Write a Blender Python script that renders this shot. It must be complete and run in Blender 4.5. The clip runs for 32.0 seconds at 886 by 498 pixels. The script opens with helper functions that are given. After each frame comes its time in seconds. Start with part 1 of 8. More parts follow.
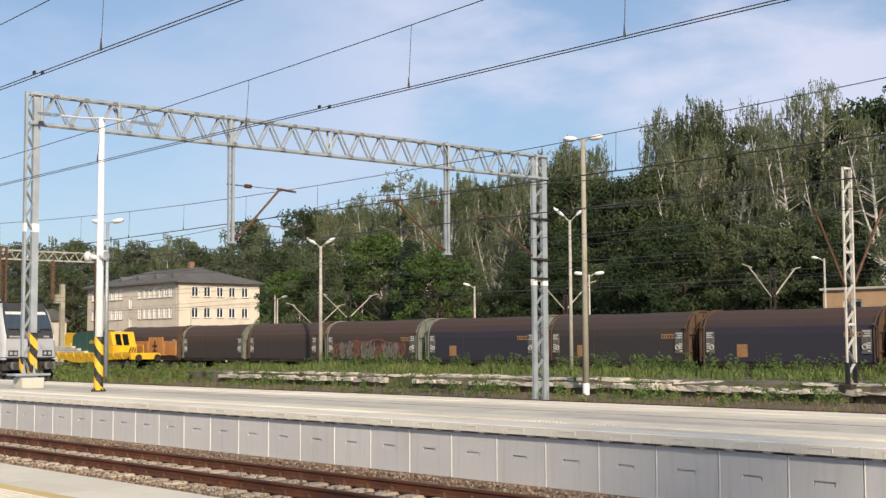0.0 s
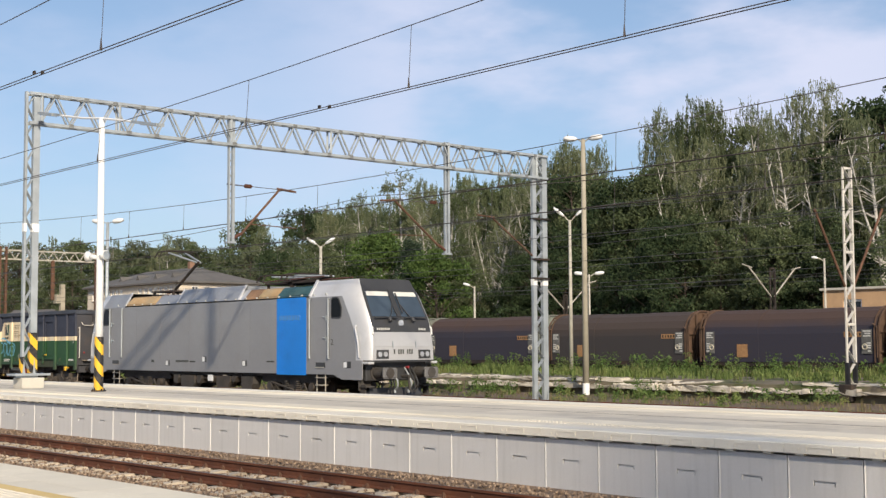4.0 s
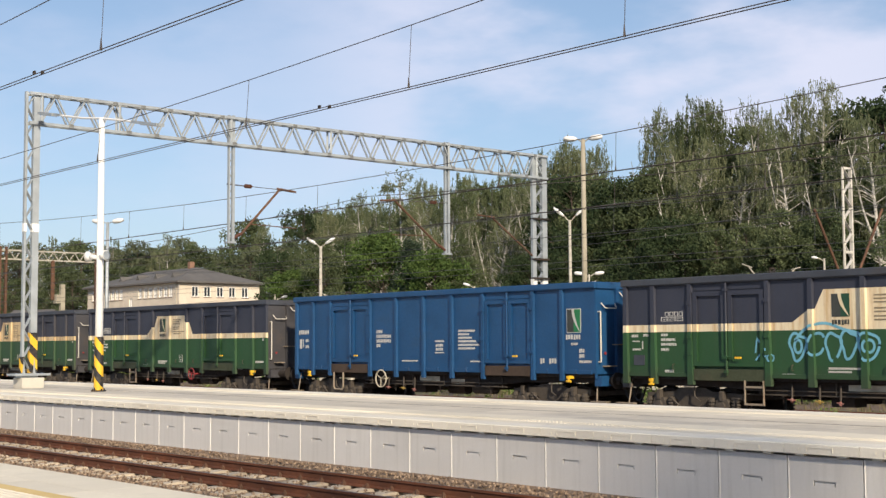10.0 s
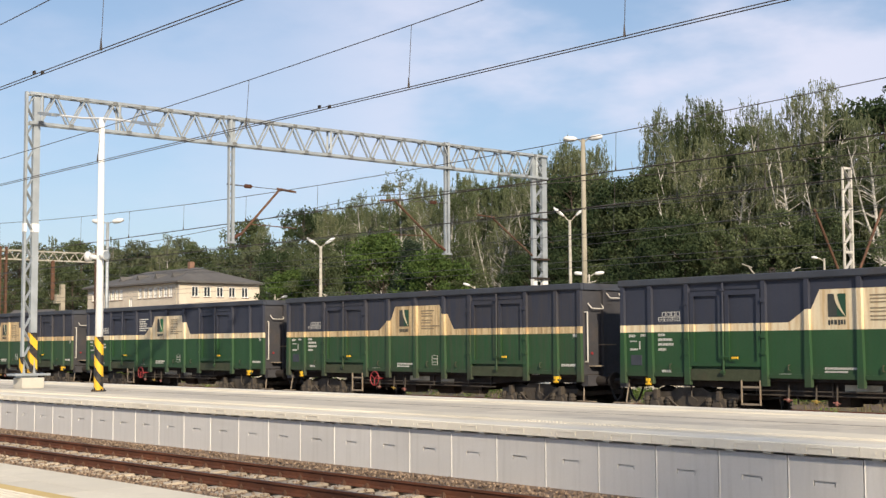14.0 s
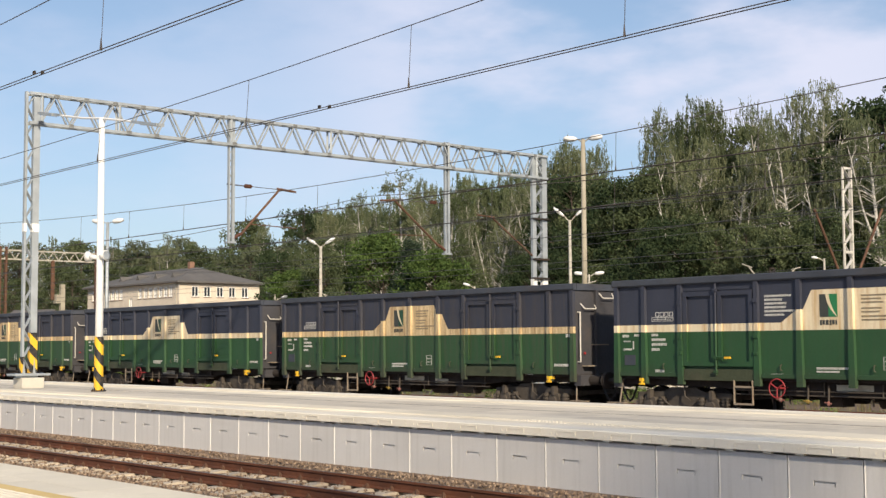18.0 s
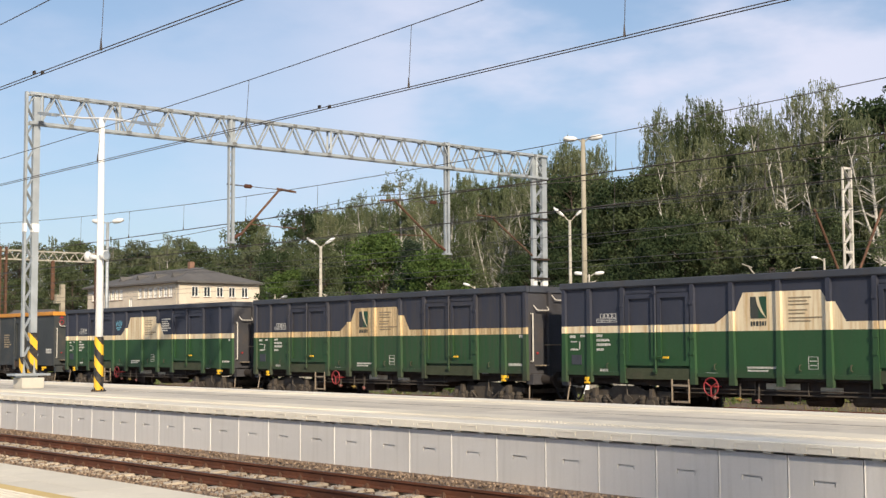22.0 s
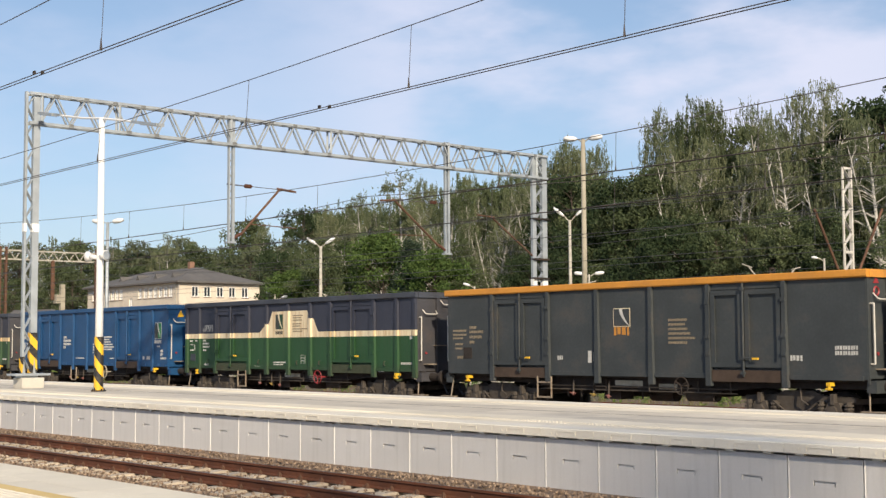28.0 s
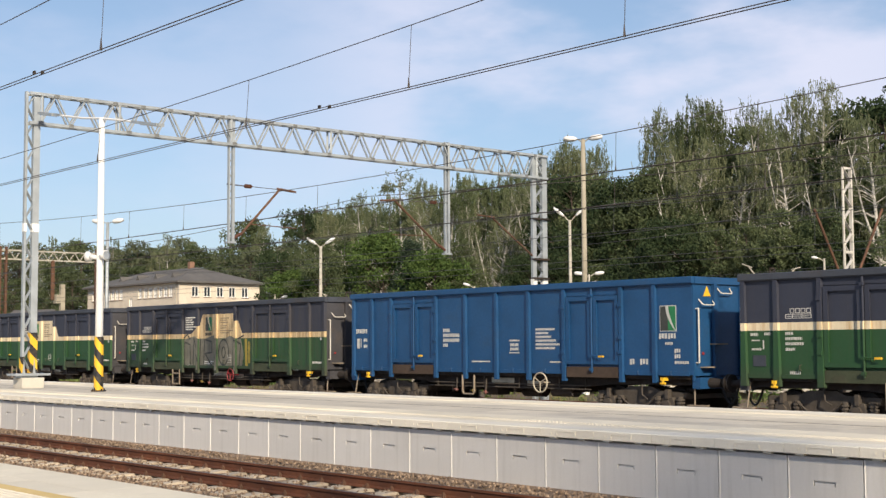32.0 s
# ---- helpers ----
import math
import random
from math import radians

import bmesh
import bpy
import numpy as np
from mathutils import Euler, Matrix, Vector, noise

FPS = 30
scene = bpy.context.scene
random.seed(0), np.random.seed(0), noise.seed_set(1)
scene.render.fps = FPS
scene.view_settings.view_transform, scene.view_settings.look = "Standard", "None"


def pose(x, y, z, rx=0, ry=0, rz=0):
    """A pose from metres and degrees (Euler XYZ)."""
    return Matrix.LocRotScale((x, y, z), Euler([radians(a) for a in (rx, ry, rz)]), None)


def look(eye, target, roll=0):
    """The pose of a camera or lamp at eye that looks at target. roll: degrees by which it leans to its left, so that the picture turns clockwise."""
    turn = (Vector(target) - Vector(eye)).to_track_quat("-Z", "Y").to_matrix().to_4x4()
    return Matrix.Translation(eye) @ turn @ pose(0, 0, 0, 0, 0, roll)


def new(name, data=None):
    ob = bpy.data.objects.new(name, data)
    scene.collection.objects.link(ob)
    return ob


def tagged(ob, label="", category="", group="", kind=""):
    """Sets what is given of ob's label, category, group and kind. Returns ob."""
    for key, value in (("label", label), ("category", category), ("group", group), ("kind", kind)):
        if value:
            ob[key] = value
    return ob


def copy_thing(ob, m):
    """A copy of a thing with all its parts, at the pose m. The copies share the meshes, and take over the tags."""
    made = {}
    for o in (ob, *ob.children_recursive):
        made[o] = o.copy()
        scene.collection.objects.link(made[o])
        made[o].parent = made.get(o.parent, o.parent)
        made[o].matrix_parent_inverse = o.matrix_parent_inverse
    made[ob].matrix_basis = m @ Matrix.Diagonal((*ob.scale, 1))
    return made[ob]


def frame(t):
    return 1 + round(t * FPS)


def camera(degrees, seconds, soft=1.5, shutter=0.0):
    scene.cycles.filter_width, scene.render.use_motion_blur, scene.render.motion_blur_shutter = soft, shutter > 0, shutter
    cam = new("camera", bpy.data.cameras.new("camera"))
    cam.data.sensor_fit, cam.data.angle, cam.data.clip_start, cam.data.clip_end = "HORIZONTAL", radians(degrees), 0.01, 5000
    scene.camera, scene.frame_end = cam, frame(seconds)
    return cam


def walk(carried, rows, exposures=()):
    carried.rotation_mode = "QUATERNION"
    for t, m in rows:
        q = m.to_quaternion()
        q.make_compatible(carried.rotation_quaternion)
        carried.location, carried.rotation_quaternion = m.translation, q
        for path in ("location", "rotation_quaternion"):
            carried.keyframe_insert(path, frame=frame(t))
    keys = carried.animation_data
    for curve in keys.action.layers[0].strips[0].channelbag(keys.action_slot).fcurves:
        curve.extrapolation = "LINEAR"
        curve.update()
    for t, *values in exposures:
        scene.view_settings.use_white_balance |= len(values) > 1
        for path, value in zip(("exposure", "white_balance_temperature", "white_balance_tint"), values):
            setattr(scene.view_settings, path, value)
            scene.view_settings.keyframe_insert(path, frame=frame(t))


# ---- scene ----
# camera: stands still on the near platform
EYE = Vector((0, 0, 2.007))
YAW, TILT, ROLL = radians(40.564), radians(4.137), -0.29
AIM = Vector((-math.cos(YAW) * math.cos(TILT), math.sin(YAW) * math.cos(TILT), math.sin(TILT)))
cam = camera(36.67, 32.0, soft=1.42)
walk(cam, [(0, look(EYE, EYE + 50 * AIM, ROLL)), (32, look(EYE, EYE + 50 * AIM, ROLL))],
     exposures=[(0, -0.06, 6600, 10), (3.2, -0.02, 6550, 10), (5.5, -0.06, 6550, 10), (7.5, -0.08, 6550, 10), (9.5, 0.02, 6700, 10), (18, 0.04, 6800, 10), (32, 0.03, 6720, 10)])

# ---- light: hazy morning sun from behind the near platform, to the right ----
SUN_AZ, SUN_EL = radians(-26), radians(28)
TO_SUN = Vector((math.cos(SUN_AZ) * math.cos(SUN_EL), math.sin(SUN_AZ) * math.cos(SUN_EL), math.sin(SUN_EL)))
sun_data = bpy.data.lights.new("sun", "SUN")
sun_data.energy, sun_data.angle, sun_data.color = 5.1, radians(1.7), (1.0, 0.86, 0.67)
sun = new("sun", sun_data)
sun.matrix_world = look(TO_SUN * 100, (0, 0, 0))


CLOUD_BANK = Vector((-0.62, 0.75, 0.24)).normalized()


def make_world():
    w = bpy.data.worlds.new("sky")
    scene.world = w
    w.use_nodes = True
    nt = w.node_tree
    nt.nodes.clear()
    N, L = nt.nodes.new, nt.links.new
    sky = N("ShaderNodeTexSky")
    sky.sky_type, sky.sun_disc = "NISHITA", False
    sky.sun_elevation, sky.sun_rotation = SUN_EL, radians(116)
    sky.air_density, sky.dust_density, sky.ozone_density = 1.0, 1.0, 1.3
    co = N("ShaderNodeTexCoord")
    mp = N("ShaderNodeMapping")
    mp.inputs["Scale"].default_value = (1.0, 1.0, 2.6)
    mp.inputs["Location"].default_value = (0.62, 0.35, 0.2)
    n1 = N("ShaderNodeTexNoise")
    n1.inputs["Scale"].default_value, n1.inputs["Detail"].default_value, n1.inputs["Roughness"].default_value = 3.6, 6, 0.52
    ramp = N("ShaderNodeMapRange")
    ramp.interpolation_type = "SMOOTHSTEP"
    ramp.inputs["From Min"].default_value, ramp.inputs["From Max"].default_value = 0.42, 0.64
    ramp.inputs["To Min"].default_value, ramp.inputs["To Max"].default_value = 0.0, 0.88
    # thin haze whitens the sky towards the horizon
    sep = N("ShaderNodeSeparateXYZ")
    haze = N("ShaderNodeMapRange")
    haze.inputs["From Min"].default_value, haze.inputs["From Max"].default_value = 0.0, 0.45
    haze.inputs["To Min"].default_value, haze.inputs["To Max"].default_value = 0.42, 0.12
    hz_mix = N("ShaderNodeMix")
    hz_mix.data_type = "RGBA"
    hz_mix.inputs["B"].default_value = (3.6, 5.6, 9.7, 1)
    mix = N("ShaderNodeMix")
    mix.data_type = "RGBA"
    mix.inputs["B"].default_value = (6.9, 7.2, 8.9, 1)
    bg = N("ShaderNodeBackground")
    bg.inputs["Strength"].default_value = 0.111
    out = N("ShaderNodeOutputWorld")
    L(co.outputs["Generated"], mp.inputs["Vector"])
    L(co.outputs["Generated"], sep.inputs[0])
    L(sep.outputs["Z"], haze.inputs["Value"])
    L(mp.outputs["Vector"], n1.inputs["Vector"])
    L(n1.outputs["Fac"], ramp.inputs["Value"])
    L(haze.outputs["Result"], hz_mix.inputs["Factor"])
    L(sky.outputs["Color"], hz_mix.inputs["A"])
    # the clouds gather in one thin bank, and thin out away from it
    bank = N("ShaderNodeVectorMath")
    bank.operation = "DOT_PRODUCT"
    bank.inputs[1].default_value = CLOUD_BANK
    near = N("ShaderNodeMapRange")
    near.interpolation_type = "SMOOTHSTEP"
    near.inputs["From Min"].default_value, near.inputs["From Max"].default_value = 0.955, 0.995
    near.inputs["To Min"].default_value, near.inputs["To Max"].default_value = 0.35, 1.0
    both = N("ShaderNodeMath")
    both.operation = "MULTIPLY"
    L(co.outputs["Generated"], bank.inputs[0])
    L(bank.outputs["Value"], near.inputs["Value"])
    L(ramp.outputs["Result"], both.inputs[0])
    L(near.outputs["Result"], both.inputs[1])
    L(both.outputs[0], mix.inputs["Factor"])
    L(hz_mix.outputs["Result"], mix.inputs["A"])
    L(mix.outputs["Result"], bg.inputs["Color"])
    L(bg.outputs["Background"], out.inputs["Surface"])


make_world()


# ---- materials ----
def shader(name):
    m = bpy.data.materials.new(name)
    m.use_nodes = True
    nt = m.node_tree
    bsdf = nt.nodes["Principled BSDF"]
    return m, nt, bsdf


def nd(nt, kind, **values):
    n = nt.nodes.new("ShaderNode" + kind)
    for k, v in values.items():
        n.inputs[k.replace("_", " ")].default_value = v
    return n


def noise_node(nt, vec, scale, detail=4, rough=0.55):
    n = nd(nt, "TexNoise", Scale=scale, Detail=detail, Roughness=rough)
    nt.links.new(vec, n.inputs["Vector"])
    return n.outputs["Fac"]


def remap(nt, val, a, b, c, d):
    n = nd(nt, "MapRange", From_Min=a, From_Max=b, To_Min=c, To_Max=d)
    nt.links.new(val, n.inputs["Value"])
    return n.outputs["Result"]


def blend(nt, fac, a, b, how="MIX"):
    n = nt.nodes.new("ShaderNodeMix")
    n.data_type, n.blend_type = "RGBA", how
    for sock, v in (("Factor", fac), ("A", a), ("B", b)):
        if isinstance(v, (tuple, list)):
            n.inputs[sock].default_value = (*v[:3], 1)
        elif isinstance(v, (int, float)):
            n.inputs[sock].default_value = v
        else:
            nt.links.new(v, n.inputs[sock])
    return n.outputs["Result"]


def calc(nt, op, a, b=0.0):
    n = nt.nodes.new("ShaderNodeMath")
    n.operation = op
    for i, v in enumerate((a, b)):
        if isinstance(v, (int, float)):
            n.inputs[i].default_value = v
        else:
            nt.links.new(v, n.inputs[i])
    return n.outputs[0]


def relief(nt, bsdf, height, strength, dist=0.02):
    b = nd(nt, "Bump", Strength=strength, Distance=dist)
    nt.links.new(height, b.inputs["Height"])
    nt.links.new(b.outputs["Normal"], bsdf.inputs["Normal"])


def coords(nt, world=False):
    if world:
        return nt.nodes.new("ShaderNodeNewGeometry").outputs["Position"]
    return nt.nodes.new("ShaderNodeTexCoord").outputs["Object"]


def paint(name, col, rough=0.55, metal=0.0, var=0.22, scale=1.5, fine=18.0, bump=0.12, dist=0.01,
          stain=None, stain_amount=0.5, stain_scale=0.9, world=False, per=0.0):
    """A surface with broad tone shifts, fine grain, optional stains, and a shift from piece to piece."""
    m, nt, bsdf = shader(name)
    v = coords(nt, world)
    broad = remap(nt, noise_node(nt, v, scale, 5), 0.3, 0.7, 0, 1)
    dark, light = [c * (1 - var) for c in col], [min(1, c * (1 + var)) for c in col]
    c = blend(nt, broad, dark, light)
    grain = noise_node(nt, v, fine, 6, 0.65)
    c = blend(nt, remap(nt, grain, 0.3, 0.7, 0, 0.55), c, [x * (1 - var) for x in col])
    if stain:
        f = remap(nt, noise_node(nt, v, stain_scale, 8, 0.68), 0.52, 0.72, 0, stain_amount)
        c = blend(nt, f, c, stain)
    if per:
        r = nt.nodes.new("ShaderNodeObjectInfo").outputs["Random"]
        c = blend(nt, 1.0, c, blend(nt, r, (1 - per,) * 3, (1 + per * 0.6,) * 3), "MULTIPLY")
    nt.links.new(c, bsdf.inputs["Base Color"])
    nt.links.new(remap(nt, grain, 0.2, 0.8, max(0.05, rough - 0.1), min(1, rough + 0.12)), bsdf.inputs["Roughness"])
    bsdf.inputs["Metallic"].default_value = metal
    if bump:
        relief(nt, bsdf, grain, bump, dist)
    return m


def glass(name, col=(0.02, 0.025, 0.03), rough=0.06):
    m, nt, bsdf = shader(name)
    v = coords(nt)
    c = blend(nt, noise_node(nt, v, 2.0), col, [x * 1.8 for x in col])
    nt.links.new(c, bsdf.inputs["Base Color"])
    bsdf.inputs["Roughness"].default_value = rough
    bsdf.inputs["IOR"].default_value = 1.45
    bsdf.inputs["Specular IOR Level"].default_value = 0.35
    return m


def stripe_paint():
    """Yellow and black hazard stripes running slantwise round a post."""
    m, nt, bsdf = shader("hazard_stripes")
    v = coords(nt)
    sep = nt.nodes.new("ShaderNodeSeparateXYZ")
    nt.links.new(v, sep.inputs[0])
    run = calc(nt, "ADD", sep.outputs["Z"], calc(nt, "MULTIPLY", calc(nt, "ADD", sep.outputs["X"], sep.outputs["Y"]), 1.0))
    f = calc(nt, "GREATER_THAN", calc(nt, "FRACT", calc(nt, "MULTIPLY", run, 1 / 0.56)), 0.5)
    wear = remap(nt, noise_node(nt, v, 9, 6, 0.7), 0.5, 0.75, 0, 0.4)
    c = blend(nt, f, (0.80, 0.47, 0.03), (0.02, 0.02, 0.022))
    nt.links.new(blend(nt, wear, c, (0.3, 0.22, 0.1)), bsdf.inputs["Base Color"])
    bsdf.inputs["Roughness"].default_value = 0.5
    return m


M = {}
M["galv"] = paint("galvanised_steel", (0.41, 0.45, 0.475), 0.5, 0.35, 0.18, 2.0, 30, 0.1, stain=(0.2, 0.17, 0.13), stain_amount=0.25)
M["mast_white"] = paint("chalky_mast_paint", (0.62, 0.6, 0.55), 0.7, 0.05, 0.2, 2.0, 25, 0.2, stain=(0.25, 0.15, 0.09), stain_amount=0.6)
M["galv_dull"] = paint("dull_gusset_steel", (0.2, 0.21, 0.21), 0.7, 0.2, 0.25, 3.0, 25, 0.15)
M["galv_old"] = paint("old_galvanised_steel", (0.46, 0.44, 0.38), 0.7, 0.1, 0.25, 2.0, 25, 0.2, stain=(0.2, 0.11, 0.06), stain_amount=0.6)
M["rust"] = paint("rusty_steel", (0.135, 0.07, 0.043), 0.85, 0.1, 0.4, 3.0, 40, 0.4)
M["rail"] = paint("rail_steel", (0.12, 0.042, 0.02), 0.8, 0.05, 0.35, 1.2, 30, 0.35, stain=(0.24, 0.085, 0.035), stain_amount=0.6, world=True)
M["rail_top"] = paint("rail_running_face", (0.10, 0.075, 0.06), 0.45, 0.5, 0.3, 1.0, 40, 0.1, world=True)
M["sleeper"] = paint("concrete_sleeper", (0.52, 0.45, 0.355), 0.9, 0, 0.22, 2.0, 25, 0.35, stain=(0.3, 0.2, 0.12), stain_amount=0.7, per=0.25, world=True)
M["sleeper_old"] = paint("dark_old_sleeper", (0.1, 0.075, 0.055), 0.95, 0, 0.4, 3.0, 25, 0.5, world=True)
M["ballast"] = paint("ballast", (0.27, 0.195, 0.14), 0.95, 0, 0.45, 1.2, 32, 1.0, 0.05, stain=(0.12, 0.075, 0.05), stain_amount=0.7, stain_scale=1.6, world=True)
M["white_pole"] = paint("white_paint", (0.82, 0.83, 0.82), 0.4, 0, 0.06, 1.2, 20, 0.03, stain=(0.5, 0.48, 0.42), stain_amount=0.3)
M["yellow"] = paint("yellow_paint", (0.80, 0.48, 0.03), 0.5, 0, 0.12, 2.0, 20, 0.05, stain=(0.4, 0.22, 0.04), stain_amount=0.35)
M["black"] = paint("black_paint", (0.022, 0.022, 0.024), 0.5, 0, 0.3, 2.0, 25, 0.05)
M["dark_iron"] = paint("dark_iron", (0.035, 0.028, 0.024), 0.85, 0.1, 0.4, 2.5, 25, 0.4, stain=(0.085, 0.05, 0.03), stain_amount=0.7)
M["concrete"] = paint("pale_concrete", (0.58, 0.55, 0.48), 0.9, 0, 0.14, 0.8, 20, 0.2, stain=(0.34, 0.31, 0.26), stain_amount=0.45)
M["lamp_pole"] = paint("weathered_pole_concrete", (0.36, 0.33, 0.26), 0.9, 0, 0.2, 1.2, 20, 0.2)
M["lamp_head"] = paint("lamp_housing", (0.75, 0.76, 0.76), 0.4, 0, 0.08, 2.0, 20, 0.03)
M["insulator"] = paint("brown_insulator", (0.12, 0.055, 0.035), 0.25, 0, 0.2, 5.0, 30, 0.03)
M["copper"] = paint("weathered_wire", (0.085, 0.072, 0.066), 0.6, 0.2, 0.2, 2.0, 30, 0.0)
M["wire_far"] = paint("pale_wire", (0.12, 0.12, 0.12), 0.5, 0.3, 0.2, 2.0, 30, 0.0)
M["glass"] = glass("dark_glass")
M["stripes"] = stripe_paint()
M["white_mark"] = paint("white_lettering", (0.56, 0.56, 0.53), 0.6, 0, 0.2, 6.0, 40, 0.0)
M["dark_mark"] = paint("dark_lettering", (0.05, 0.055, 0.05), 0.6, 0, 0.2, 6.0, 40, 0.0)
M["red"] = paint("red_paint", (0.32, 0.035, 0.04), 0.5, 0, 0.2, 4.0, 25, 0.05)
M["grab_white"] = paint("grab_rail_white", (0.62, 0.6, 0.55), 0.5, 0, 0.12, 4.0, 25, 0.05, stain=(0.25, 0.18, 0.12), stain_amount=0.5)
M["cream_metal"] = paint("worn_cream_metal", (0.5, 0.46, 0.36), 0.6, 0, 0.2, 4.0, 25, 0.1, stain=(0.16, 0.08, 0.04), stain_amount=0.6)


# ---- mesh helpers ----
def empty(name, m=None):
    ob = new(name)
    ob.empty_display_size = 0.3
    if m is not None:
        ob.matrix_world = m
    return ob


def mesh_of(name, bm, material, smooth=False):
    me = bpy.data.meshes.new(name)
    bm.normal_update()
    bm.to_mesh(me)
    bm.free()
    for mat in material if isinstance(material, (list, tuple)) else [material]:
        me.materials.append(mat)
    if smooth:
        for p in me.polygons:
            p.use_smooth = True
    return me


def part(name, bm, material, parent=None, label="", smooth=False, m=None):
    ob = new(name, mesh_of(name, bm, material, smooth))
    if parent is not None:
        ob.parent = parent
    if m is not None:
        ob.matrix_local = m
    return tagged(ob, label=label)


def share(name, me, parent, m):
    ob = new(name, me)
    ob.parent = parent
    ob.matrix_local = m
    return ob


def quick(name, verts, faces, material, parent=None, smooth=False):
    me = bpy.data.meshes.new(name)
    me.from_pydata([tuple(v) for v in verts], [], [tuple(f) for f in faces])
    me.materials.append(material)
    if smooth:
        for p in me.polygons:
            p.use_smooth = True
    ob = new(name, me)
    if parent is not None:
        ob.parent = parent
    return ob


def box(bm, x0, x1, y0, y1, z0, z1, mat=0, bev=0.0):
    v = [bm.verts.new((x, y, z)) for z in (z0, z1) for y in (y0, y1) for x in (x0, x1)]
    fs = [bm.faces.new([v[i] for i in f]) for f in
          ((0, 2, 3, 1), (4, 5, 7, 6), (0, 1, 5, 4), (2, 6, 7, 3), (0, 4, 6, 2), (1, 3, 7, 5))]
    for f in fs:
        f.material_index = mat
    if bev:
        bmesh.ops.bevel(bm, geom=list({e for f in fs for e in f.edges}), offset=bev, segments=1, affect="EDGES")
    return bm


def tube(bm, p, q, r, n=8, r2=None, mat=0):
    p, q = Vector(p), Vector(q)
    r2 = r if r2 is None else r2
    d = (q - p).normalized()
    a = d.orthogonal().normalized()
    b = d.cross(a)
    rings = []
    for c, rr in ((p, r), (q, r2)):
        rings.append([bm.verts.new(c + rr * (a * math.cos(2 * math.pi * i / n) + b * math.sin(2 * math.pi * i / n))) for i in range(n)])
    for i in range(n):
        j = (i + 1) % n
        bm.faces.new((rings[0][i], rings[0][j], rings[1][j], rings[1][i])).material_index = mat
    bm.faces.new(rings[0][::-1]).material_index = mat
    bm.faces.new(rings[1]).material_index = mat
    return bm


def hose(bm, pts, r, n=6, r2=None):
    """One bent tube through the points, tapering from r to r2."""
    pts = [Vector(p) for p in pts]
    r2 = r if r2 is None else r2
    a = (pts[1] - pts[0]).orthogonal().normalized()
    rings = []
    for i, p in enumerate(pts):
        d = (pts[min(i + 1, len(pts) - 1)] - pts[max(0, i - 1)]).normalized()
        a = (a - d * a.dot(d)).normalized()
        b = d.cross(a)
        rr = r + (r2 - r) * i / (len(pts) - 1)
        rings.append([bm.verts.new(p + rr * (a * math.cos(2 * math.pi * k / n) + b * math.sin(2 * math.pi * k / n))) for k in range(n)])
    for u, v in zip(rings, rings[1:]):
        for i in range(n):
            bm.faces.new((u[i], u[(i + 1) % n], v[(i + 1) % n], v[i]))
    bm.faces.new(rings[0][::-1])
    bm.faces.new(rings[-1])
    return bm


def bar(bm, p, q, w, h, up=(0, 0, 1), mat=0):
    """A rectangular bar from p to q, w wide and h along up."""
    p, q = Vector(p), Vector(q)
    d = (q - p).normalized()
    s = d.cross(Vector(up))
    s = s.normalized() if s.length > 1e-4 else d.orthogonal().normalized()
    u = s.cross(d)
    v = [bm.verts.new(c + s * (w / 2 * i) + u * (h / 2 * j)) for c in (p, q) for i, j in ((-1, -1), (1, -1), (1, 1), (-1, 1))]
    for f in ((3, 2, 1, 0), (4, 5, 6, 7), (0, 1, 5, 4), (1, 2, 6, 5), (2, 3, 7, 6), (3, 0, 4, 7)):
        bm.faces.new([v[i] for i in f]).material_index = mat
    return bm


def prism(bm, pts, a, b, axis="y", mat=0):
    """A polygon of 2D points drawn out from a to b along an axis."""
    def at(p, k):
        return {"x": (k, p[0], p[1]), "y": (p[0], k, p[1]), "z": (p[0], p[1], k)}[axis]
    lo, hi = [bm.verts.new(at(p, a)) for p in pts], [bm.verts.new(at(p, b)) for p in pts]
    n = len(pts)
    fs = [bm.faces.new(lo), bm.faces.new(hi[::-1])]
    for i in range(n):
        j = (i + 1) % n
        fs.append(bm.faces.new((lo[j], lo[i], hi[i], hi[j])))
    for f in fs:
        f.material_index = mat
    bmesh.ops.recalc_face_normals(bm, faces=fs)
    return bm


def ring(bm, c, axis, R, r, n=20, k=6):
    """A torus round c."""
    axis = Vector(axis).normalized()
    a = axis.orthogonal().normalized()
    b = axis.cross(a)
    rows = []
    for i in range(n):
        t = 2 * math.pi * i / n
        out = a * math.cos(t) + b * math.sin(t)
        rows.append([bm.verts.new(Vector(c) + out * (R + r * math.cos(2 * math.pi * j / k)) + axis * (r * math.sin(2 * math.pi * j / k))) for j in range(k)])
    for i in range(n):
        for j in range(k):
            bm.faces.new((rows[i][j], rows[(i + 1) % n][j], rows[(i + 1) % n][(j + 1) % k], rows[i][(j + 1) % k]))
    return bm


def B():
    return bmesh.new()


# ---- plan: across the tracks (y) ----
NEAR_EDGE, NEAR_TOP = 5.69, 0.80          # near platform
TRACK_Y = {"a": 7.5, "b": 11.9, "c": 23.7, "train": 27.87, "d": 34.3, "machine": 56.4, "coil": 61.4}
ISL0, ISL1, ISL_TOP = 13.49, 19.95, 0.84  # island platform
PANEL = 1.022
OLD_EDGE = 47.0

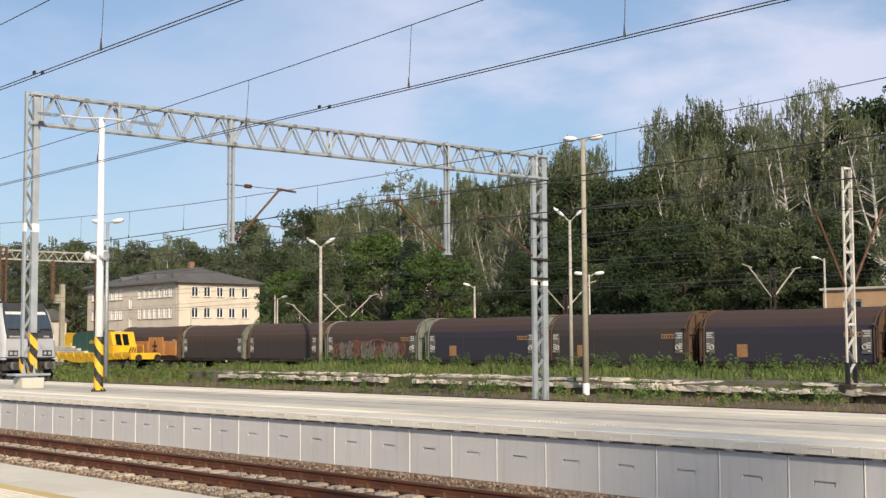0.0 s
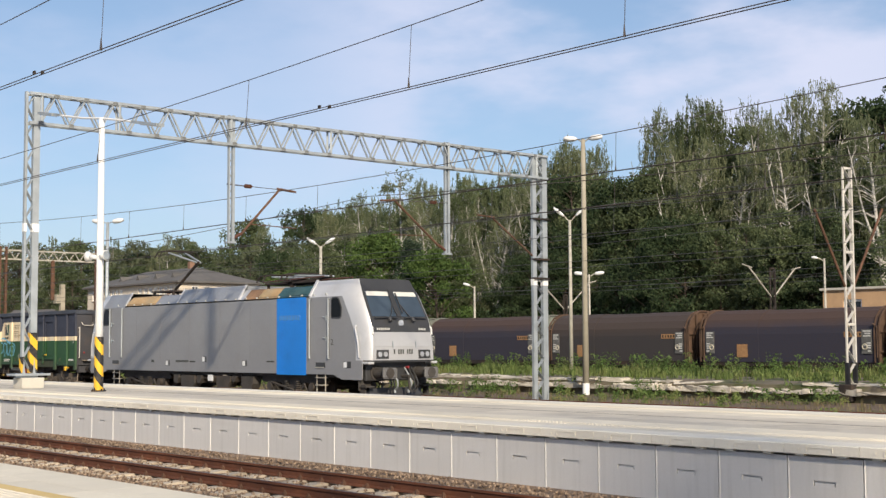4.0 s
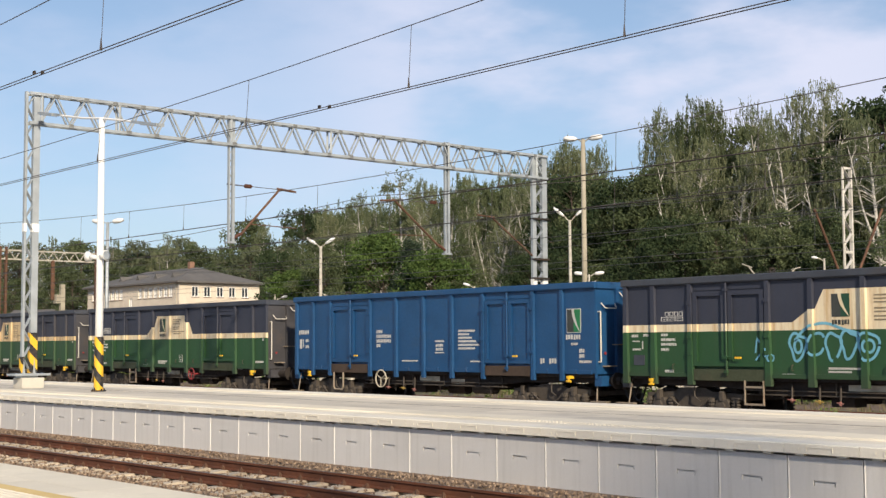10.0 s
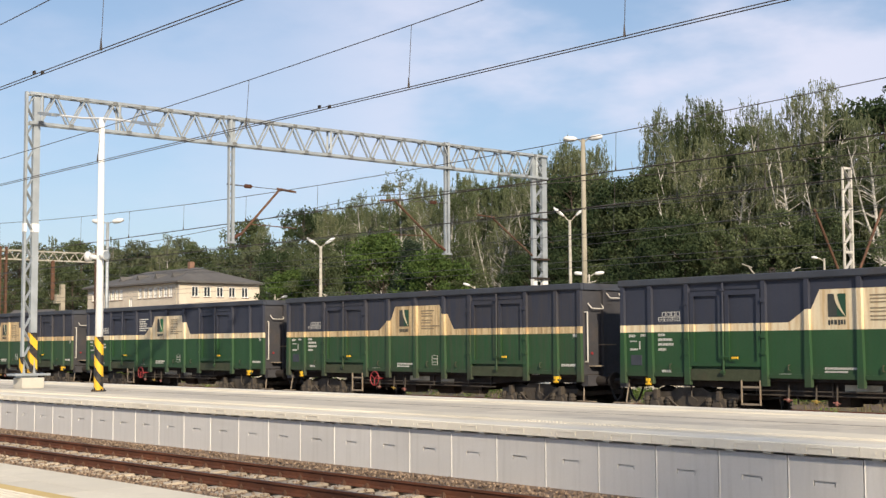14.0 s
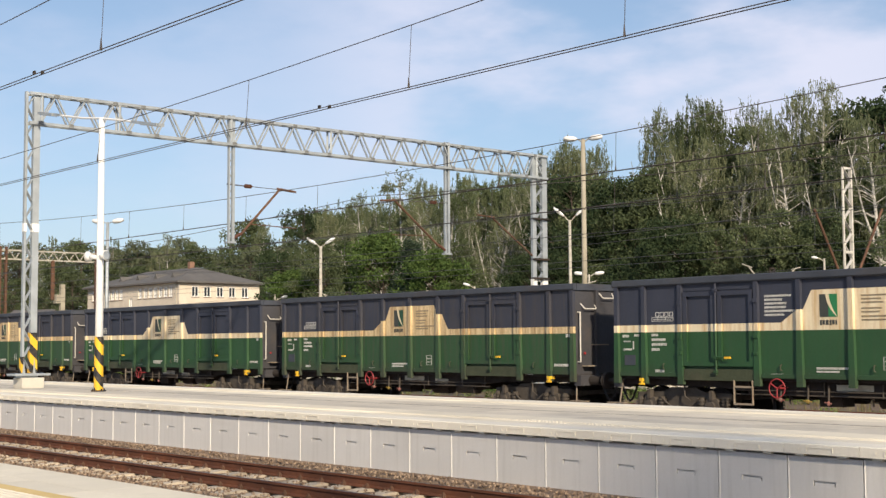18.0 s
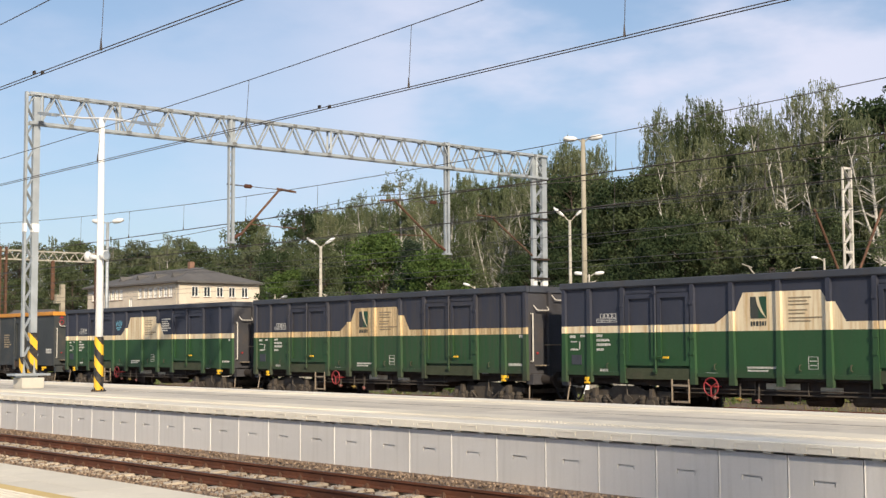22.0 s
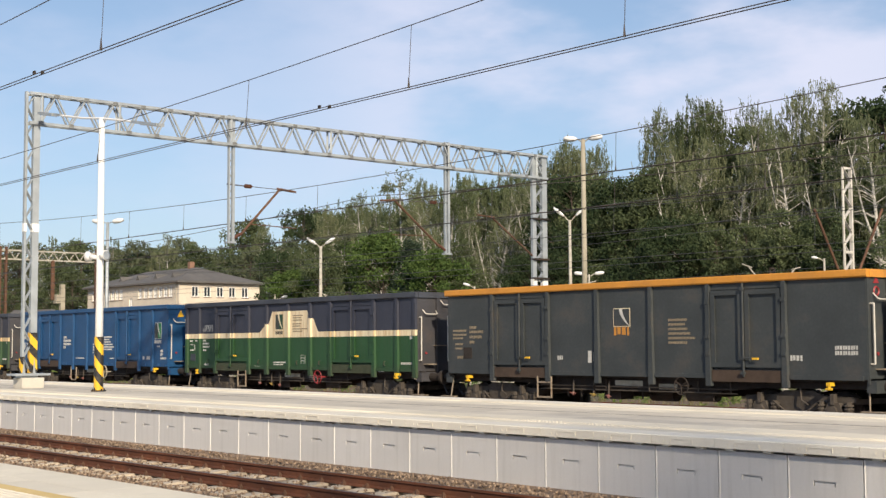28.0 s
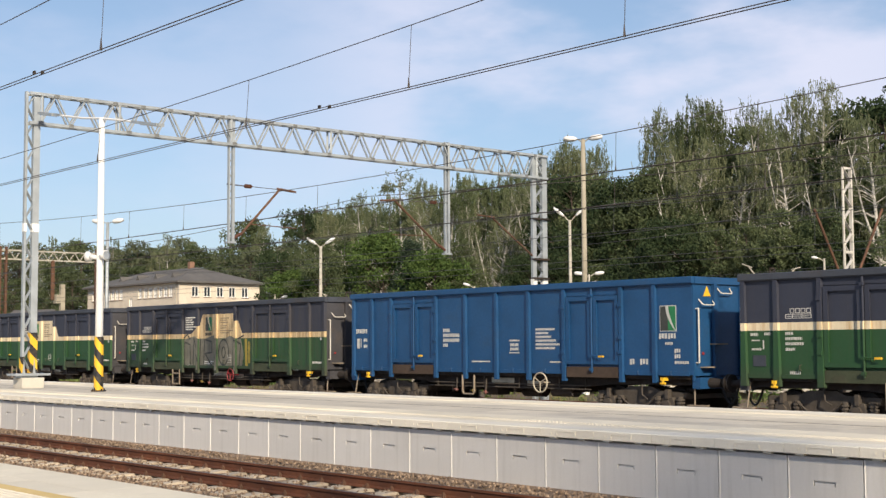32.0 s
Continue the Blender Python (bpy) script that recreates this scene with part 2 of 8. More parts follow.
# travel of the train along x, second by second
TRAVEL = [(0, -99.66), (1, -92.36), (2, -85.11), (3, -77.61), (4, -69.95), (5, -62.27), (6, -54.56), (7, -46.705), (8, -38.745),
          (9, -30.835), (10, -23.185), (11, -15.535), (12, -7.8), (13, 0.0), (14, 7.95), (15, 15.83), (16, 23.85), (17, 31.495),
          (18, 39.06), (19, 46.49), (20, 53.87), (21, 61.27), (22, 68.425), (23, 75.815), (24, 83.0), (25, 89.97), (26, 96.95),
          (27, 103.68), (28, 110.515), (29, 117.24), (30, 123.98), (31, 130.64), (32, 137.07)]


# ---- ground ----
def ground_material():
    m, nt, bsdf = shader("weedy_ground")
    v = coords(nt, True)
    soil = blend(nt, noise_node(nt, v, 0.8, 6, 0.65), (0.08, 0.054, 0.038), (0.22, 0.16, 0.112))
    grass = blend(nt, noise_node(nt, v, 1.7, 5, 0.6), (0.035, 0.06, 0.018), (0.11, 0.14, 0.045))
    f = remap(nt, noise_node(nt, v, 0.16, 7, 0.7), 0.5, 0.66, 0, 1)
    nt.links.new(blend(nt, f, soil, grass), bsdf.inputs["Base Color"])
    bsdf.inputs["Roughness"].default_value = 0.95
    relief(nt, bsdf, noise_node(nt, v, 9, 6, 0.7), 0.8, 0.06)
    return m


def make_ground():
    bm = B()
    box(bm, -1600, 1600, -1600, 1600, -3.0, -0.36)
    tagged(part("ground", bm, ground_material()), "bare soil and gravel overgrown with weeds and grass", "ground", kind="structure")


make_ground()

RAIL = [(-0.07, -0.165), (0.07, -0.165), (0.07, -0.15), (0.012, -0.13), (0.012, -0.045), (0.036, -0.035), (0.036, -0.004),
        (0.028, 0), (-0.028, 0), (-0.036, -0.004), (-0.036, -0.035), (-0.012, -0.045), (-0.012, -0.13), (-0.07, -0.15)]


def make_track(y, x0, x1, sleeper, near=None, bed=True, label=""):
    """Two rails on sleepers in a ballast bed; sleepers between the two x of near are pieces of their own."""
    tr = tagged(empty("railway_track", pose(0, y, 0)), label or "rusty rails on sleepers in stone ballast", "railway track", kind="structure")
    if bed:
        bm = B()
        w0, w1 = 1.75, 2.5
        prism(bm, [(-w1, -0.5), (-w0, -0.21), (w0, -0.21), (w1, -0.5)], x0, x1, "x")
        part("ballast_bed", bm, M["ballast"], tr)
    for s in (-0.7535, 0.7535):
        bm = B()
        prism(bm, [(s + a, b) for a, b in RAIL], x0, x1, "x")
        bm.faces.ensure_lookup_table()
        for f in bm.faces:
            if f.normal.z > 0.9 and f.calc_center_median().z > -0.003:
                f.material_index = 1
        part("rail", bm, [M["rail"], M["rail_top"]], tr)
    bm = B()
    prism(bm, [(-1.3, -0.33), (-1.3, -0.19), (-0.95, -0.168), (-0.55, -0.168), (-0.3, -0.2), (0.3, -0.2), (0.55, -0.168), (0.95, -0.168), (1.3, -0.19), (1.3, -0.33)], -0.13, 0.13, "x")
    me = mesh_of("sleeper", bm, sleeper)
    clip = None
    if near:
        bm = B()
        for s in (-0.7535, 0.7535):
            for k in (-1, 1):
                box(bm, -0.06, 0.06, s + k * 0.075 - 0.01, s + k * 0.075 + 0.035 * k + 0.01, -0.168, -0.12)
                tube(bm, (-0.055, s + k * 0.06, -0.125), (0.055, s + k * 0.1, -0.115), 0.014, 6)
                tube(bm, (0.02, s + k * 0.1, -0.165), (0.02, s + k * 0.1, -0.085), 0.016, 6)
        clip = mesh_of("rail_clip", bm, M["rust"])
    rest_v, rest_f = [], []
    base = [Vector(p) for p in ((-0.13, -1.3, -0.18), (0.13, -1.3, -0.18), (0.13, 1.3, -0.18), (-0.13, 1.3, -0.18), (-0.13, -1.3, -0.33), (0.13, -1.3, -0.33), (0.13, 1.3, -0.33), (-0.13, 1.3, -0.33))]
    polys = [(0, 1, 2, 3), (4, 5, 1, 0), (5, 6, 2, 1), (6, 7, 3, 2), (7, 4, 0, 3)]
    x, i = x0 + 0.3, 0
    while x < x1:
        if near and near[0] < x < near[1]:
            o = share("sleeper", me, tr, pose(x, 0, 0))
            share("rail_clip", clip, o, pose(0, 0, 0))
        else:
            n = len(rest_v)
            rest_v += [b + Vector((x, 0, 0)) for b in base]
            rest_f += [tuple(k + n for k in p) for p in polys]
        x += 0.6
    if rest_v:
        tagged(quick("far_sleepers", rest_v, rest_f, sleeper, tr), kind="stuff")
    return tr


def make_stones():
    """Loose ballast stones between the platforms, where they are near enough to tell apart."""
    rng = np.random.default_rng(4)
    m, nt, bsdf = shader("ballast_stones")
    r = nt.nodes.new("ShaderNodeNewGeometry").outputs["Random Per Island"]
    c = blend(nt, r, (0.115, 0.078, 0.054), (0.36, 0.27, 0.195))
    nt.links.new(c, bsdf.inputs["Base Color"])
    bsdf.inputs["Roughness"].default_value = 0.95
    oct_v = np.array([(1, 0, 0), (-1, 0, 0), (0, 1, 0), (0, -1, 0), (0, 0, 1), (0, 0, -1)], float)
    oct_f = [(0, 2, 4), (2, 1, 4), (1, 3, 4), (3, 0, 4), (2, 0, 5), (1, 2, 5), (3, 1, 5), (0, 3, 5)]
    vs, fs = [], []
    for i in range(15000):
        x = -41 + 36 * rng.random()
        y = rng.choice([rng.uniform(9.3, 10.9), rng.uniform(10.9, 12.9), rng.uniform(12.6, 13.4)], p=[0.45, 0.2, 0.35])
        on = ((x + 0.13) % 0.6) < 0.26 and 10.55 < y < 13.0 and rng.random() < 0.8
        z = -0.245 if on else -0.19 + 0.03 * rng.random()
        if y > 12.75:
            z += 0.17 * min(1, (y - 12.75) / 0.5)
        s = rng.uniform(0.014, 0.034, 3)
        a, b = rng.uniform(0, 6.28, 2)
        R = np.array(Euler((a, b, a * 3)).to_matrix())
        pts = (oct_v * s * rng.uniform(0.75, 1.25, (6, 1))) @ R.T + (x, y, z)
        n = len(vs)
        vs += pts.tolist()
        fs += [tuple(k + n for k in f) for f in oct_f]
    tagged(quick("ballast_stones", vs, fs, m), "loose grey-brown ballast stones between the platforms", "ballast", kind="stuff")
    # the shoulder of ballast heaped against the island wall
    bm = B()
    prism(bm, [(12.6, -0.4), (12.72, -0.21), (13.3, -0.02), (13.7, 0.0), (13.7, -0.4)], -150, 60, "x")
    tagged(part("ballast_shoulder", bm, M["ballast"]), "ballast heaped against the platform wall", "ballast", kind="structure")


# ---- platforms ----
def wall_panel_material():
    m, nt, bsdf = shader("wall_concrete")
    v = coords(nt, True)
    broad = noise_node(nt, v, 0.9, 5)
    grain = noise_node(nt, v, 30, 6, 0.65)
    c = blend(nt, broad, (0.585, 0.575, 0.565), (0.66, 0.65, 0.635))
    c = blend(nt, remap(nt, grain, 0.3, 0.7, 0, 0.3), c, (0.5, 0.5, 0.5))
    mp = nt.nodes.new("ShaderNodeMapping")
    mp.inputs["Scale"].default_value = (9, 9, 0.6)
    nt.links.new(v, mp.inputs["Vector"])
    streak = remap(nt, noise_node(nt, mp.outputs["Vector"], 1.0, 4), 0.5, 0.75, 0, 0.35)
    c = blend(nt, streak, c, (0.42, 0.41, 0.39))
    r = nt.nodes.new("ShaderNodeObjectInfo").outputs["Random"]
    c = blend(nt, 1.0, c, blend(nt, r, (0.94,) * 3, (1.03,) * 3), "MULTIPLY")
    nt.links.new(c, bsdf.inputs["Base Color"])
    bsdf.inputs["Roughness"].default_value = 0.85
    relief(nt, bsdf, grain, 0.15, 0.01)
    return m


M["panel"] = wall_panel_material()
M["joint"] = paint("pale_joint", (0.76, 0.75, 0.72), 0.85, 0, 0.12, 2, 20, 0.1, world=True)
M["coping"] = paint("coping_concrete", (0.8, 0.755, 0.65), 0.85, 0, 0.1, 0.7, 25, 0.12, stain=(0.54, 0.5, 0.42), stain_amount=0.4, per=0.08, world=True)
M["paving"] = paint("grey_paving", (0.6, 0.55, 0.46), 0.9, 0, 0.14, 0.5, 20, 0.15, stain=(0.3, 0.28, 0.25), stain_amount=0.6, per=0.1, world=True)
M["paving_light"] = paint("cream_paving", (0.77, 0.71, 0.58), 0.88, 0, 0.1, 0.6, 22, 0.12, stain=(0.5, 0.46, 0.37), stain_amount=0.45, per=0.08, world=True)
M["tactile"] = paint("cream_tactile", (0.74, 0.67, 0.535), 0.85, 0, 0.1, 0.6, 22, 0.1, stain=(0.55, 0.49, 0.36), stain_amount=0.5, per=0.1, world=True)
M["line"] = paint("yellow_line", (0.70, 0.52, 0.22), 0.85, 0, 0.12, 1.0, 20, 0.1, stain=(0.6, 0.55, 0.42), stain_amount=0.6, per=0.05, world=True)


def dots(bm, x0, x1, y0, y1, z, step, r):
    x = x0 + step / 2
    while x < x1:
        y = y0 + step / 2
        while y < y1:
            lo = [bm.verts.new((x + r * math.cos(a), y + r * math.sin(a), z)) for a in (0.4, 1.97, 3.54, 5.11)]
            hi = [bm.verts.new((x + r * 0.6 * math.cos(a), y + r * 0.6 * math.sin(a), z + 0.005)) for a in (0.4, 1.97, 3.54, 5.11)]
            for i in range(4):
                bm.faces.new((lo[i], lo[(i + 1) % 4], hi[(i + 1) % 4], hi[i]))
            bm.faces.new(hi)
            y += step
        x += step
    return bm


DRAIN_Y = 16.95
M["drain"] = paint("dusty_drain_grating", (0.26, 0.24, 0.21), 0.9, 0, 0.3, 0.4, 12, 0.2, stain=(0.08, 0.07, 0.06), stain_amount=0.9, stain_scale=0.25, world=True)


def make_island():
    isl = tagged(empty("platform", pose(0, 0, 0)), "island platform with pale concrete coping and grey wall panels", "platform", kind="structure")
    bm = B()
    box(bm, -150, 60, ISL0 + 0.25, ISL1 - 0.25, -0.6, ISL_TOP - 0.07)
    part("platform_core", bm, M["concrete"], isl)
    # wall panels
    bm = B()
    w = PANEL / 2 - 0.009
    box(bm, -w, -0.16, 0, 0.1, -0.3, 0.685)
    prism(bm, [(0.14, -0.3), (w - 0.02, -0.3), (w, -0.28), (w, 0.68), (w - 0.02, 0.685), (0.14, 0.685)], 0, 0.1, "y")
    box(bm, -0.16, 0.14, 0, 0.1, -0.3, 0.35)
    box(bm, -0.16, 0.14, 0, 0.1, 0.41, 0.685)
    box(bm, -0.145, 0.125, 0.004, 0.1, 0.35, 0.386)
    box(bm, -0.16, 0.14, 0.03, 0.1, 0.35, 0.41)
    panel = mesh_of("wall_panel", bm, M["panel"])
    bm = B()
    tube(bm, (-w + 0.004, 0.0, -0.3), (-w + 0.004, 0.0, 0.68), 0.009, 8)
    seam = mesh_of("joint_strip", bm, M["joint"])
    # coping slabs with a cast recess and drip blocks below
    bm = B()
    prism(bm, [(0, 0.72), (0, 0.83), (0.012, 0.842), (0.5, 0.842), (0.5, 0.76), (0.12, 0.72)], -PANEL / 2 + 0.003, PANEL / 2 - 0.003, "x")
    for a, b, c, d in ((-0.2, 0.16, 0.795, 0.803), (-0.2, -0.19, 0.745, 0.8), (-0.32, -0.30, 0.76, 0.785), (0.155, 0.163, 0.745, 0.8)):
        box(bm, a, b, -0.008, 0.004, c, d)
    box(bm, -0.36, -0.24, 0.02, 0.09, 0.695, 0.722)
    box(bm, 0.2, 0.32, 0.02, 0.09, 0.695, 0.722)
    cop = mesh_of("coping_slab", bm, M["coping"])
    i0 = -27.95
    for i in range(-70, 72):
        x = i0 + PANEL * (i + 0.5)
        if -62 < x < 6:
            share("wall_panel", panel, isl, pose(x, ISL0 + 0.08, 0))
            share("joint_strip", seam, isl, pose(x, ISL0 + 0.08, 0))
            share("coping_slab", cop, isl, pose(x, ISL0, 0))
            share("coping_slab", cop, isl, pose(x, ISL1, 0, 0, 0, 180))
    for a, b in ((-150, i0 + PANEL * -34.0 + 0.2), (6.2, 60)):
        bm = B()
        box(bm, a, b, ISL0 + 0.08, ISL0 + 0.25, -0.3, 0.72)
        part("plain_wall", bm, M["panel"], isl)
        bm = B()
        box(bm, a, b, ISL0, ISL0 + 0.5, 0.72, 0.842)
        box(bm, a, b, ISL1 - 0.5, ISL1, 0.72, 0.842)
        part("plain_coping", bm, M["coping"], isl)
    bm = B()
    box(bm, -150, 60, ISL1 - 0.25, ISL1 - 0.1, -0.5, 0.72)
    part("back_wall", bm, M["panel"], isl)
    # paving strips: cream tactile bands near both edges, grey slabs between
    strips = [(ISL0 + 0.5, ISL0 + 0.86, M["paving_light"], "paving_slab", 1.2), (ISL0 + 0.86, ISL0 + 1.26, M["tactile"], "tactile_slab", 0.4 * 3),
              (ISL0 + 1.26, ISL0 + 2.0, M["paving_light"], "paving_slab", 1.2),
              (ISL0 + 2.0, ISL1 - 2.0, M["paving"], "paving_slab", 1.2),
              (ISL1 - 2.0, ISL1 - 1.36, M["paving_light"], "paving_slab", 1.2), (ISL1 - 1.36, ISL1 - 0.96, M["tactile"], "tactile_slab", 1.2),
              (ISL1 - 0.96, ISL1 - 0.5, M["paving_light"], "paving_slab", 1.2)]
    for y0, y1, mat, name, step in strips:
        n = max(1, round((y1 - y0) / 0.62))
        dy = (y1 - y0) / n
        for k in range(n):
            bm = B()
            box(bm, -step / 2 + 0.004, step / 2 - 0.004, 0.004, dy - 0.004, -0.06, 0)
            if name == "tactile_slab":
                dots(bm, -step / 2, step / 2, 0.02, dy - 0.02, 0, 0.078, 0.029)
            me = mesh_of(name, bm, mat)
            x = -44 + step / 2
            while x < 0:
                share(name, me, isl, pose(x, y0 + k * dy, ISL_TOP))
                x += step
            bm = B()
            for a, b in ((-150, -44), (x - step / 2, 60)):
                box(bm, a, b, y0 + k * dy, y0 + k * dy + dy - 0.004, ISL_TOP - 0.06, ISL_TOP)
            tagged(part("far_" + name, bm, mat, isl), kind="stuff")


def make_drain():
    bm = B()
    box(bm, -150, 60, DRAIN_Y - 0.03, DRAIN_Y + 0.03, ISL_TOP - 0.02, ISL_TOP + 0.004)
    tagged(part("drain_channel", bm, M["drain"]), "narrow grey drainage channel along the platform", "drain", kind="structure")


def make_near_platform():
    p = tagged(empty("platform", pose(0, 0, 0)), "near platform of pale slabs with a worn yellow edge line", "platform", kind="structure")
    bm = B()
    box(bm, -120, 60, -3.4, NEAR_EDGE - 0.12, -0.6, NEAR_TOP - 0.07)
    part("platform_core", bm, M["panel"], p)
    rows = [(NEAR_EDGE - 0.52, NEAR_EDGE, M["paving_light"], "coping_slab"), (NEAR_EDGE - 0.86, NEAR_EDGE - 0.52, M["paving_light"], "paving_slab"),
            (NEAR_EDGE - 1.02, NEAR_EDGE - 0.86, M["line"], "edge_line"), (NEAR_EDGE - 1.42, NEAR_EDGE - 1.02, M["tactile"], "tactile_slab")]
    y = NEAR_EDGE - 1.42
    while y > -2.9:
        rows.append((y - 0.6, y, M["paving"], "paving_slab"))
        y -= 0.6
    for y0, y1, mat, name in rows:
        bm = B()
        box(bm, -0.6 + 0.003, 0.6 - 0.003, 0.003, y1 - y0 - 0.003, -0.1 if name == "coping_slab" else -0.06, 0)
        if name == "tactile_slab":
            dots(bm, -0.6, 0.6, 0.02, y1 - y0 - 0.02, 0, 0.078, 0.029)
        me = mesh_of(name, bm, mat)
        near = y0 > 3.9
        if near:
            for i in range(26):
                share(name, me, p, pose(-22 + 1.2 * i, y0, NEAR_TOP))
        bm = B()
        for a, b in ((-120, -22.6), (8.6, 60)) if near else ((-120, 60),):
            box(bm, a, b, y0, y1 - 0.004, NEAR_TOP - 0.06, NEAR_TOP)
        tagged(part("far_" + name, bm, mat, p), kind="stuff")


# ---- steel gantry over the tracks ----
def lattice(bm, p, q, off, w, t, n):
    """Two flanges from p to q, off apart, with zigzag lacing between them in n steps."""
    p, q, off = Vector(p), Vector(q), Vector(off)
    d = (q - p)
    for i in range(n):
        a, b = p + d * (i / n), p + d * ((i + 1) / n)
        if i % 2:
            bar(bm, a, b + off, t, t * 0.3, d)
        else:
            bar(bm, a + off, b, t, t * 0.3, d)
    return bm


GX = -37.6


def make_gantry():
    g = tagged(empty("catenary_gantry", pose(GX, 0, 0)), "galvanised lattice steel gantry spanning the tracks", "gantry")
    # each post: a slim channel and a broad one, laced together
    for y0, w0, y1, w1, z0 in ((16.05, 0.035, 16.36, 0.1, 1.2), (36.9, 0.1, 37.46, 0.13, -0.3)):
        post = None
        bm = B()
        box(bm, -0.06, 0.06, y0 - w0, y0 + w0, z0, 9.55)
        box(bm, -0.07, 0.07, y1 - w1, y1 + w1, z0, 9.55)
        post = part("post", bm, M["galv"], g)
        n = round((9.5 - z0) / 0.42)
        ya, yb = y0 + w0 * 0.6, y1 - w1 * 0.6
        step = (9.4 - z0) / n
        for xx in (-0.05, 0.05):
            for i in range(n):
                bm = B()
                lo, hi = z0 + 0.1 + step * i, z0 + 0.1 + step * (i + 1)
                bar(bm, (xx, yb if i % 2 == 0 else ya, lo), (xx, ya if i % 2 == 0 else yb, hi), 0.06, 0.018)
                part("lacing_bar", bm, M["galv"], post)
        bm = B()
        box(bm, -0.2, 0.2, y0 - 0.1, y1 + 0.1, z0 - 0.06, z0)
        for yy in (y0, y1):
            prism(bm, [(yy - 0.045, z0), (yy + 0.045, z0), (yy, z0 + 0.5)], 0.13, 0.15, "x")
        part("base_plate", bm, M["galv"], post)
        zb = 5.4 if y0 < 20 else 4.36
        for yy, hw in ((y0, w0), (y1, w1)):
            bm = B()
            box(bm, -0.076, 0.076, yy - hw - 0.008, yy + hw + 0.008, zb, zb + 0.25)
            part("white_band", bm, M["white_pole"], post, "white painted band")
    # foundation of the platform post and its warning plates
    bm = B()
    box(bm, -0.33, 0.33, 15.93, 16.6, 0.83, 1.14, bev=0.02)
    part("foundation", bm, M["concrete"], g, "pale concrete block")
    for yy, hw, top in ((16.05, 0.05, 1.75), (16.36, 0.115, 2.45)):
        bm = B()
        box(bm, -0.085, 0.085, yy - hw, yy + hw, 1.28, top)
        part("warning_plate", bm, M["stripes"], g, "yellow and black striped sheath")
    bm = B()
    box(bm, -0.3, 0.3, 15.72, 16.8, 1.2, 1.26)
    part("guard_frame", bm, M["galv"], g)
    # truss beam: four chords, diagonals on both faces
    ya, yb, zl, zh = 16.1, 37.6, 8.62, 9.5
    bm = B()
    box(bm, -0.006, 0.006, -0.08, 0.08, -0.05, 0.05)
    gusset = mesh_of("gusset_plate", bm, M["galv_dull"])
    for xx in (-0.11, 0.11):
        for zz in (zl, zh):
            bm = B()
            bar(bm, (xx, ya, zz), (xx, yb, zz), 0.085, 0.085)
            part("chord", bm, M["galv"], g)
        n = 22
        for i in range(n):
            a = ya + 0.35 + (yb - ya - 0.6) * i / n
            b = ya + 0.35 + (yb - ya - 0.6) * (i + 1) / n
            mid = (a + b) / 2
            bm = B()
            bar(bm, (xx, a, zl), (xx, mid, zh), 0.045, 0.045)
            bar(bm, (xx, mid, zh), (xx, b, zl), 0.045, 0.045)
            part("diagonal", bm, M["galv"], g)
            o = math.copysign(0.045, xx)
            for yy, zz in ((a, zl + 0.02), (mid, zh - 0.02)):
                share("gusset_plate", gusset, g, pose(xx + o, yy, zz))
    for i in range(22):
        y = ya + 0.35 + (yb - ya - 0.6) * i / 22
        for zz in (zh, zl):
            bm = B()
            bar(bm, (-0.11, y, zz), (0.11, y + 0.3, zz), 0.05, 0.05)
            part("cross_brace", bm, M["galv"], g)
    for y in (16.5, 19.0, 23.0, 27.0, 32.4, 37.0):
        for xx in (-0.11, 0.11):
            bm = B()
            bar(bm, (xx, y, zl), (xx, y, zh), 0.06, 0.06)
            part("upright", bm, M["galv"], g)
    # hangers with a rusty bracket each
    for hy, end, zend in ((23.05, 24.95, 7.28), (32.38, 29.9, 7.24)):
        bm = B()
        for s, hw in ((-0.085, 0.025), (0.075, 0.045)):
            box(bm, -0.05, 0.05, hy + s - hw, hy + s + hw, 5.42, 9.6)
        h = part("hanger", bm, M["galv"], g)
        bm = B()
        lattice(bm, (-0.05, hy - 0.1, 5.5), (-0.05, hy - 0.1, 9.5), (0, 0.2, 0), 0.03, 0.04, 16)
        box(bm, -0.1, 0.1, hy - 0.16, hy + 0.16, 5.38, 5.44)
        part("lacing", bm, M["galv"], h)
        s = 1 if end > hy else -1
        bm = B()
        tube(bm, (0, hy + s * 0.35, 5.65), (0, end, zend), 0.04, 8)
        tube(bm, (0, end - s * 0.1, zend + 0.02), (0, end + s * 0.65, zend - 0.04), 0.04, 8)
        tube(bm, (0, hy + s * 0.75, 6.05), (0, hy + s * 2.6, 6.0), 0.018, 6)
        part("bracket", bm, M["rust"], g, "rusty tubular bracket")
        bm = B()
        tube(bm, (0, hy + s * 0.1, 5.55), (0, hy + s * 0.4, 5.72), 0.055, 8)
        part("insulator", bm, M["insulator"], g)
        bm = B()
        tube(bm, (0, hy + s * 0.5, 7.3), (0, hy + s * 0.82, 7.3), 0.03, 8)
        for k in range(4):
            tube(bm, (0, hy + s * (0.55 + 0.06 * k), 7.3), (0, hy + s * (0.58 + 0.06 * k), 7.3), 0.07, 10)
        part("insulator", bm, M["insulator"], g)
        bm = B()
        tube(bm, (0, hy - s * 0.15, 7.32), (0, hy + s * 0.5, 7.3), 0.022, 6)
        tube(bm, (0, hy + s * 0.8, 7.3), (0, end - s * 0.1, zend), 0.012, 6)
        part("stay_wire", bm, M["copper"], g)
    # bracket and clamp irons on the far post
    bm = B()
    tube(bm, (0, 36.85, 5.5), (0, 34.65, 6.92), 0.035, 8)
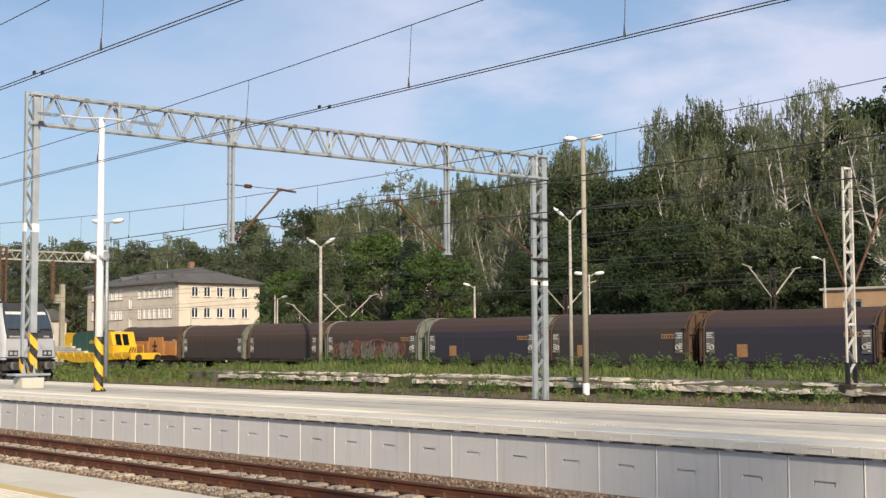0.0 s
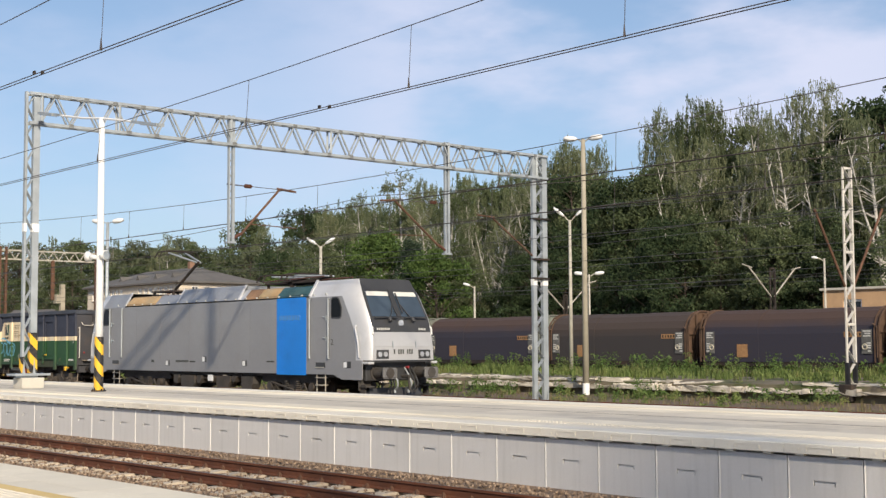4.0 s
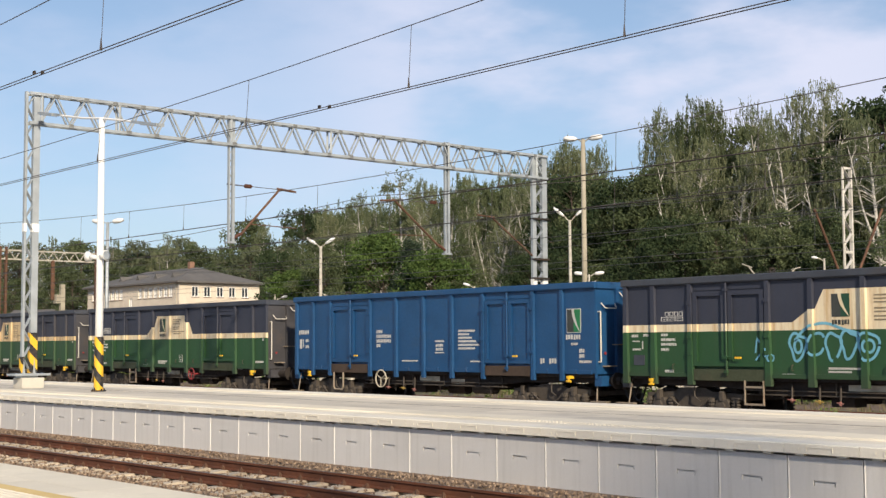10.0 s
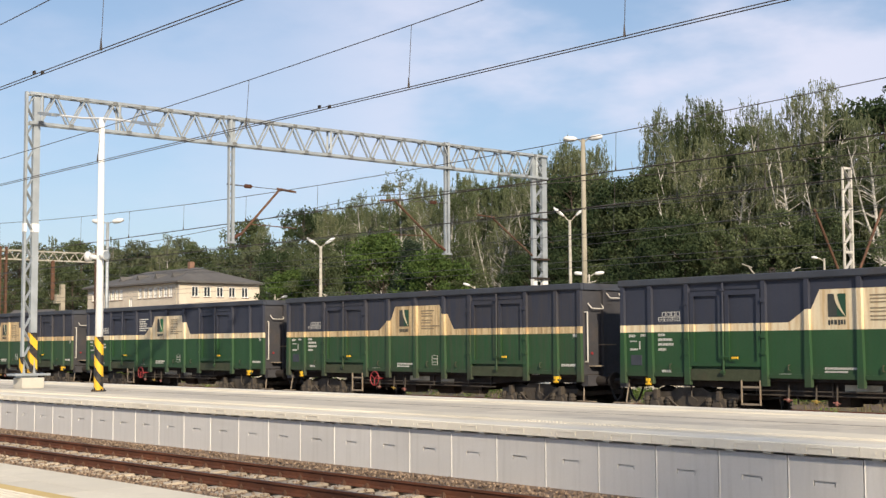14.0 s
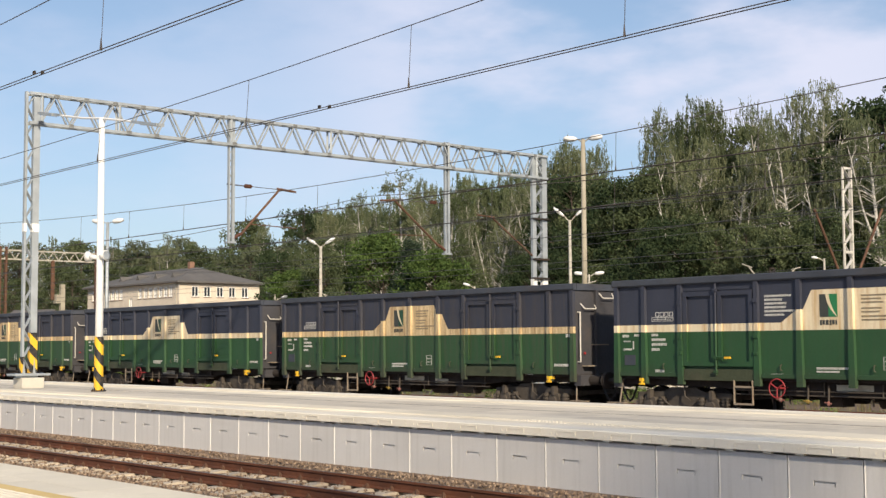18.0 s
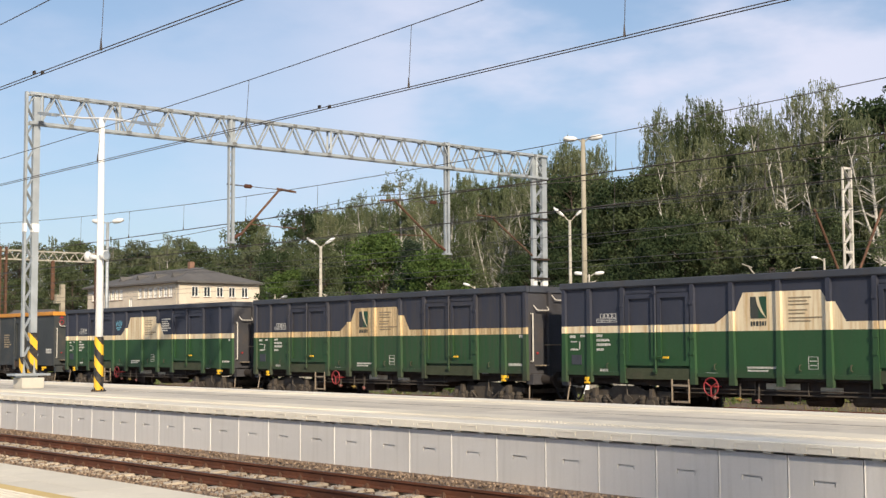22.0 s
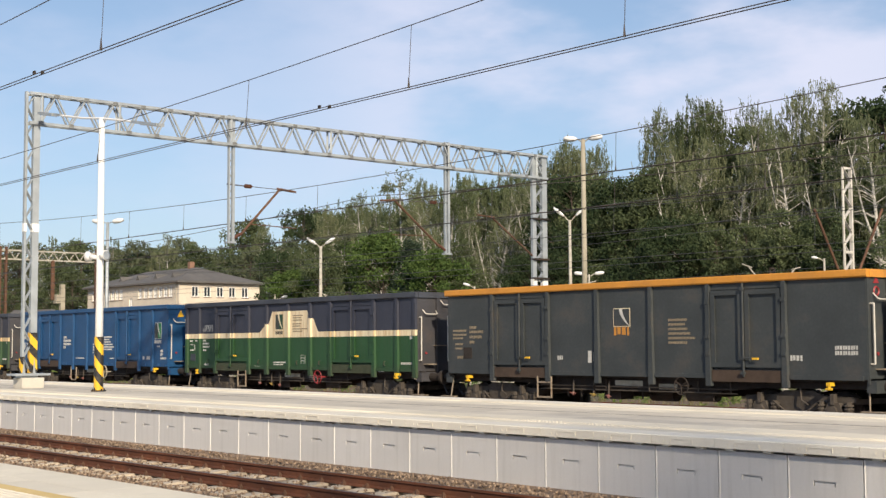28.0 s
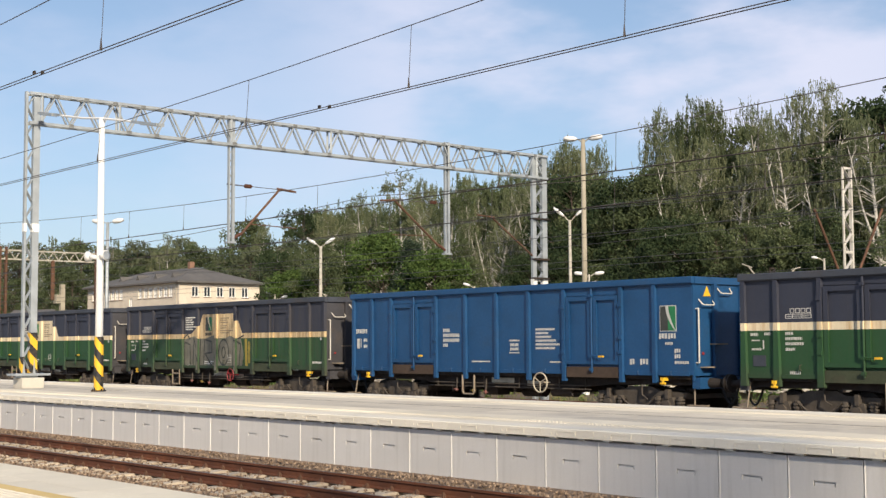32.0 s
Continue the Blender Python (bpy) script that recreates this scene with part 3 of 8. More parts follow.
    tube(bm, (0, 34.8, 6.92), (0, 33.9, 6.96), 0.03, 8)
    part("bracket", bm, M["rust"], g, "rusty tubular bracket")
    for z in (5.35, 6.95, 4.6):
        bm = B()
        box(bm, -0.18, 0.18, 36.8, 37.58, z, z + 0.07)
        part("clamp", bm, M["dark_iron"], g)
    return g


# ---- overhead wires ----
def wire(bm, pts, r, n=4):
    hose(bm, pts, r, n)


def catenary(y, contact, low, high, support, span, x0, x1, r=0.0075, mat="copper", label="", drop_x=(), step=5.2, gap=0.03, clamps=()):
    """A contact wire under a sagging messenger, with droppers."""
    c = tagged(empty("overhead_line", pose(0, y, 0)), label or "dark overhead contact wire hung from a sagging messenger", "overhead line")

    def mess(x):
        u = ((x - support) / span + 0.5) % 1.0 - 0.5
        return low + (high - low) * (1 - 2 * abs(u)) ** 2
    for k in (-gap, gap):
        bm = B()
        tube(bm, (x0, k, contact), (x1, k, contact), r, 5)
        part("contact_wire", bm, M[mat], c)
        for x in clamps:
            bm = B()
            box(bm, x + k - 0.03, x + k + 0.03, k - 0.012, k + 0.012, contact + 0.005, contact + 0.05)
            part("clamp", bm, M["dark_iron"], c)
    bm = B()
    n = int((x1 - x0) / 2.5)
    pts = [(x0 + (x1 - x0) * i / n, 0, mess(x0 + (x1 - x0) * i / n)) for i in range(n + 1)]
    wire(bm, pts, r, 5)
    part("messenger_wire", bm, M[mat], c)
    xs = list(drop_x) or [x0 + step * (i + 0.5) for i in range(int((x1 - x0) / step))]
    for x in xs:
        bm = B()
        tube(bm, (x, -gap, contact), (x, 0, mess(x)), r * 0.6, 4)
        tube(bm, (x, -gap, contact - 0.01), (x, -gap, contact + 0.14), r * 2.6, 5, r * 0.9)
        part("dropper", bm, M[mat], c)
    return c


def make_wires():
    catenary(7.5, 5.71, 6.55, 7.2, 0.0, 60, -110, 60, drop_x=(-42, -36, -30, -25.5, -20.5, -15.25, -9.8, -4, 2), gap=0.04, clamps=(-17.2,))
    catenary(11.9, 5.67, 6.25, 7.25, 0.0, 68, -130, 70, drop_x=(-48, -42, -36, -30.3, -24.3, -18.86, -14.57, -10.5, -5, 1, 7), gap=0.055, clamps=(-16.7, -33.0))
    catenary(24.9, 6.35, 7.2, 8.0, -4.0, 60, -200, 80, r=0.011, drop_x=[-38.0 + 4.3 * i - 1.6 for i in range(-24, 20)])
    catenary(28.6, 6.02, 6.5, 7.3, GX, 60, -200, 80, r=0.012)
    catenary(34.3, 5.9, 6.4, 6.95, GX, 60, -200, 80, r=0.008, mat="wire_far")
    for y, z, top in ((45.2, 5.9, 7.3), (50.1, 6.0, 7.55), (61.5, 5.6, 6.35), (65.9, 5.6, 6.35), (47.5, 8.6, 9.05)):
        c = tagged(empty("overhead_line", pose(0, y, 0)), "thin pale wires strung over the far sidings", "overhead line")
        for lo, sag in ((z, 0.0), (top, 0.5)):
            bm = B()
            pts = []
            for i in range(49):
                x = -270.3 + 7.5 * i
                u = ((x + 30.3) / 60 + 0.5) % 1.0 - 0.5
                pts.append((x, 0, lo - sag * (1 - (1 - 2 * abs(u)) ** 2)))
            hose(bm, pts, 0.013, 4)
            part("wire", bm, M["wire_far"], c)
        for i in range(9):
            bm = B()
            x = -270.3 + 60 * round((i * 37.5) / 60) + 4
            tube(bm, (-270.3 + 40 * i, 0, z), (-270.3 + 40 * i, 0, top - 0.3), 0.008, 4)
            part("dropper", bm, M["wire_far"], c)
    # masts that hold the wires of the two nearest tracks, beyond both ends of the view
    for x in (0.0, -68.0):
        m = lattice_mast(x + (9 if x == 0 else 0), 9.7, -0.36, 8.2, 0.5, M["galv"], "galvanised lattice mast between the two near tracks", False)
        for s in (-1, 1):
            bm = B()
            tube(bm, (0, s * 0.3, 6.4), (0, s * 2.25, 7.5), 0.04, 6)
            tube(bm, (0, s * 0.3, 6.15), (0, s * 2.25, 6.05), 0.03, 6)
            part("bracket", bm, M["rust"], m, "rusty bracket tube")


# ---- lamps and masts ----
def luminaire(bm, p, d, up=0.25, s=1.0):
    """A street-lamp head: a flattened tapering shell out from p along the horizontal d."""
    p, d = Vector(p), Vector(d).normalized()
    q = p + d * 0.62 * s + Vector((0, 0, up * 0.62 * s))
    side = d.cross(Vector((0, 0, 1)))
    n = Vector((0, 0, 1))
    prof = [(0.0, 0.05, 0.06), (0.2, 0.11, 0.12), (0.6, 0.15, 0.135), (0.92, 0.13, 0.1), (1.0, 0.06, 0.05)]
    rows = []
    for t, w, h in prof:
        c = p.lerp(q, t)
        rows.append([bm.verts.new(c + side * (w * s * math.cos(a)) + n * (h * s * math.sin(a))) for a in [k * math.pi / 4 for k in range(8)]])
    for r0, r1 in zip(rows, rows[1:]):
        for i in range(8):
            bm.faces.new((r0[i], r0[(i + 1) % 8], r1[(i + 1) % 8], r1[i]))
    bm.faces.new(rows[0][::-1])
    bm.faces.new(rows[-1])


def street_lamp(x, y, z0, h, r, heads, pole_mat, label, tilt=0.25, size=1.0, arm=0.35, band=False):
    L = tagged(empty("street_lamp", pose(x, y, z0)), label, "street lamp", group="station lamps")
    bm = B()
    tube(bm, (0, 0, -0.3), (0, 0, h), r, 12, r * 0.62)
    part("pole", bm, pole_mat, L, smooth=True)
    if band:
        bm = B()
        tube(bm, (0, 0, 0.0), (0, 0, 0.55), r * 1.05, 12)
        part("white_band", bm, M["white_pole"], L, "white painted foot")
    for d in heads:
        d = Vector(d).normalized()
        bm = B()
        tube(bm, (0, 0, h - 0.15), d * arm + Vector((0, 0, h + tilt * arm)), 0.03, 6)
        part("arm", bm, pole_mat, L)
        bm = B()
        luminaire(bm, d * arm + Vector((0, 0, h + tilt * arm)), d, tilt, size)
        part("lamp_head", bm, M["lamp_head"], L, "pale grey housing", smooth=True)
    return L


def make_platform_lamp():
    L = tagged(empty("platform_lamp", pose(-33.1, 16.25, ISL_TOP)), "tall white tapered lamp post with a striped foot", "lamp post", group="station lamps")
    bm = B()
    tube(bm, (0, 0, 0), (0, 0, 7.35), 0.115, 16, 0.075)
    part("pole", bm, M["white_pole"], L, smooth=True)
    bm = B()
    tube(bm, (0, 0, 0.03), (0, 0, 1.45), 0.125, 20, 0.12)
    part("striped_foot", bm, M["stripes"], L, "yellow and black hazard stripes", smooth=False)
    bm = B()
    tube(bm, (0, 0, 0), (0, 0, 0.035), 0.2, 16)
    for a in range(4):
        tube(bm, (0.165 * math.cos(a * 1.57), 0.165 * math.sin(a * 1.57), 0.03), (0.165 * math.cos(a * 1.57), 0.165 * math.sin(a * 1.57), 0.08), 0.018, 6)
    part("base_plate", bm, M["dark_iron"], L)
    bm = B()
    hose(bm, [(-2.6, 0, 7.76), (-1.2, 0, 7.5), (0, 0, 7.33)], 0.03, 8)
    hose(bm, [(0, 0, 7.33), (0.9, 0, 7.17), (1.85, 0, 6.99)], 0.03, 8)
    part("arm", bm, M["white_pole"], L)
    for x0, z0, x1, z1 in ((-2.5, 7.75, -4.0, 8.02), (1.78, 7.0, 3.28, 6.72)):
        bm = B()
        d = Vector((x1 - x0, 0, z1 - z0))
        for k0, k1, w in ((0.0, 0.3, 0.13), (0.3, 0.95, 0.22), (0.95, 1.0, 0.16)):
            bar(bm, Vector((x0, 0, z0)) + d * k0, Vector((x0, 0, z0)) + d * k1, w, 0.075, (0, 0, 1))
        head = part("lamp_head", bm, M["galv"], L, "flat grey lamp head")
        bm = B()
        n = Vector((0, 0, -0.045))
        bar(bm, Vector((x0, 0, z0)) + d * 0.36 + n, Vector((x0, 0, z0)) + d * 0.9 + n, 0.17, 0.02, (0, 0, 1))
        part("diffuser", bm, M["lamp_head"], head)
    for s, d in ((-1, (-0.9, -0.4)), (1, (0.7, 0.2))):
        bm = B()
        p = Vector((0.12 * s, -0.05, 3.58))
        q = p + Vector((d[0] * 0.2, d[1] * 0.2, 0.02))
        tube(bm, p, q, 0.06, 12, 0.07)
        tube(bm, q, q + (q - p) * 0.5, 0.08, 14, 0.15)
        horn = part("loudspeaker", bm, M["lamp_head"], L, "small white horn loudspeaker", smooth=True)
        bm = B()
        tube(bm, q + (q - p) * 0.49, q + (q - p) * 0.52, 0.11, 14)
        part("mouth", bm, M["galv"], horn)


def lattice_mast(x, y, z0, h, w, mat, label, base=True, single=False):
    m = tagged(empty("lattice_mast", pose(x, y, z0)), label, "mast")
    for s in (-1, 1):
        bm = B()
        box(bm, -0.05 - 0.02 * s, 0.05 + 0.02 * s, s * w / 2 - 0.045, s * w / 2 + 0.045, 0, h)
        part("leg", bm, mat, m)
    if single:
        n = round(h / 0.55)
        step = (h - 0.2) / n
        for xx in (-0.035, 0.035):
            for i in range(n):
                bm = B()
                s = 1 if i % 2 else -1
                bar(bm, (xx, -s * w / 2, 0.2 + step * i), (xx, s * w / 2, 0.2 + step * (i + 1)), 0.06, 0.018)
                part("lacing_bar", bm, mat, m)
    else:
        bm = B()
        for xx in (-0.03, 0.03):
            lattice(bm, (xx, -w / 2, 0.2), (xx, -w / 2, h), (0, w, 0), 0.05, 0.06, round(h / 0.55))
        tagged(part("lacing", bm, mat, m), kind="stuff")
    for z in (h * 0.3, h * 0.62, h - 0.05):
        bm = B()
        box(bm, -0.06, 0.06, -w / 2, w / 2, z, z + 0.1)
        part("tie_plate", bm, mat, m)
    if base:
        bm = B()
        box(bm, -0.3, 0.3, -w / 2 - 0.22, w / 2 + 0.22, -0.3, 0.38, bev=0.03)
        part("foundation", bm, M["dark_iron"], m, "dark tarred foundation")
        bm = B()
        for s in (-1, 1):
            box(bm, -0.09, 0.09, s * w / 2 - 0.055, s * w / 2 + 0.055, 0.35, 1.25)
        part("tarred_foot", bm, M["black"], m, "black painted leg foot")
    return m


def bracket_pair(x, y, z, r, mat, name="catenary_bracket"):
    b = tagged(empty(name, pose(x, y, 0)), "slanting bracket tubes on a far overhead-line mast", "bracket")
    for s in (-1, 1):
        bm = B()
        tube(bm, (0, 0.15 * s, z), (0, s * r, z + r * 0.75), 0.045, 6)
        tube(bm, (0, s * r * 0.85, z + r * 0.72), (0, s * r * 1.25, z + r * 0.8), 0.035, 6)
        part("tube", bm, mat, b)
    return b


def make_poles():
    toward = Vector((0.76, 0.65, 0))
    street_lamp(-43.95, 46.5, -0.35, 12.2, 0.16, ((0.86, 0.5, 0), (-0.86, -0.5, 0)), M["lamp_pole"], "tall concrete lamp post with two lamp heads", 0.1, 1.05, 0.3, band=True)
    street_lamp(-55.8, 57.8, 0.3, 9.2, 0.13, (toward, -toward), M["galv_old"], "weathered double lamp post among the weeds", 0.75, 1.0)
    street_lamp(-80.85, 57.3, 0.3, 9.1, 0.16, (toward, -toward), M["galv_old"], "weathered double lamp post among the weeds", 0.55, 1.15)
    street_lamp(-44.0, 66.5, -0.3, 7.2, 0.09, (-toward,), M["galv_old"], "slim single lamp post behind the wagons", 0.1, 0.6)
    street_lamp(-74.1, 66.5, -0.3, 6.7, 0.11, (-toward,), M["galv_old"], "slim single lamp post behind the wagons", 0.25, 0.8)
    street_lamp(-100.9, 66.5, -0.3, 7.0, 0.1, (-toward,), M["galv_old"], "slim single lamp post behind the wagons", 0.2, 0.8)
    street_lamp(-100.5, 66.5, -0.3, 6.6, 0.1, (toward,), M["galv_old"], "slim single lamp post behind the wagons", 0.2, 0.9)
    street_lamp(-88.5, 44.0, -0.3, 11.3, 0.17, ((0.8, 0.6, 0), (-0.8, -0.6, 0)), M["galv"], "grey lamp post with two lamp heads", 0.1, 1.4)
    street_lamp(-60.0, 63.9, -0.3, 6.9, 0.09, (toward, -toward), M["galv_old"], "slim double lamp post behind the wagons", 0.1, 1.0)
    make_platform_lamp()
    m = lattice_mast(-30.3, 47.5, 0.0, 9.1, 0.55, M["mast_white"], "weathered white lattice catenary mast", single=True)
    for s, y1, z1 in ((-1, -2.3, 7.3), (1, 2.6, 7.6)):
        bm = B()
        tube(bm, (0, s * 0.3, 4.3), (0, y1, z1), 0.055, 6)
        part("bracket", bm, M["rust"], m, "rusty bracket tube")
    lattice_mast(-45.6, 63.7, -0.3, 6.6, 0.4, M["dark_iron"], "dark lattice mast behind the wagons", False)
    bracket_pair(-45.6, 63.7, 4.7, 2.2, M["galv_old"])
    lattice_mast(-86.1, 63.7, -0.3, 6.6, 0.4, M["dark_iron"], "dark lattice mast behind the wagons", False)
    bracket_pair(-86.1, 63.7, 4.3, 2.4, M["galv_old"])
    for x, z in ((-62.0, 4.4), (-90.5, 3.6)):
        lattice_mast(x, 63.7, -0.3, 5.6, 0.3, M["dark_iron"], "dark lattice mast behind the wagons", False)
        bracket_pair(x, 63.7, z, 2.4, M["galv_old"])
    # old rusty gantry far down the line, and a concrete pole
    g = tagged(empty("catenary_gantry", pose(-146, 0, 0)), "old rusty lattice gantry far down the line", "gantry")
    for y in (59.9, 71.5):
        bm = B()
        for s in (-0.35, 0.35):
            box(bm, -0.15, 0.15, y + s - 0.12, y + s + 0.12, -0.3, 13.4)
        p = part("post", bm, M["rust"], g)
        bm = B()
        lattice(bm, (0, y - 0.35, 0), (0, y - 0.35, 13.3), (0, 0.7, 0), 0.1, 0.12, 18)
        part("lacing", bm, M["rust"], p)
    for z in (12.0, 13.0):
        bm = B()
        bar(bm, (0, 59.5, z), (0, 71.8, z), 0.16, 0.16)
        part("chord", bm, M["galv_old"], g)
    for i in range(9):
        bm = B()
        a = 60 + 1.3 * i
        bar(bm, (0, a, 12), (0, a + 0.65, 13), 0.09, 0.09)
        bar(bm, (0, a + 0.65, 13), (0, a + 1.3, 12), 0.09, 0.09)
        part("diagonal", bm, M["galv_old"], g)
    for y in (65.8,):
        bm = B()
        box(bm, -0.1, 0.1, y - 0.2, y + 0.2, 7.5, 12)
        part("hanger", bm, M["rust"], g)
    c = tagged(empty("pole", pose(-146, 67.0, -0.3)), "short pale concrete pole with a small box", "pole")
    bm = B()
    box(bm, -0.25, 0.25, -0.25, 0.25, 0, 9.6)
    part("shaft", bm, M["lamp_pole"], c)
    bm = B()
    box(bm, -0.3, 0.3, -0.9, -0.25, 7.4, 8.4)
    part("equipment_box", bm, M["lamp_pole"], c)


# ---- the goods train ----
def livery(name, dirt, pale, rusty):
    """Dark grey-blue top, cream band with a raised field, green below; grime by the given amount."""
    m, nt, bsdf = shader(name)
    v = coords(nt)
    sep = nt.nodes.new("ShaderNodeSeparateXYZ")
    nt.links.new(v, sep.inputs[0])
    x, z = sep.outputs["X"], sep.outputs["Z"]
    up = remap(nt, x, -1.45, -1.05, 0, 1)
    foot = remap(nt, x, -1.9, -1.45, 0, 0.4)
    down = remap(nt, x, 1.12, 1.32, 1, 0.62)
    tail = remap(nt, x, 1.32, 1.78, 1, 0)
    left = calc(nt, "MAXIMUM", up, foot)
    hump = calc(nt, "MINIMUM", left, calc(nt, "MINIMUM", down, tail))
    top = calc(nt, "ADD", calc(nt, "MULTIPLY", hump, 0.74), 2.51)
    is_cream = calc(nt, "MULTIPLY", calc(nt, "LESS_THAN", z, top), calc(nt, "GREATER_THAN", z, 2.325))
    is_dark = calc(nt, "GREATER_THAN", z, 2.4)
    big = noise_node(nt, v, 0.8, 6, 0.6)
    grain = noise_node(nt, v, 14, 6, 0.7)
    mp = nt.nodes.new("ShaderNodeMapping")
    mp.inputs["Scale"].default_value = (5, 5, 0.35)
    nt.links.new(v, mp.inputs["Vector"])
    streak = noise_node(nt, mp.outputs["Vector"], 1.6, 5, 0.6)
    green = blend(nt, big, (0.012, 0.056, 0.02), (0.024, 0.09, 0.031))
    dark = blend(nt, big, (0.021, 0.027, 0.048), (0.042, 0.048, 0.073))
    cream = blend(nt, remap(nt, streak, 0.46, 0.74, 0, 0.9), pale, rusty)
    c = blend(nt, is_cream, blend(nt, is_dark, green, dark), cream)
    f = remap(nt, calc(nt, "ADD", calc(nt, "MULTIPLY", streak, 0.6), calc(nt, "MULTIPLY", grain, 0.4)), 0.42, 0.66, 0, dirt)
    c = blend(nt, f, c, (0.075, 0.062, 0.046))
    low = remap(nt, calc(nt, "ADD", z, calc(nt, "MULTIPLY", big, 0.5)), 1.35, 1.75, 0.35 + dirt * 0.5, 0)
    c = blend(nt, low, c, (0.045, 0.038, 0.028))
    nt.links.new(c, bsdf.inputs["Base Color"])
    nt.links.new(remap(nt, grain, 0.2, 0.8, 0.5, 0.75), bsdf.inputs["Roughness"])
    relief(nt, bsdf, calc(nt, "ADD", big, grain), 0.12, 0.03)
    return m


M["livery"] = livery("wagon_livery", 0.14, (0.76, 0.66, 0.47), (0.58, 0.37, 0.16))
M["livery_dirty"] = livery("wagon_livery_grimy", 0.52, (0.68, 0.53, 0.31), (0.5, 0.29, 0.12))
M["wagon_dark"] = paint("wagon_dark_paint", (0.05, 0.058, 0.076), 0.6, 0, 0.25, 1.0, 16, 0.12, 0.03, stain=(0.075, 0.06, 0.048), stain_amount=0.5)
M["wagon_end"] = paint("wagon_end_paint", (0.056, 0.056, 0.064), 0.65, 0, 0.25, 1.0, 16, 0.12, 0.03, stain=(0.1, 0.075, 0.055), stain_amount=0.5)
M["wagon_blue"] = paint("wagon_blue_paint", (0.012, 0.072, 0.19), 0.45, 0, 0.22, 0.9, 14, 0.12, 0.03, stain=(0.022, 0.05, 0.1), stain_amount=0.6)
M["wagon_grey"] = paint("wagon_grey_paint", (0.048, 0.056, 0.059), 0.6, 0, 0.25, 0.9, 14, 0.12, 0.03, stain=(0.085, 0.07, 0.056), stain_amount=0.65)
M["rim_orange"] = paint("orange_rim_paint", (0.62, 0.27, 0.04), 0.55, 0, 0.15, 1.2, 18, 0.08, stain=(0.34, 0.17, 0.05), stain_amount=0.5)
M["cream"] = paint("cream_paint", (0.72, 0.62, 0.42), 0.6, 0, 0.12, 2.0, 20, 0.05, stain=(0.5, 0.34, 0.16), stain_amount=0.5)
M["logo_dark"] = paint("logo_dark_green", (0.016, 0.065, 0.035), 0.5, 0, 0.15, 4, 20, 0.0)
M["logo_green"] = paint("logo_green", (0.02, 0.19, 0.07), 0.5, 0, 0.15, 4, 20, 0.0)
M["tag_blue"] = paint("spray_light_blue", (0.16, 0.42, 0.56), 0.6, 0, 0.15, 4, 20, 0.0)
M["tag_silver"] = paint("spray_silver", (0.2, 0.19, 0.15), 0.55, 0.1, 0.3, 3, 20, 0.0, stain=(0.09, 0.09, 0.06), stain_amount=0.6)
M["tag_yellow"] = paint("spray_ochre", (0.32, 0.25, 0.05), 0.65, 0, 0.25, 3, 20, 0.0)
M["sill_brown"] = paint("scuffed_brown_sill", (0.07, 0.047, 0.033), 0.8, 0, 0.3, 3, 20, 0.2)
M["sill_green"] = paint("scuffed_green_sill", (0.05, 0.062, 0.034), 0.8, 0, 0.3, 3, 20, 0.2, stain=(0.075, 0.058, 0.04), stain_amount=0.7)
M["mustard"] = paint("worn_mustard_paint", (0.42, 0.29, 0.07), 0.6, 0, 0.25, 5, 25, 0.05, stain=(0.1, 0.07, 0.04), stain_amount=0.6)
M["step_metal"] = paint("worn_rusty_step", (0.3, 0.25, 0.19), 0.7, 0, 0.3, 4.0, 25, 0.1, stain=(0.12, 0.05, 0.025), stain_amount=0.8, stain_scale=2.0)
M["faded_red"] = paint("faded_red_paint", (0.3, 0.11, 0.09), 0.7, 0, 0.3, 5, 25, 0.1, stain=(0.35, 0.3, 0.26), stain_amount=0.7, stain_scale=4)
M["cream_mark"] = paint("faded_brown_lettering", (0.27, 0.22, 0.15), 0.7, 0, 0.2, 6, 40, 0.0)
M["spring"] = paint("dusty_spring_steel", (0.085, 0.072, 0.06), 0.85, 0.1, 0.3, 4, 25, 0.3)

SIDE = 1.36   # half width to the sheet
POST = 1.435   # half width over the posts
BODY_L = 7.1


def bogie_parts(parent, x, kind):
    b = part("bogie", _bogie_frame(), M["spring"], parent, m=pose(x, 0, 0))
    for dx in (-1.0, 1.0):
        bm = B()
        tube(bm, (0, -1.0, 0), (0, 1.0, 0), 0.085, 8)
        for s in (-0.7535, 0.7535):
            tube(bm, (0, s - 0.065, 0), (0, s + 0.065, 0), 0.46, 24)
            tube(bm, (0, s - math.copysign(0.09, s), 0), (0, s - math.copysign(0.065, s), 0), 0.49, 24)
            for k in range(6):
                a = k * math.pi / 3
                bar(bm, (0.12 * math.cos(a), s + math.copysign(0.07, s), 0.12 * math.sin(a)), (0.34 * math.cos(a), s + math.copysign(0.07, s), 0.34 * math.sin(a)), 0.03, 0.02, (0, 1, 0))
        part("wheelset", bm, M["dark_iron"], b, "worn steel wheelset", m=pose(dx, 0, 0.46))
    return b


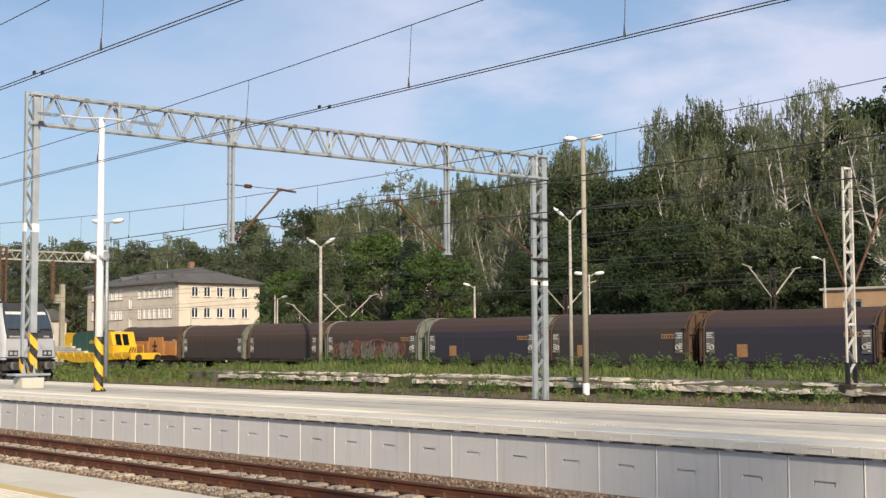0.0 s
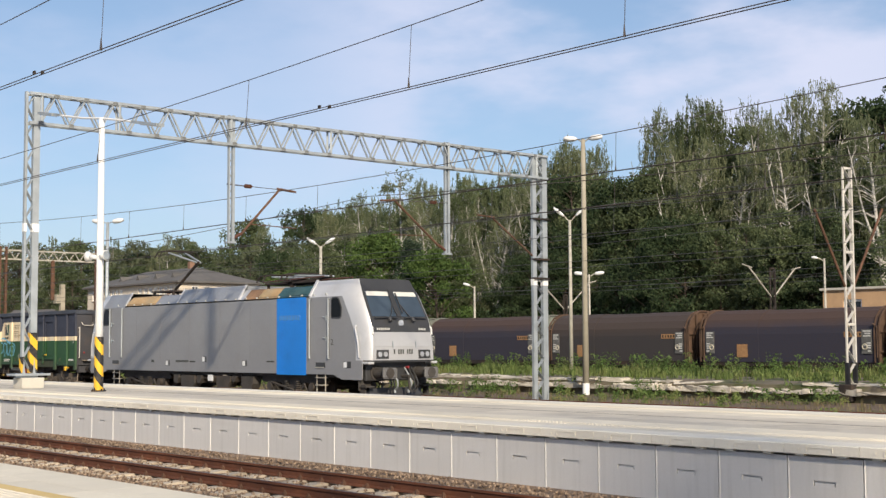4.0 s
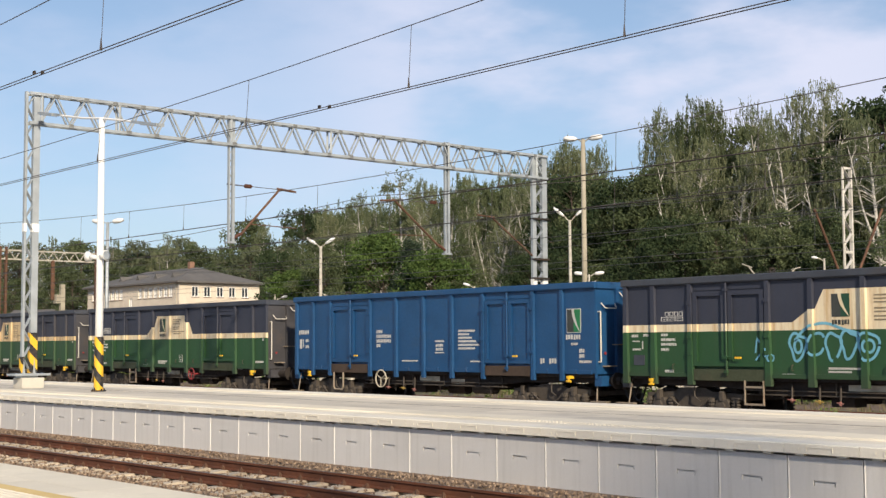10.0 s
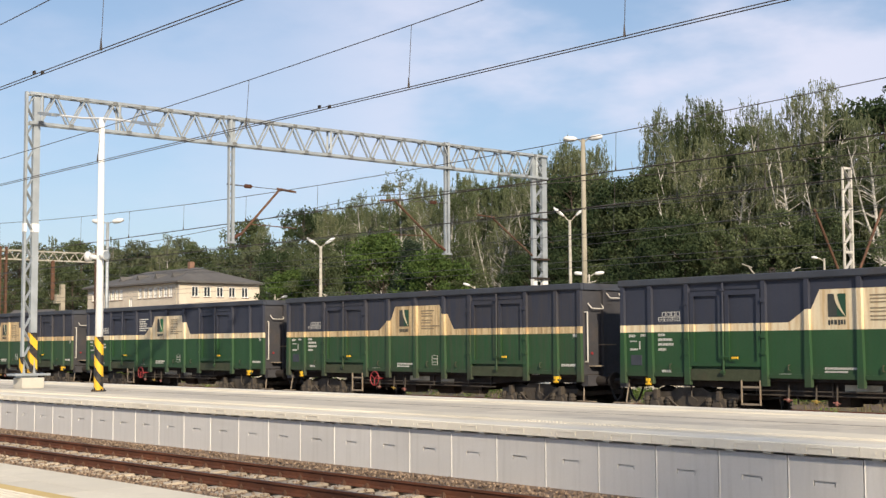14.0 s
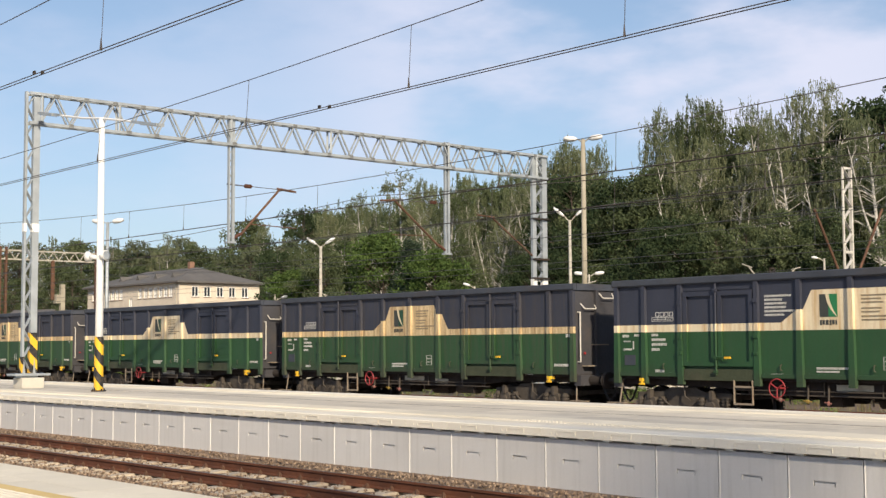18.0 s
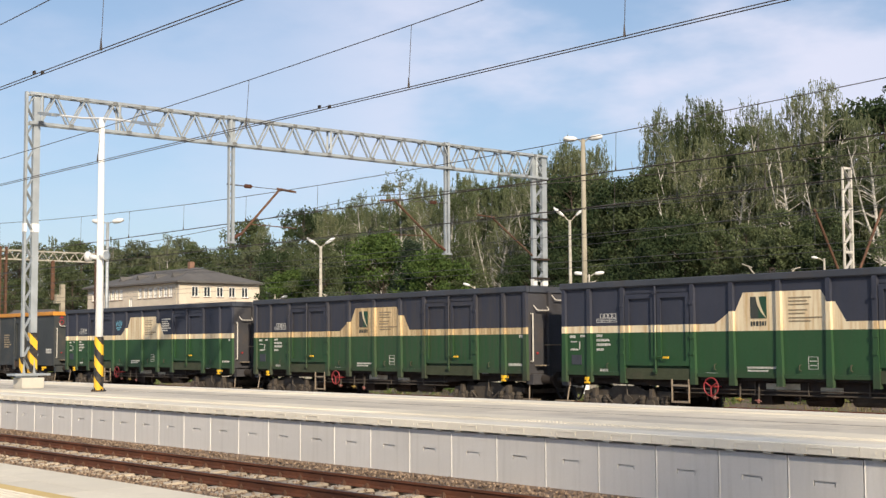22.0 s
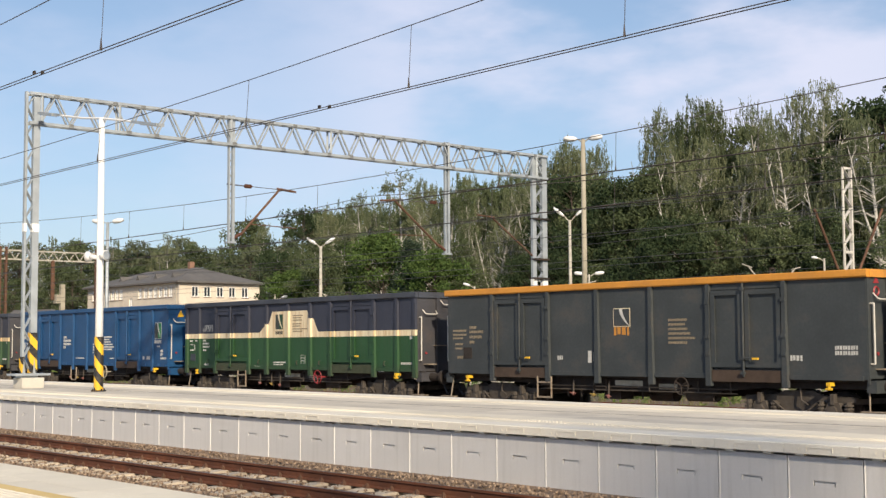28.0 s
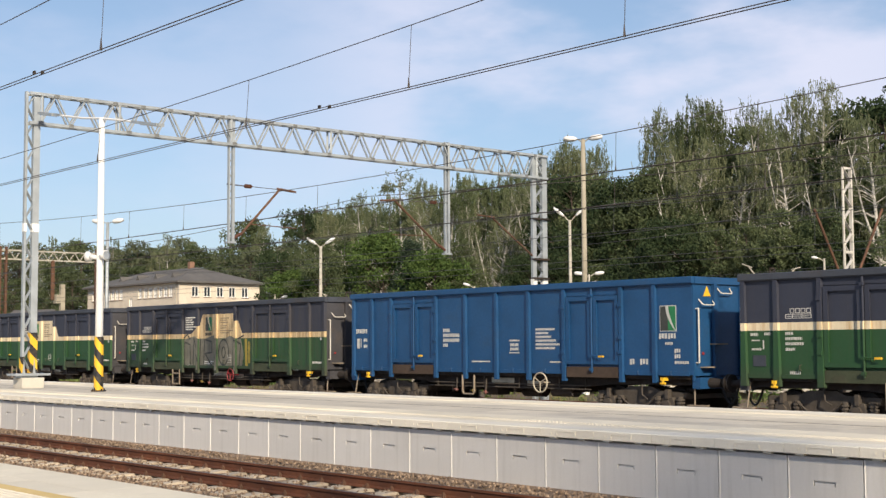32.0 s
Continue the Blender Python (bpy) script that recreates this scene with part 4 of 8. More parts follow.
def _bogie_frame():
    """Side frames with axle boxes, pairs of coil springs, brake shoes and sagging hoses."""
    bm = B()
    for s in (-1, 1):
        y = s * 1.0
        prism(bm, [(-1.5, 0.66), (-0.55, 0.62), (-0.4, 0.42), (0.4, 0.42), (0.55, 0.62), (1.5, 0.66), (1.52, 0.78), (0.6, 0.82), (0.4, 0.92), (-0.4, 0.92), (-0.6, 0.82), (-1.52, 0.78)], y - 0.06, y + 0.06, "y")
        for dx in (-1.0, 1.0):
            prism(bm, [(dx - 0.2, 0.3), (dx + 0.2, 0.3), (dx + 0.24, 0.45), (dx + 0.15, 0.66), (dx - 0.15, 0.66), (dx - 0.24, 0.45)], *sorted((y - s * 0.08, y + s * 0.2)), "y")
            tube(bm, (dx, y + 0.15 * s, 0.47), (dx, y + 0.27 * s, 0.47), 0.12, 12)
            box(bm, dx - 0.05, dx + 0.05, *sorted((y + s * 0.1, y + s * 0.24)), 0.62, 0.86)
            for e in (-0.36, 0.36):
                for k in range(5):
                    tube(bm, (dx + e, y + 0.12 * s, 0.27 + 0.078 * k), (dx + e, y + 0.12 * s, 0.31 + 0.078 * k), 0.12, 10)
                tube(bm, (dx + e, y + 0.12 * s, 0.25), (dx + e, y + 0.12 * s, 0.68), 0.08, 8)
                box(bm, dx + e - 0.13, dx + e + 0.13, *sorted((y - s * 0.02, y + s * 0.25)), 0.22, 0.27)
        pts = [(-0.6 + 1.2 * i / 10, y + 0.2 * s, 0.66 - 0.3 * math.sin(math.pi * i / 10)) for i in range(11)]
        hose(bm, pts, 0.026, 6)
        hose(bm, [(0.1, y + 0.14 * s, 0.98), (0.16, y + 0.2 * s, 0.7), (0.34, y + 0.2 * s, 0.6)], 0.02, 6)
        for dx in (-0.42, 0.42):
            bar(bm, (dx, s * 0.75, 0.3), (dx * 1.1, s * 0.75, 0.72), 0.08, 0.06)
    box(bm, -0.25, 0.25, -1.0, 1.0, 0.5, 0.85)
    for dx in (-1.45, 1.45):
        box(bm, dx - 0.05, dx + 0.05, -1.0, 1.0, 0.62, 0.74)
    return bm


def marks(parent, mat, rows, y, label, name="lettering"):
    """Unreadable lettering as small flat bars: rows of (x, z, width, height)."""
    bm = B()
    for x, z, w, h in rows:
        k, n = 0.0, 0
        while k < w - 1e-6:
            step = min(w - k, h * (0.62 + 0.3 * ((n * 7) % 3) / 2))
            box(bm, x + k, x + k + step * 0.68, y - 0.004, y + 0.002, z + h * 0.07 * ((n * 5) % 3 - 1), z + h)
            k += step
            n += 1
    return tagged(part(name, bm, mat, parent, label), kind="stuff")


def emblem(parent, x0, z0, w, h, y, frame_mat, left, right, swoosh, name="emblem"):
    """A square emblem: two dark halves parted by a pale curved sweep."""
    bm = B()
    if frame_mat is not None:
        box(bm, x0 - 0.02, x0 + w + 0.02, y - 0.002, y + 0.004, z0 - 0.02, z0 + h + 0.02, mat=3)
    box(bm, x0, x0 + w * 0.52, y - 0.006, y + 0.003, z0, z0 + h, mat=0)
    box(bm, x0 + w * 0.5, x0 + w, y - 0.0065, y + 0.003, z0, z0 + h, mat=1)
    n = 8
    a = [(x0 + w * (0.36 + 0.62 * (i / n) ** 2), z0 + h * (1 - i / n)) for i in range(n + 1)]
    b = [(x0 + w * min(1.0, 0.54 + 0.46 * (i / n) ** 1.6), z0 + h * (1 - i / n)) for i in range(n + 1)]
    for i in range(n):
        vs = [bm.verts.new((p[0], y - 0.011, p[1])) for p in (a[i], a[i + 1], b[i + 1], b[i])]
        bm.faces.new(vs).material_index = 2
    return part(name, bm, [left, right, swoosh, frame_mat or swoosh], parent)


def door_leaf(parent, x0, x1, z0, z1, mat, s):
    bm = B()
    y = s * SIDE
    box(bm, x0 + 0.03, x1 - 0.03, *sorted((y - s * 0.05, y - s * 0.01)), z0 + 0.03, z1 - 0.03)
    door = part("door", bm, mat, parent)
    lo, hi = sorted((y - s * 0.01, y + s * 0.055))
    fw = 0.12
    bm = B()
    rings = []
    for yy, e in ((lo, 0.0), (hi, 0.014)):
        for k in (e, fw - e):
            rings.append([bm.verts.new(p) for p in ((x0 + k, yy, z0 + k), (x1 - k, yy, z0 + k), (x1 - k, yy, z1 - k), (x0 + k, yy, z1 - k))])
    for p, q in ((0, 1), (1, 3), (3, 2), (2, 0)):
        for i in range(4):
            j = (i + 1) % 4
            bm.faces.new((rings[p][i], rings[p][j], rings[q][j], rings[q][i]))
    bmesh.ops.recalc_face_normals(bm, faces=bm.faces[:])
    part("door_frame", bm, mat, door)
    return door


def hinges(parent, x, zs, s, mat):
    for z in zs:
        bm = B()
        lo, hi = sorted((s * POST - s * 0.02, s * POST + s * 0.032))
        box(bm, x - 0.06, x + 0.06, lo, hi, z - 0.045, z + 0.045)
        part("hinge", bm, mat, parent)


def open_wagon(label, side, rim, end, posts, doors, post_w, low, rim_z, body=BODY_L, sillmat=None, post_taper=True, foot=None, wheel_x=1.95, ladder_x=-2.97):
    """A high-sided open goods wagon on two bogies, built round the middle of its length at rail height."""
    w = tagged(empty("open_goods_wagon"), label, "goods wagon", group="wagons of the goods train")
    for s in (-1, 1):
        lo, hi = sorted((s * (SIDE - 0.06), s * SIDE))
        edges = [-body + 0.03, *sorted(p for p in posts if abs(p) < body - 0.3), body - 0.03]
        for a, b in zip(edges, edges[1:]):
            bm = B()
            if any(d0 - 0.05 < (a + b) / 2 < d1 + 0.05 for d0, _, d1 in doors):
                box(bm, a, b, *sorted((s * (SIDE - 0.1), s * (SIDE - 0.05))), low + 0.12, rim_z)
                box(bm, a, b, lo, hi, 3.34, rim_z)
            else:
                box(bm, a, b, lo, hi, low + 0.12, rim_z)
                box(bm, a + 0.1, b - 0.1, *sorted((s * SIDE, s * (SIDE + 0.03))), low + 0.1, low + 0.2)
            part("side_panel", bm, side, w)
        bm = B()
        lo, hi = sorted((s * (SIDE - 0.1), s * (POST + 0.02)))
        zc = rim_z + 0.17
        pts = [(s * (SIDE - 0.08), rim_z - 0.01), (s * (POST + 0.0), rim_z - 0.01), (s * (POST + 0.02), rim_z + 0.02), (s * (POST + 0.02), zc - 0.02), (s * POST, zc), (s * (SIDE - 0.08), zc)]
        prism(bm, pts, -body - 0.04, body + 0.04, "x")
        part("top_rail", bm, rim, w)
        for p in posts:
            bm = B()
            ww = post_w / 2
            wide = 1.45 if post_taper else 1.2
            loft = []
            for z, k in ((low - 0.09, wide), (1.5, wide * 0.9), (2.45, 1.0), (rim_z, 0.95)):
                loft.append([bm.verts.new((p + a, s * d, z)) for a, d in ((-ww * k, SIDE - 0.01), (-ww * k * 0.8, POST), (ww * k * 0.8, POST), (ww * k, SIDE - 0.01))])
            for u, v in zip(loft, loft[1:]):
                for i in range(4):
                    j = (i + 1) % 4
                    bm.faces.new((u[i], u[j], v[j], v[i]))
            bm.faces.new(loft[0])
            bm.faces.new(loft[-1])
            bmesh.ops.recalc_face_normals(bm, faces=bm.faces[:])
            part("post", bm, side, w)
        for d0, dm, d1 in doors:
            for a, b in ((d0 + post_w / 2 + 0.02, dm - 0.04), (dm + 0.04, d1 - post_w / 2 - 0.02)):
                d = door_leaf(w, a, b, low + 0.37, 3.32, side, s)
            bm = B()
            tube(bm, (dm, s * (SIDE + 0.07), low + 0.15), (dm, s * (SIDE + 0.07), rim_z - 0.02), 0.028, 8)
            lo, hi = sorted((s * (SIDE + 0.06), s * (SIDE + 0.13)))
            for z in (low + 0.2, low + 0.55, 3.3):
                box(bm, dm - 0.05, dm + 0.05, lo, hi, z, z + 0.07)
            part("lock_bar", bm, side, w)
            bm = B()
            tube(bm, (dm + 0.04, s * (SIDE + 0.12), low + 0.6), (dm + 0.36, s * (SIDE + 0.12), low + 0.58), 0.016, 6)
            lo, hi = sorted((s * (SIDE + 0.1), s * (SIDE + 0.15)))
            box(bm, dm + 0.3, dm + 0.47, lo, hi, low + 0.555, low + 0.605, mat=1)
            part("door_lever", bm, [side, M["yellow"]], w, "door lever with a yellow grip")
            bm = B()
            lo, hi = sorted((s * (SIDE - 0.02), s * (SIDE + 0.05)))
            box(bm, d0 + 0.1, d1 - 0.1, lo, hi, low + 0.02, low + 0.3)
            part("threshold", bm, sillmat or side, w, "scuffed threshold below the door")
            hinges(w, d0, (low + 0.7, 2.2, 3.05), s, side)
            hinges(w, d1, (low + 0.7, 2.2, 3.05), s, side)
    for e in (-1, 1):
        bm = B()
        lo, hi = sorted((e * (body - 0.05), e * body))
        box(bm, lo, hi, -SIDE + 0.01, SIDE - 0.01, 1.1, rim_z)
        part("end_wall", bm, end, w)
        bm = B()
        lo, hi = sorted((e * (body - 0.02), e * (body + 0.06)))
        box(bm, lo, hi, -POST + 0.1, POST - 0.1, rim_z - 0.008, rim_z + 0.168)
        part("end_rail", bm, rim, w)
        for y in (-0.55, 0.55):
            bm = B()
            lo, hi = sorted((e * body, e * (body + 0.09)))
            box(bm, lo, hi, y - 0.06, y + 0.06, 1.1, rim_z)
            part("end_post", bm, end, w)
        # headstock, buffers, hook, hose
        bm = B()
        lo, hi = sorted((e * (body - 0.1), e * (body + 0.14)))
        box(bm, lo, hi, -1.3, 1.3, 0.9, 1.18)
        part("headstock", bm, end, w)
        for y in (-0.875, 0.875):
            bm = B()
            tube(bm, (e * (body + 0.14), y, 1.04), (e * (body + 0.5), y, 1.04), 0.13, 12, 0.11)
            tube(bm, (e * (body + 0.5), y, 1.04), (e * (body + 0.68), y, 1.04), 0.075, 10)
            tube(bm, (e * (body + 0.68), y, 1.04), (e * (body + 0.73), y, 1.04), 0.23, 20)
            part("buffer", bm, M["dark_iron"], w)
        bm = B()
        tube(bm, (e * (body + 0.1), 0, 1.0), (e * (body + 0.55), 0, 1.0), 0.05, 8)
        tube(bm, (e * (body + 0.5), 0, 1.0), (e * (body + 0.75), 0, 0.86), 0.035, 8)
        part("coupling", bm, M["dark_iron"], w)
        bm = B()
        pts = [(e * (body + 0.1 + 0.55 * i / 8), -0.4, 0.95 - 0.45 * math.sin(math.pi * i / 8)) for i in range(9)]
        hose(bm, pts, 0.03, 6)
        part("brake_hose", bm, M["black"], w)
        bm = B()
        y = -1.26
        tube(bm, (e * (body + 0.1), y, 1.55), (e * (body + 0.1), y, 2.9), 0.022, 6)
        for z in (1.55, 2.9):
            tube(bm, (e * body, y, z), (e * (body + 0.1), y, z), 0.02, 6)
        part("grab_rail", bm, M["grab_white"], w, "pale worn grab rail")
        for y0, y1, z in ((-1.1, -0.62, 3.0), (-0.36, 0.1, 3.3)):
            bm = B()
            hose(bm, [(e * body, y0 - 0.03, z + 0.14), (e * (body + 0.1), y0, z + 0.02), (e * (body + 0.12), y0 + 0.04, z), (e * (body + 0.12), y1 - 0.04, z), (e * (body + 0.1), y1, z + 0.02), (e * body, y1 + 0.03, z + 0.14)], 0.018, 6)
            part("grab_handle", bm, M["grab_white"], w, "pale bent grab handle")
        for y0, y1, z in ((-0.7, -0.25, 2.0), (-1.1, -0.75, 1.42)):
            bm = B()
            box(bm, *sorted((e * body, e * (body + 0.22))), y0, y1, z, z + 0.03)
            part("end_step", bm, M["step_metal"], w)
        bm = B()
        tube(bm, (e * (body - 0.1), -1.2, 1.1), (e * (body - 0.05), -1.28, 0.5), 0.02, 6)
        lo, hi = sorted((e * (body - 0.25), e * (body + 0.35)))
        box(bm, lo, hi, -1.35, -1.2, 0.47, 0.5)
        part("shunter_step", bm, M["step_metal"], w)
        bm = B()
        tube(bm, (e * (body - 0.02), -1.0, 1.78), (e * (body + 0.03), -1.0, 1.78), 0.04, 8)
        part("tail_marker", bm, M["red"], w, "small red disc")
    bm = B()
    box(bm, -body, body, -1.3, 1.3, 1.13, 1.22)
    part("floor", bm, M["dark_iron"], w)
    for s in (-1, 1):
        bm = B()
        prism(bm, [(-body, 1.12), (-body, 0.98), (-4, 0.95), (-2.6, 0.82), (2.6, 0.82), (4, 0.95), (body, 0.98), (body, 1.12)], s * 1.05 - 0.06, s * 1.05 + 0.06, "y")
        part("solebar", bm, M["dark_iron"], w)
        for x in (-6.13, 6.18):
            bm = B()
            lo, hi = sorted((s * 1.3, s * 1.5))
            tube(bm, (x, s * 1.46, low + 0.02), (x, s * 1.46, low - 0.12), 0.035, 8)
            tube(bm, (x - 0.08, s * 1.46, low - 0.1), (x + 0.08, s * 1.46, low - 0.1), 0.03, 8)
            box(bm, x - 0.05, x + 0.05, lo, hi, low - 0.03, low + 0.05)
            part("tie_hook", bm, M["yellow"], w, "yellow tie-down hook")
    bogie_parts(w, -5.1, "a")
    bogie_parts(w, 5.1, "a")
    # steps, handwheel, brake gear
    bm = B()
    if post_taper:
        for x in (ladder_x - 0.27, ladder_x + 0.27):
            bar(bm, (x, -1.42, 1.14), (x, -1.42, 0.55), 0.05, 0.02, (1, 0, 0))
        for z in (0.57, 0.98):
            bar(bm, (ladder_x - 0.29, -1.42, z), (ladder_x + 0.29, -1.42, z), 0.03, 0.05)
    else:
        hose(bm, [(ladder_x - 0.26, -1.42, 1.14), (ladder_x - 0.26, -1.42, 0.66), (ladder_x - 0.2, -1.42, 0.58), (ladder_x + 0.2, -1.42, 0.58), (ladder_x + 0.26, -1.42, 0.66), (ladder_x + 0.26, -1.42, 1.14)], 0.03, 8)
    part("step_ladder", bm, M["step_metal"], w, "worn step frame hung below the sill")
    big = not post_taper
    bm = B()
    c = (wheel_x, -1.5, 0.97)
    ring(bm, c, (0, 1, 0), 0.27 if big else 0.22, 0.022 if big else 0.015)
    for k in range(3):
        a = k * 2 * math.pi / 3 + 0.5
        rr = 0.27 if big else 0.22
        tube(bm, c, (c[0] + rr * math.cos(a), c[1], c[2] + rr * math.sin(a)), 0.016, 6)
    tube(bm, (c[0], -1.52, c[2]), (c[0], -0.9, c[2]), 0.025, 6)
    part("handwheel", bm, foot or M["red"], w, "brake handwheel")
    bm = B()
    tube(bm, (0.2, -0.5, 0.72), (1.0, -0.5, 0.72), 0.2, 12)
    tube(bm, (-1.6, 0.3, 0.75), (-0.7, 0.3, 0.75), 0.17, 12)
    box(bm, -1.2, -0.6, -0.9, -0.4, 0.55, 0.85)
    box(bm, -3.4, 3.4, -0.06, 0.06, 0.7, 0.86)
    for x in (-2.4, -1.9, -1.4, 0.3, 2.6):
        tube(bm, (x, -1.1, 0.95), (x, -1.05, 0.6), 0.022, 6)
        tube(bm, (x, -1.0, 0.72), (x, 1.0, 0.72), 0.03, 6)
    part("brake_gear", bm, M["dark_iron"], w)
    for x, z, ww, hh, mat in ((-2.05, 0.64, 0.11, 0.1, "faded_red"), (-1.3, 0.62, 0.11, 0.1, "mustard"), (-0.75, 0.58, 0.09, 0.12, "faded_red")):
        bm = B()
        tube(bm, (x, -1.2, 1.05), (x, -1.22, z + hh), 0.025, 6)
        part("lever_stem", bm, M["spring"], w)
        bm = B()
        box(bm, x - ww / 2, x + ww / 2, -1.26, -1.2, z, z + hh, bev=0.03)
        tube(bm, (x - ww, -1.24, z + hh * 0.7), (x + ww, -1.24, z + hh * 0.5), 0.016, 6)
        part("brake_lever", bm, M[mat], w, "worn painted brake lever")
    for x0, x1, z in ((-0.6, 0.35, 0.93), (0.9, 1.5, 0.86)):
        bm = B()
        box(bm, x0, x1, -1.12, -1.1, z, z + 0.14)
        part("brake_plate", bm, M["cream_metal"], w, "pale plate on the brake gear")
    bm = B()
    for z in (0.8, 0.9):
        tube(bm, (-3.4, -1.15, z), (3.4, -1.15, z), 0.018, 6)
    for x in (-3.0, -0.9, 0.6, 2.2, 3.2):
        tube(bm, (x, -1.15, 1.1), (x, -1.15, 0.78), 0.02, 6)
    tube(bm, (1.6, -0.75, 0.72), (2.5, -0.75, 0.72), 0.16, 12)
    part("brake_rigging", bm, M["spring"], w)
    return w


GREEN_POSTS = (-7.03, -6.09, -4.89, -2.57, -1.37, 0.0, 1.35, 2.54, 4.93, 6.13, 7.03)
GREEN_DOORS = ((-4.89, -3.76, -2.57), (2.54, 3.74, 4.93))


def green_marks(w, emblem_on=True, side_text=False):
    y = -SIDE - 0.004
    if emblem_on:
        emblem(w, -0.83, 2.62, 0.46, 0.52, y, None, M["dark_mark"], M["logo_green"] if side_text else M["logo_dark"], M["cream"])
        marks(w, M["dark_mark"], [(-0.83, 2.44, 0.46, 0.11)], y, "dark lettering under the emblem")
    marks(w, M["cream_mark"], [(0.25, z, l, 0.034) for z, l in ((3.07, 0.62), (2.99, 0.5), (2.91, 0.55), (2.78, 0.5), (2.70, 0.45), (2.6, 0.9), (2.52, 0.6))], y, "fine dark lettering on the cream field")
    marks(w, M["white_mark"], [(-5.86, 2.22, 0.22, 0.065), (-5.86, 2.1, 0.46, 0.065), (-5.86, 1.98, 0.5, 0.065), (-5.86, 1.85, 0.26, 0.065)], y, "white stencilled lettering")
    marks(w, M["white_mark"], [(-6.85, 2.2, 0.22, 0.07), (-6.45, 2.22, 0.18, 0.06), (-6.82, 1.86, 0.28, 0.05), (-6.82, 2.08, 0.24, 0.03), (-6.5, 1.9, 0.05, 0.2)], y, "white inspection panel")
    bm = B()
    for k in range(4):
        x0 = -5.72 + 0.15 * k
        for p in ((x0, x0 + 0.12, 2.82, 2.835), (x0, x0 + 0.12, 2.72, 2.735), (x0, x0 + 0.014, 2.735, 2.82), (x0 + 0.106, x0 + 0.12, 2.735, 2.82)):
            box(bm, p[0], p[1], y - 0.004, y + 0.002, p[2], p[3])
    for x0, x1, z in ((-5.85, -5.14, 2.69), (-5.85, -5.14, 2.6), (-5.8, -5.2, 2.645)):
        box(bm, x0, x1, y - 0.004, y + 0.002, z, z + 0.014)
    for x0 in (-5.85, -5.66, -5.4, -5.154):
        box(bm, x0, x0 + 0.014, y - 0.0045, y + 0.002, 2.615, 2.69)
    part("lettering", bm, M["white_mark"], w, "pale outlined data grid")
    marks(w, M["white_mark"], [(-0.95, 1.42, 0.95, 0.05), (-0.95, 1.35, 0.6, 0.04), (-2.2, 1.22, 0.35, 0.09), (0.9, 1.25, 0.25, 0.05), (1.55, 1.2, 0.2, 0.05), (5.15, 1.18, 0.3, 0.06), (6.3, 1.42, 0.55, 0.07), (6.75, 2.22, 0.18, 0.09), (-5.75, 1.3, 0.3, 0.07)], y, "small white stencils along the sill")
    for x in (-5.45, -1.9, 0.55, 1.9, 5.5):
        bm = B()
        hose(bm, [(x, -SIDE - 0.002, 1.52), (x, -SIDE - 0.06, 1.5), (x, -SIDE - 0.06, 1.4), (x + 0.03, -SIDE - 0.03, 1.38)], 0.016, 5)
        part("rope_hook", bm, M["sill_green"], w)
    # thin outlined panel
    bm = B()
    for x0, x1, z0, z1 in ((0.76, 1.02, 1.42, 1.43), (0.76, 1.02, 1.7, 1.71), (0.76, 0.772, 1.43, 1.7), (1.008, 1.02, 1.43, 1.7), (0.8, 0.98, 1.6, 1.62), (0.8, 0.98, 1.5, 1.52)):
        box(bm, x0, x1, y - 0.004, y + 0.002, z0, z1)
    part("lettering", bm, M["white_mark"], w, "white outlined data panel")
    bm = B()
    box(bm, -6.78, -6.42, y - 0.012, y + 0.004, 1.48, 1.74)
    part("label_holder", bm, M["wagon_dark"], w)
    if side_text:
        marks(w, M["white_mark"], [(-2.35, 3.12 - 0.09 * i, l, 0.05) for i, l in enumerate((0.75, 0.5, 0.62, 0.6, 0.85, 0.55))], y, "white lettering on the dark field")


def green_wagon(label, dirty=False, wheel_x=-1.95, **kw):
    w = open_wagon(label, M["livery_dirty" if dirty else "livery"], M["wagon_dark"], M["wagon_end"], GREEN_POSTS, GREEN_DOORS, 0.15, 1.1, 3.52, wheel_x=wheel_x, sillmat=M["sill_green"])
    green_marks(w, **kw)
    return w


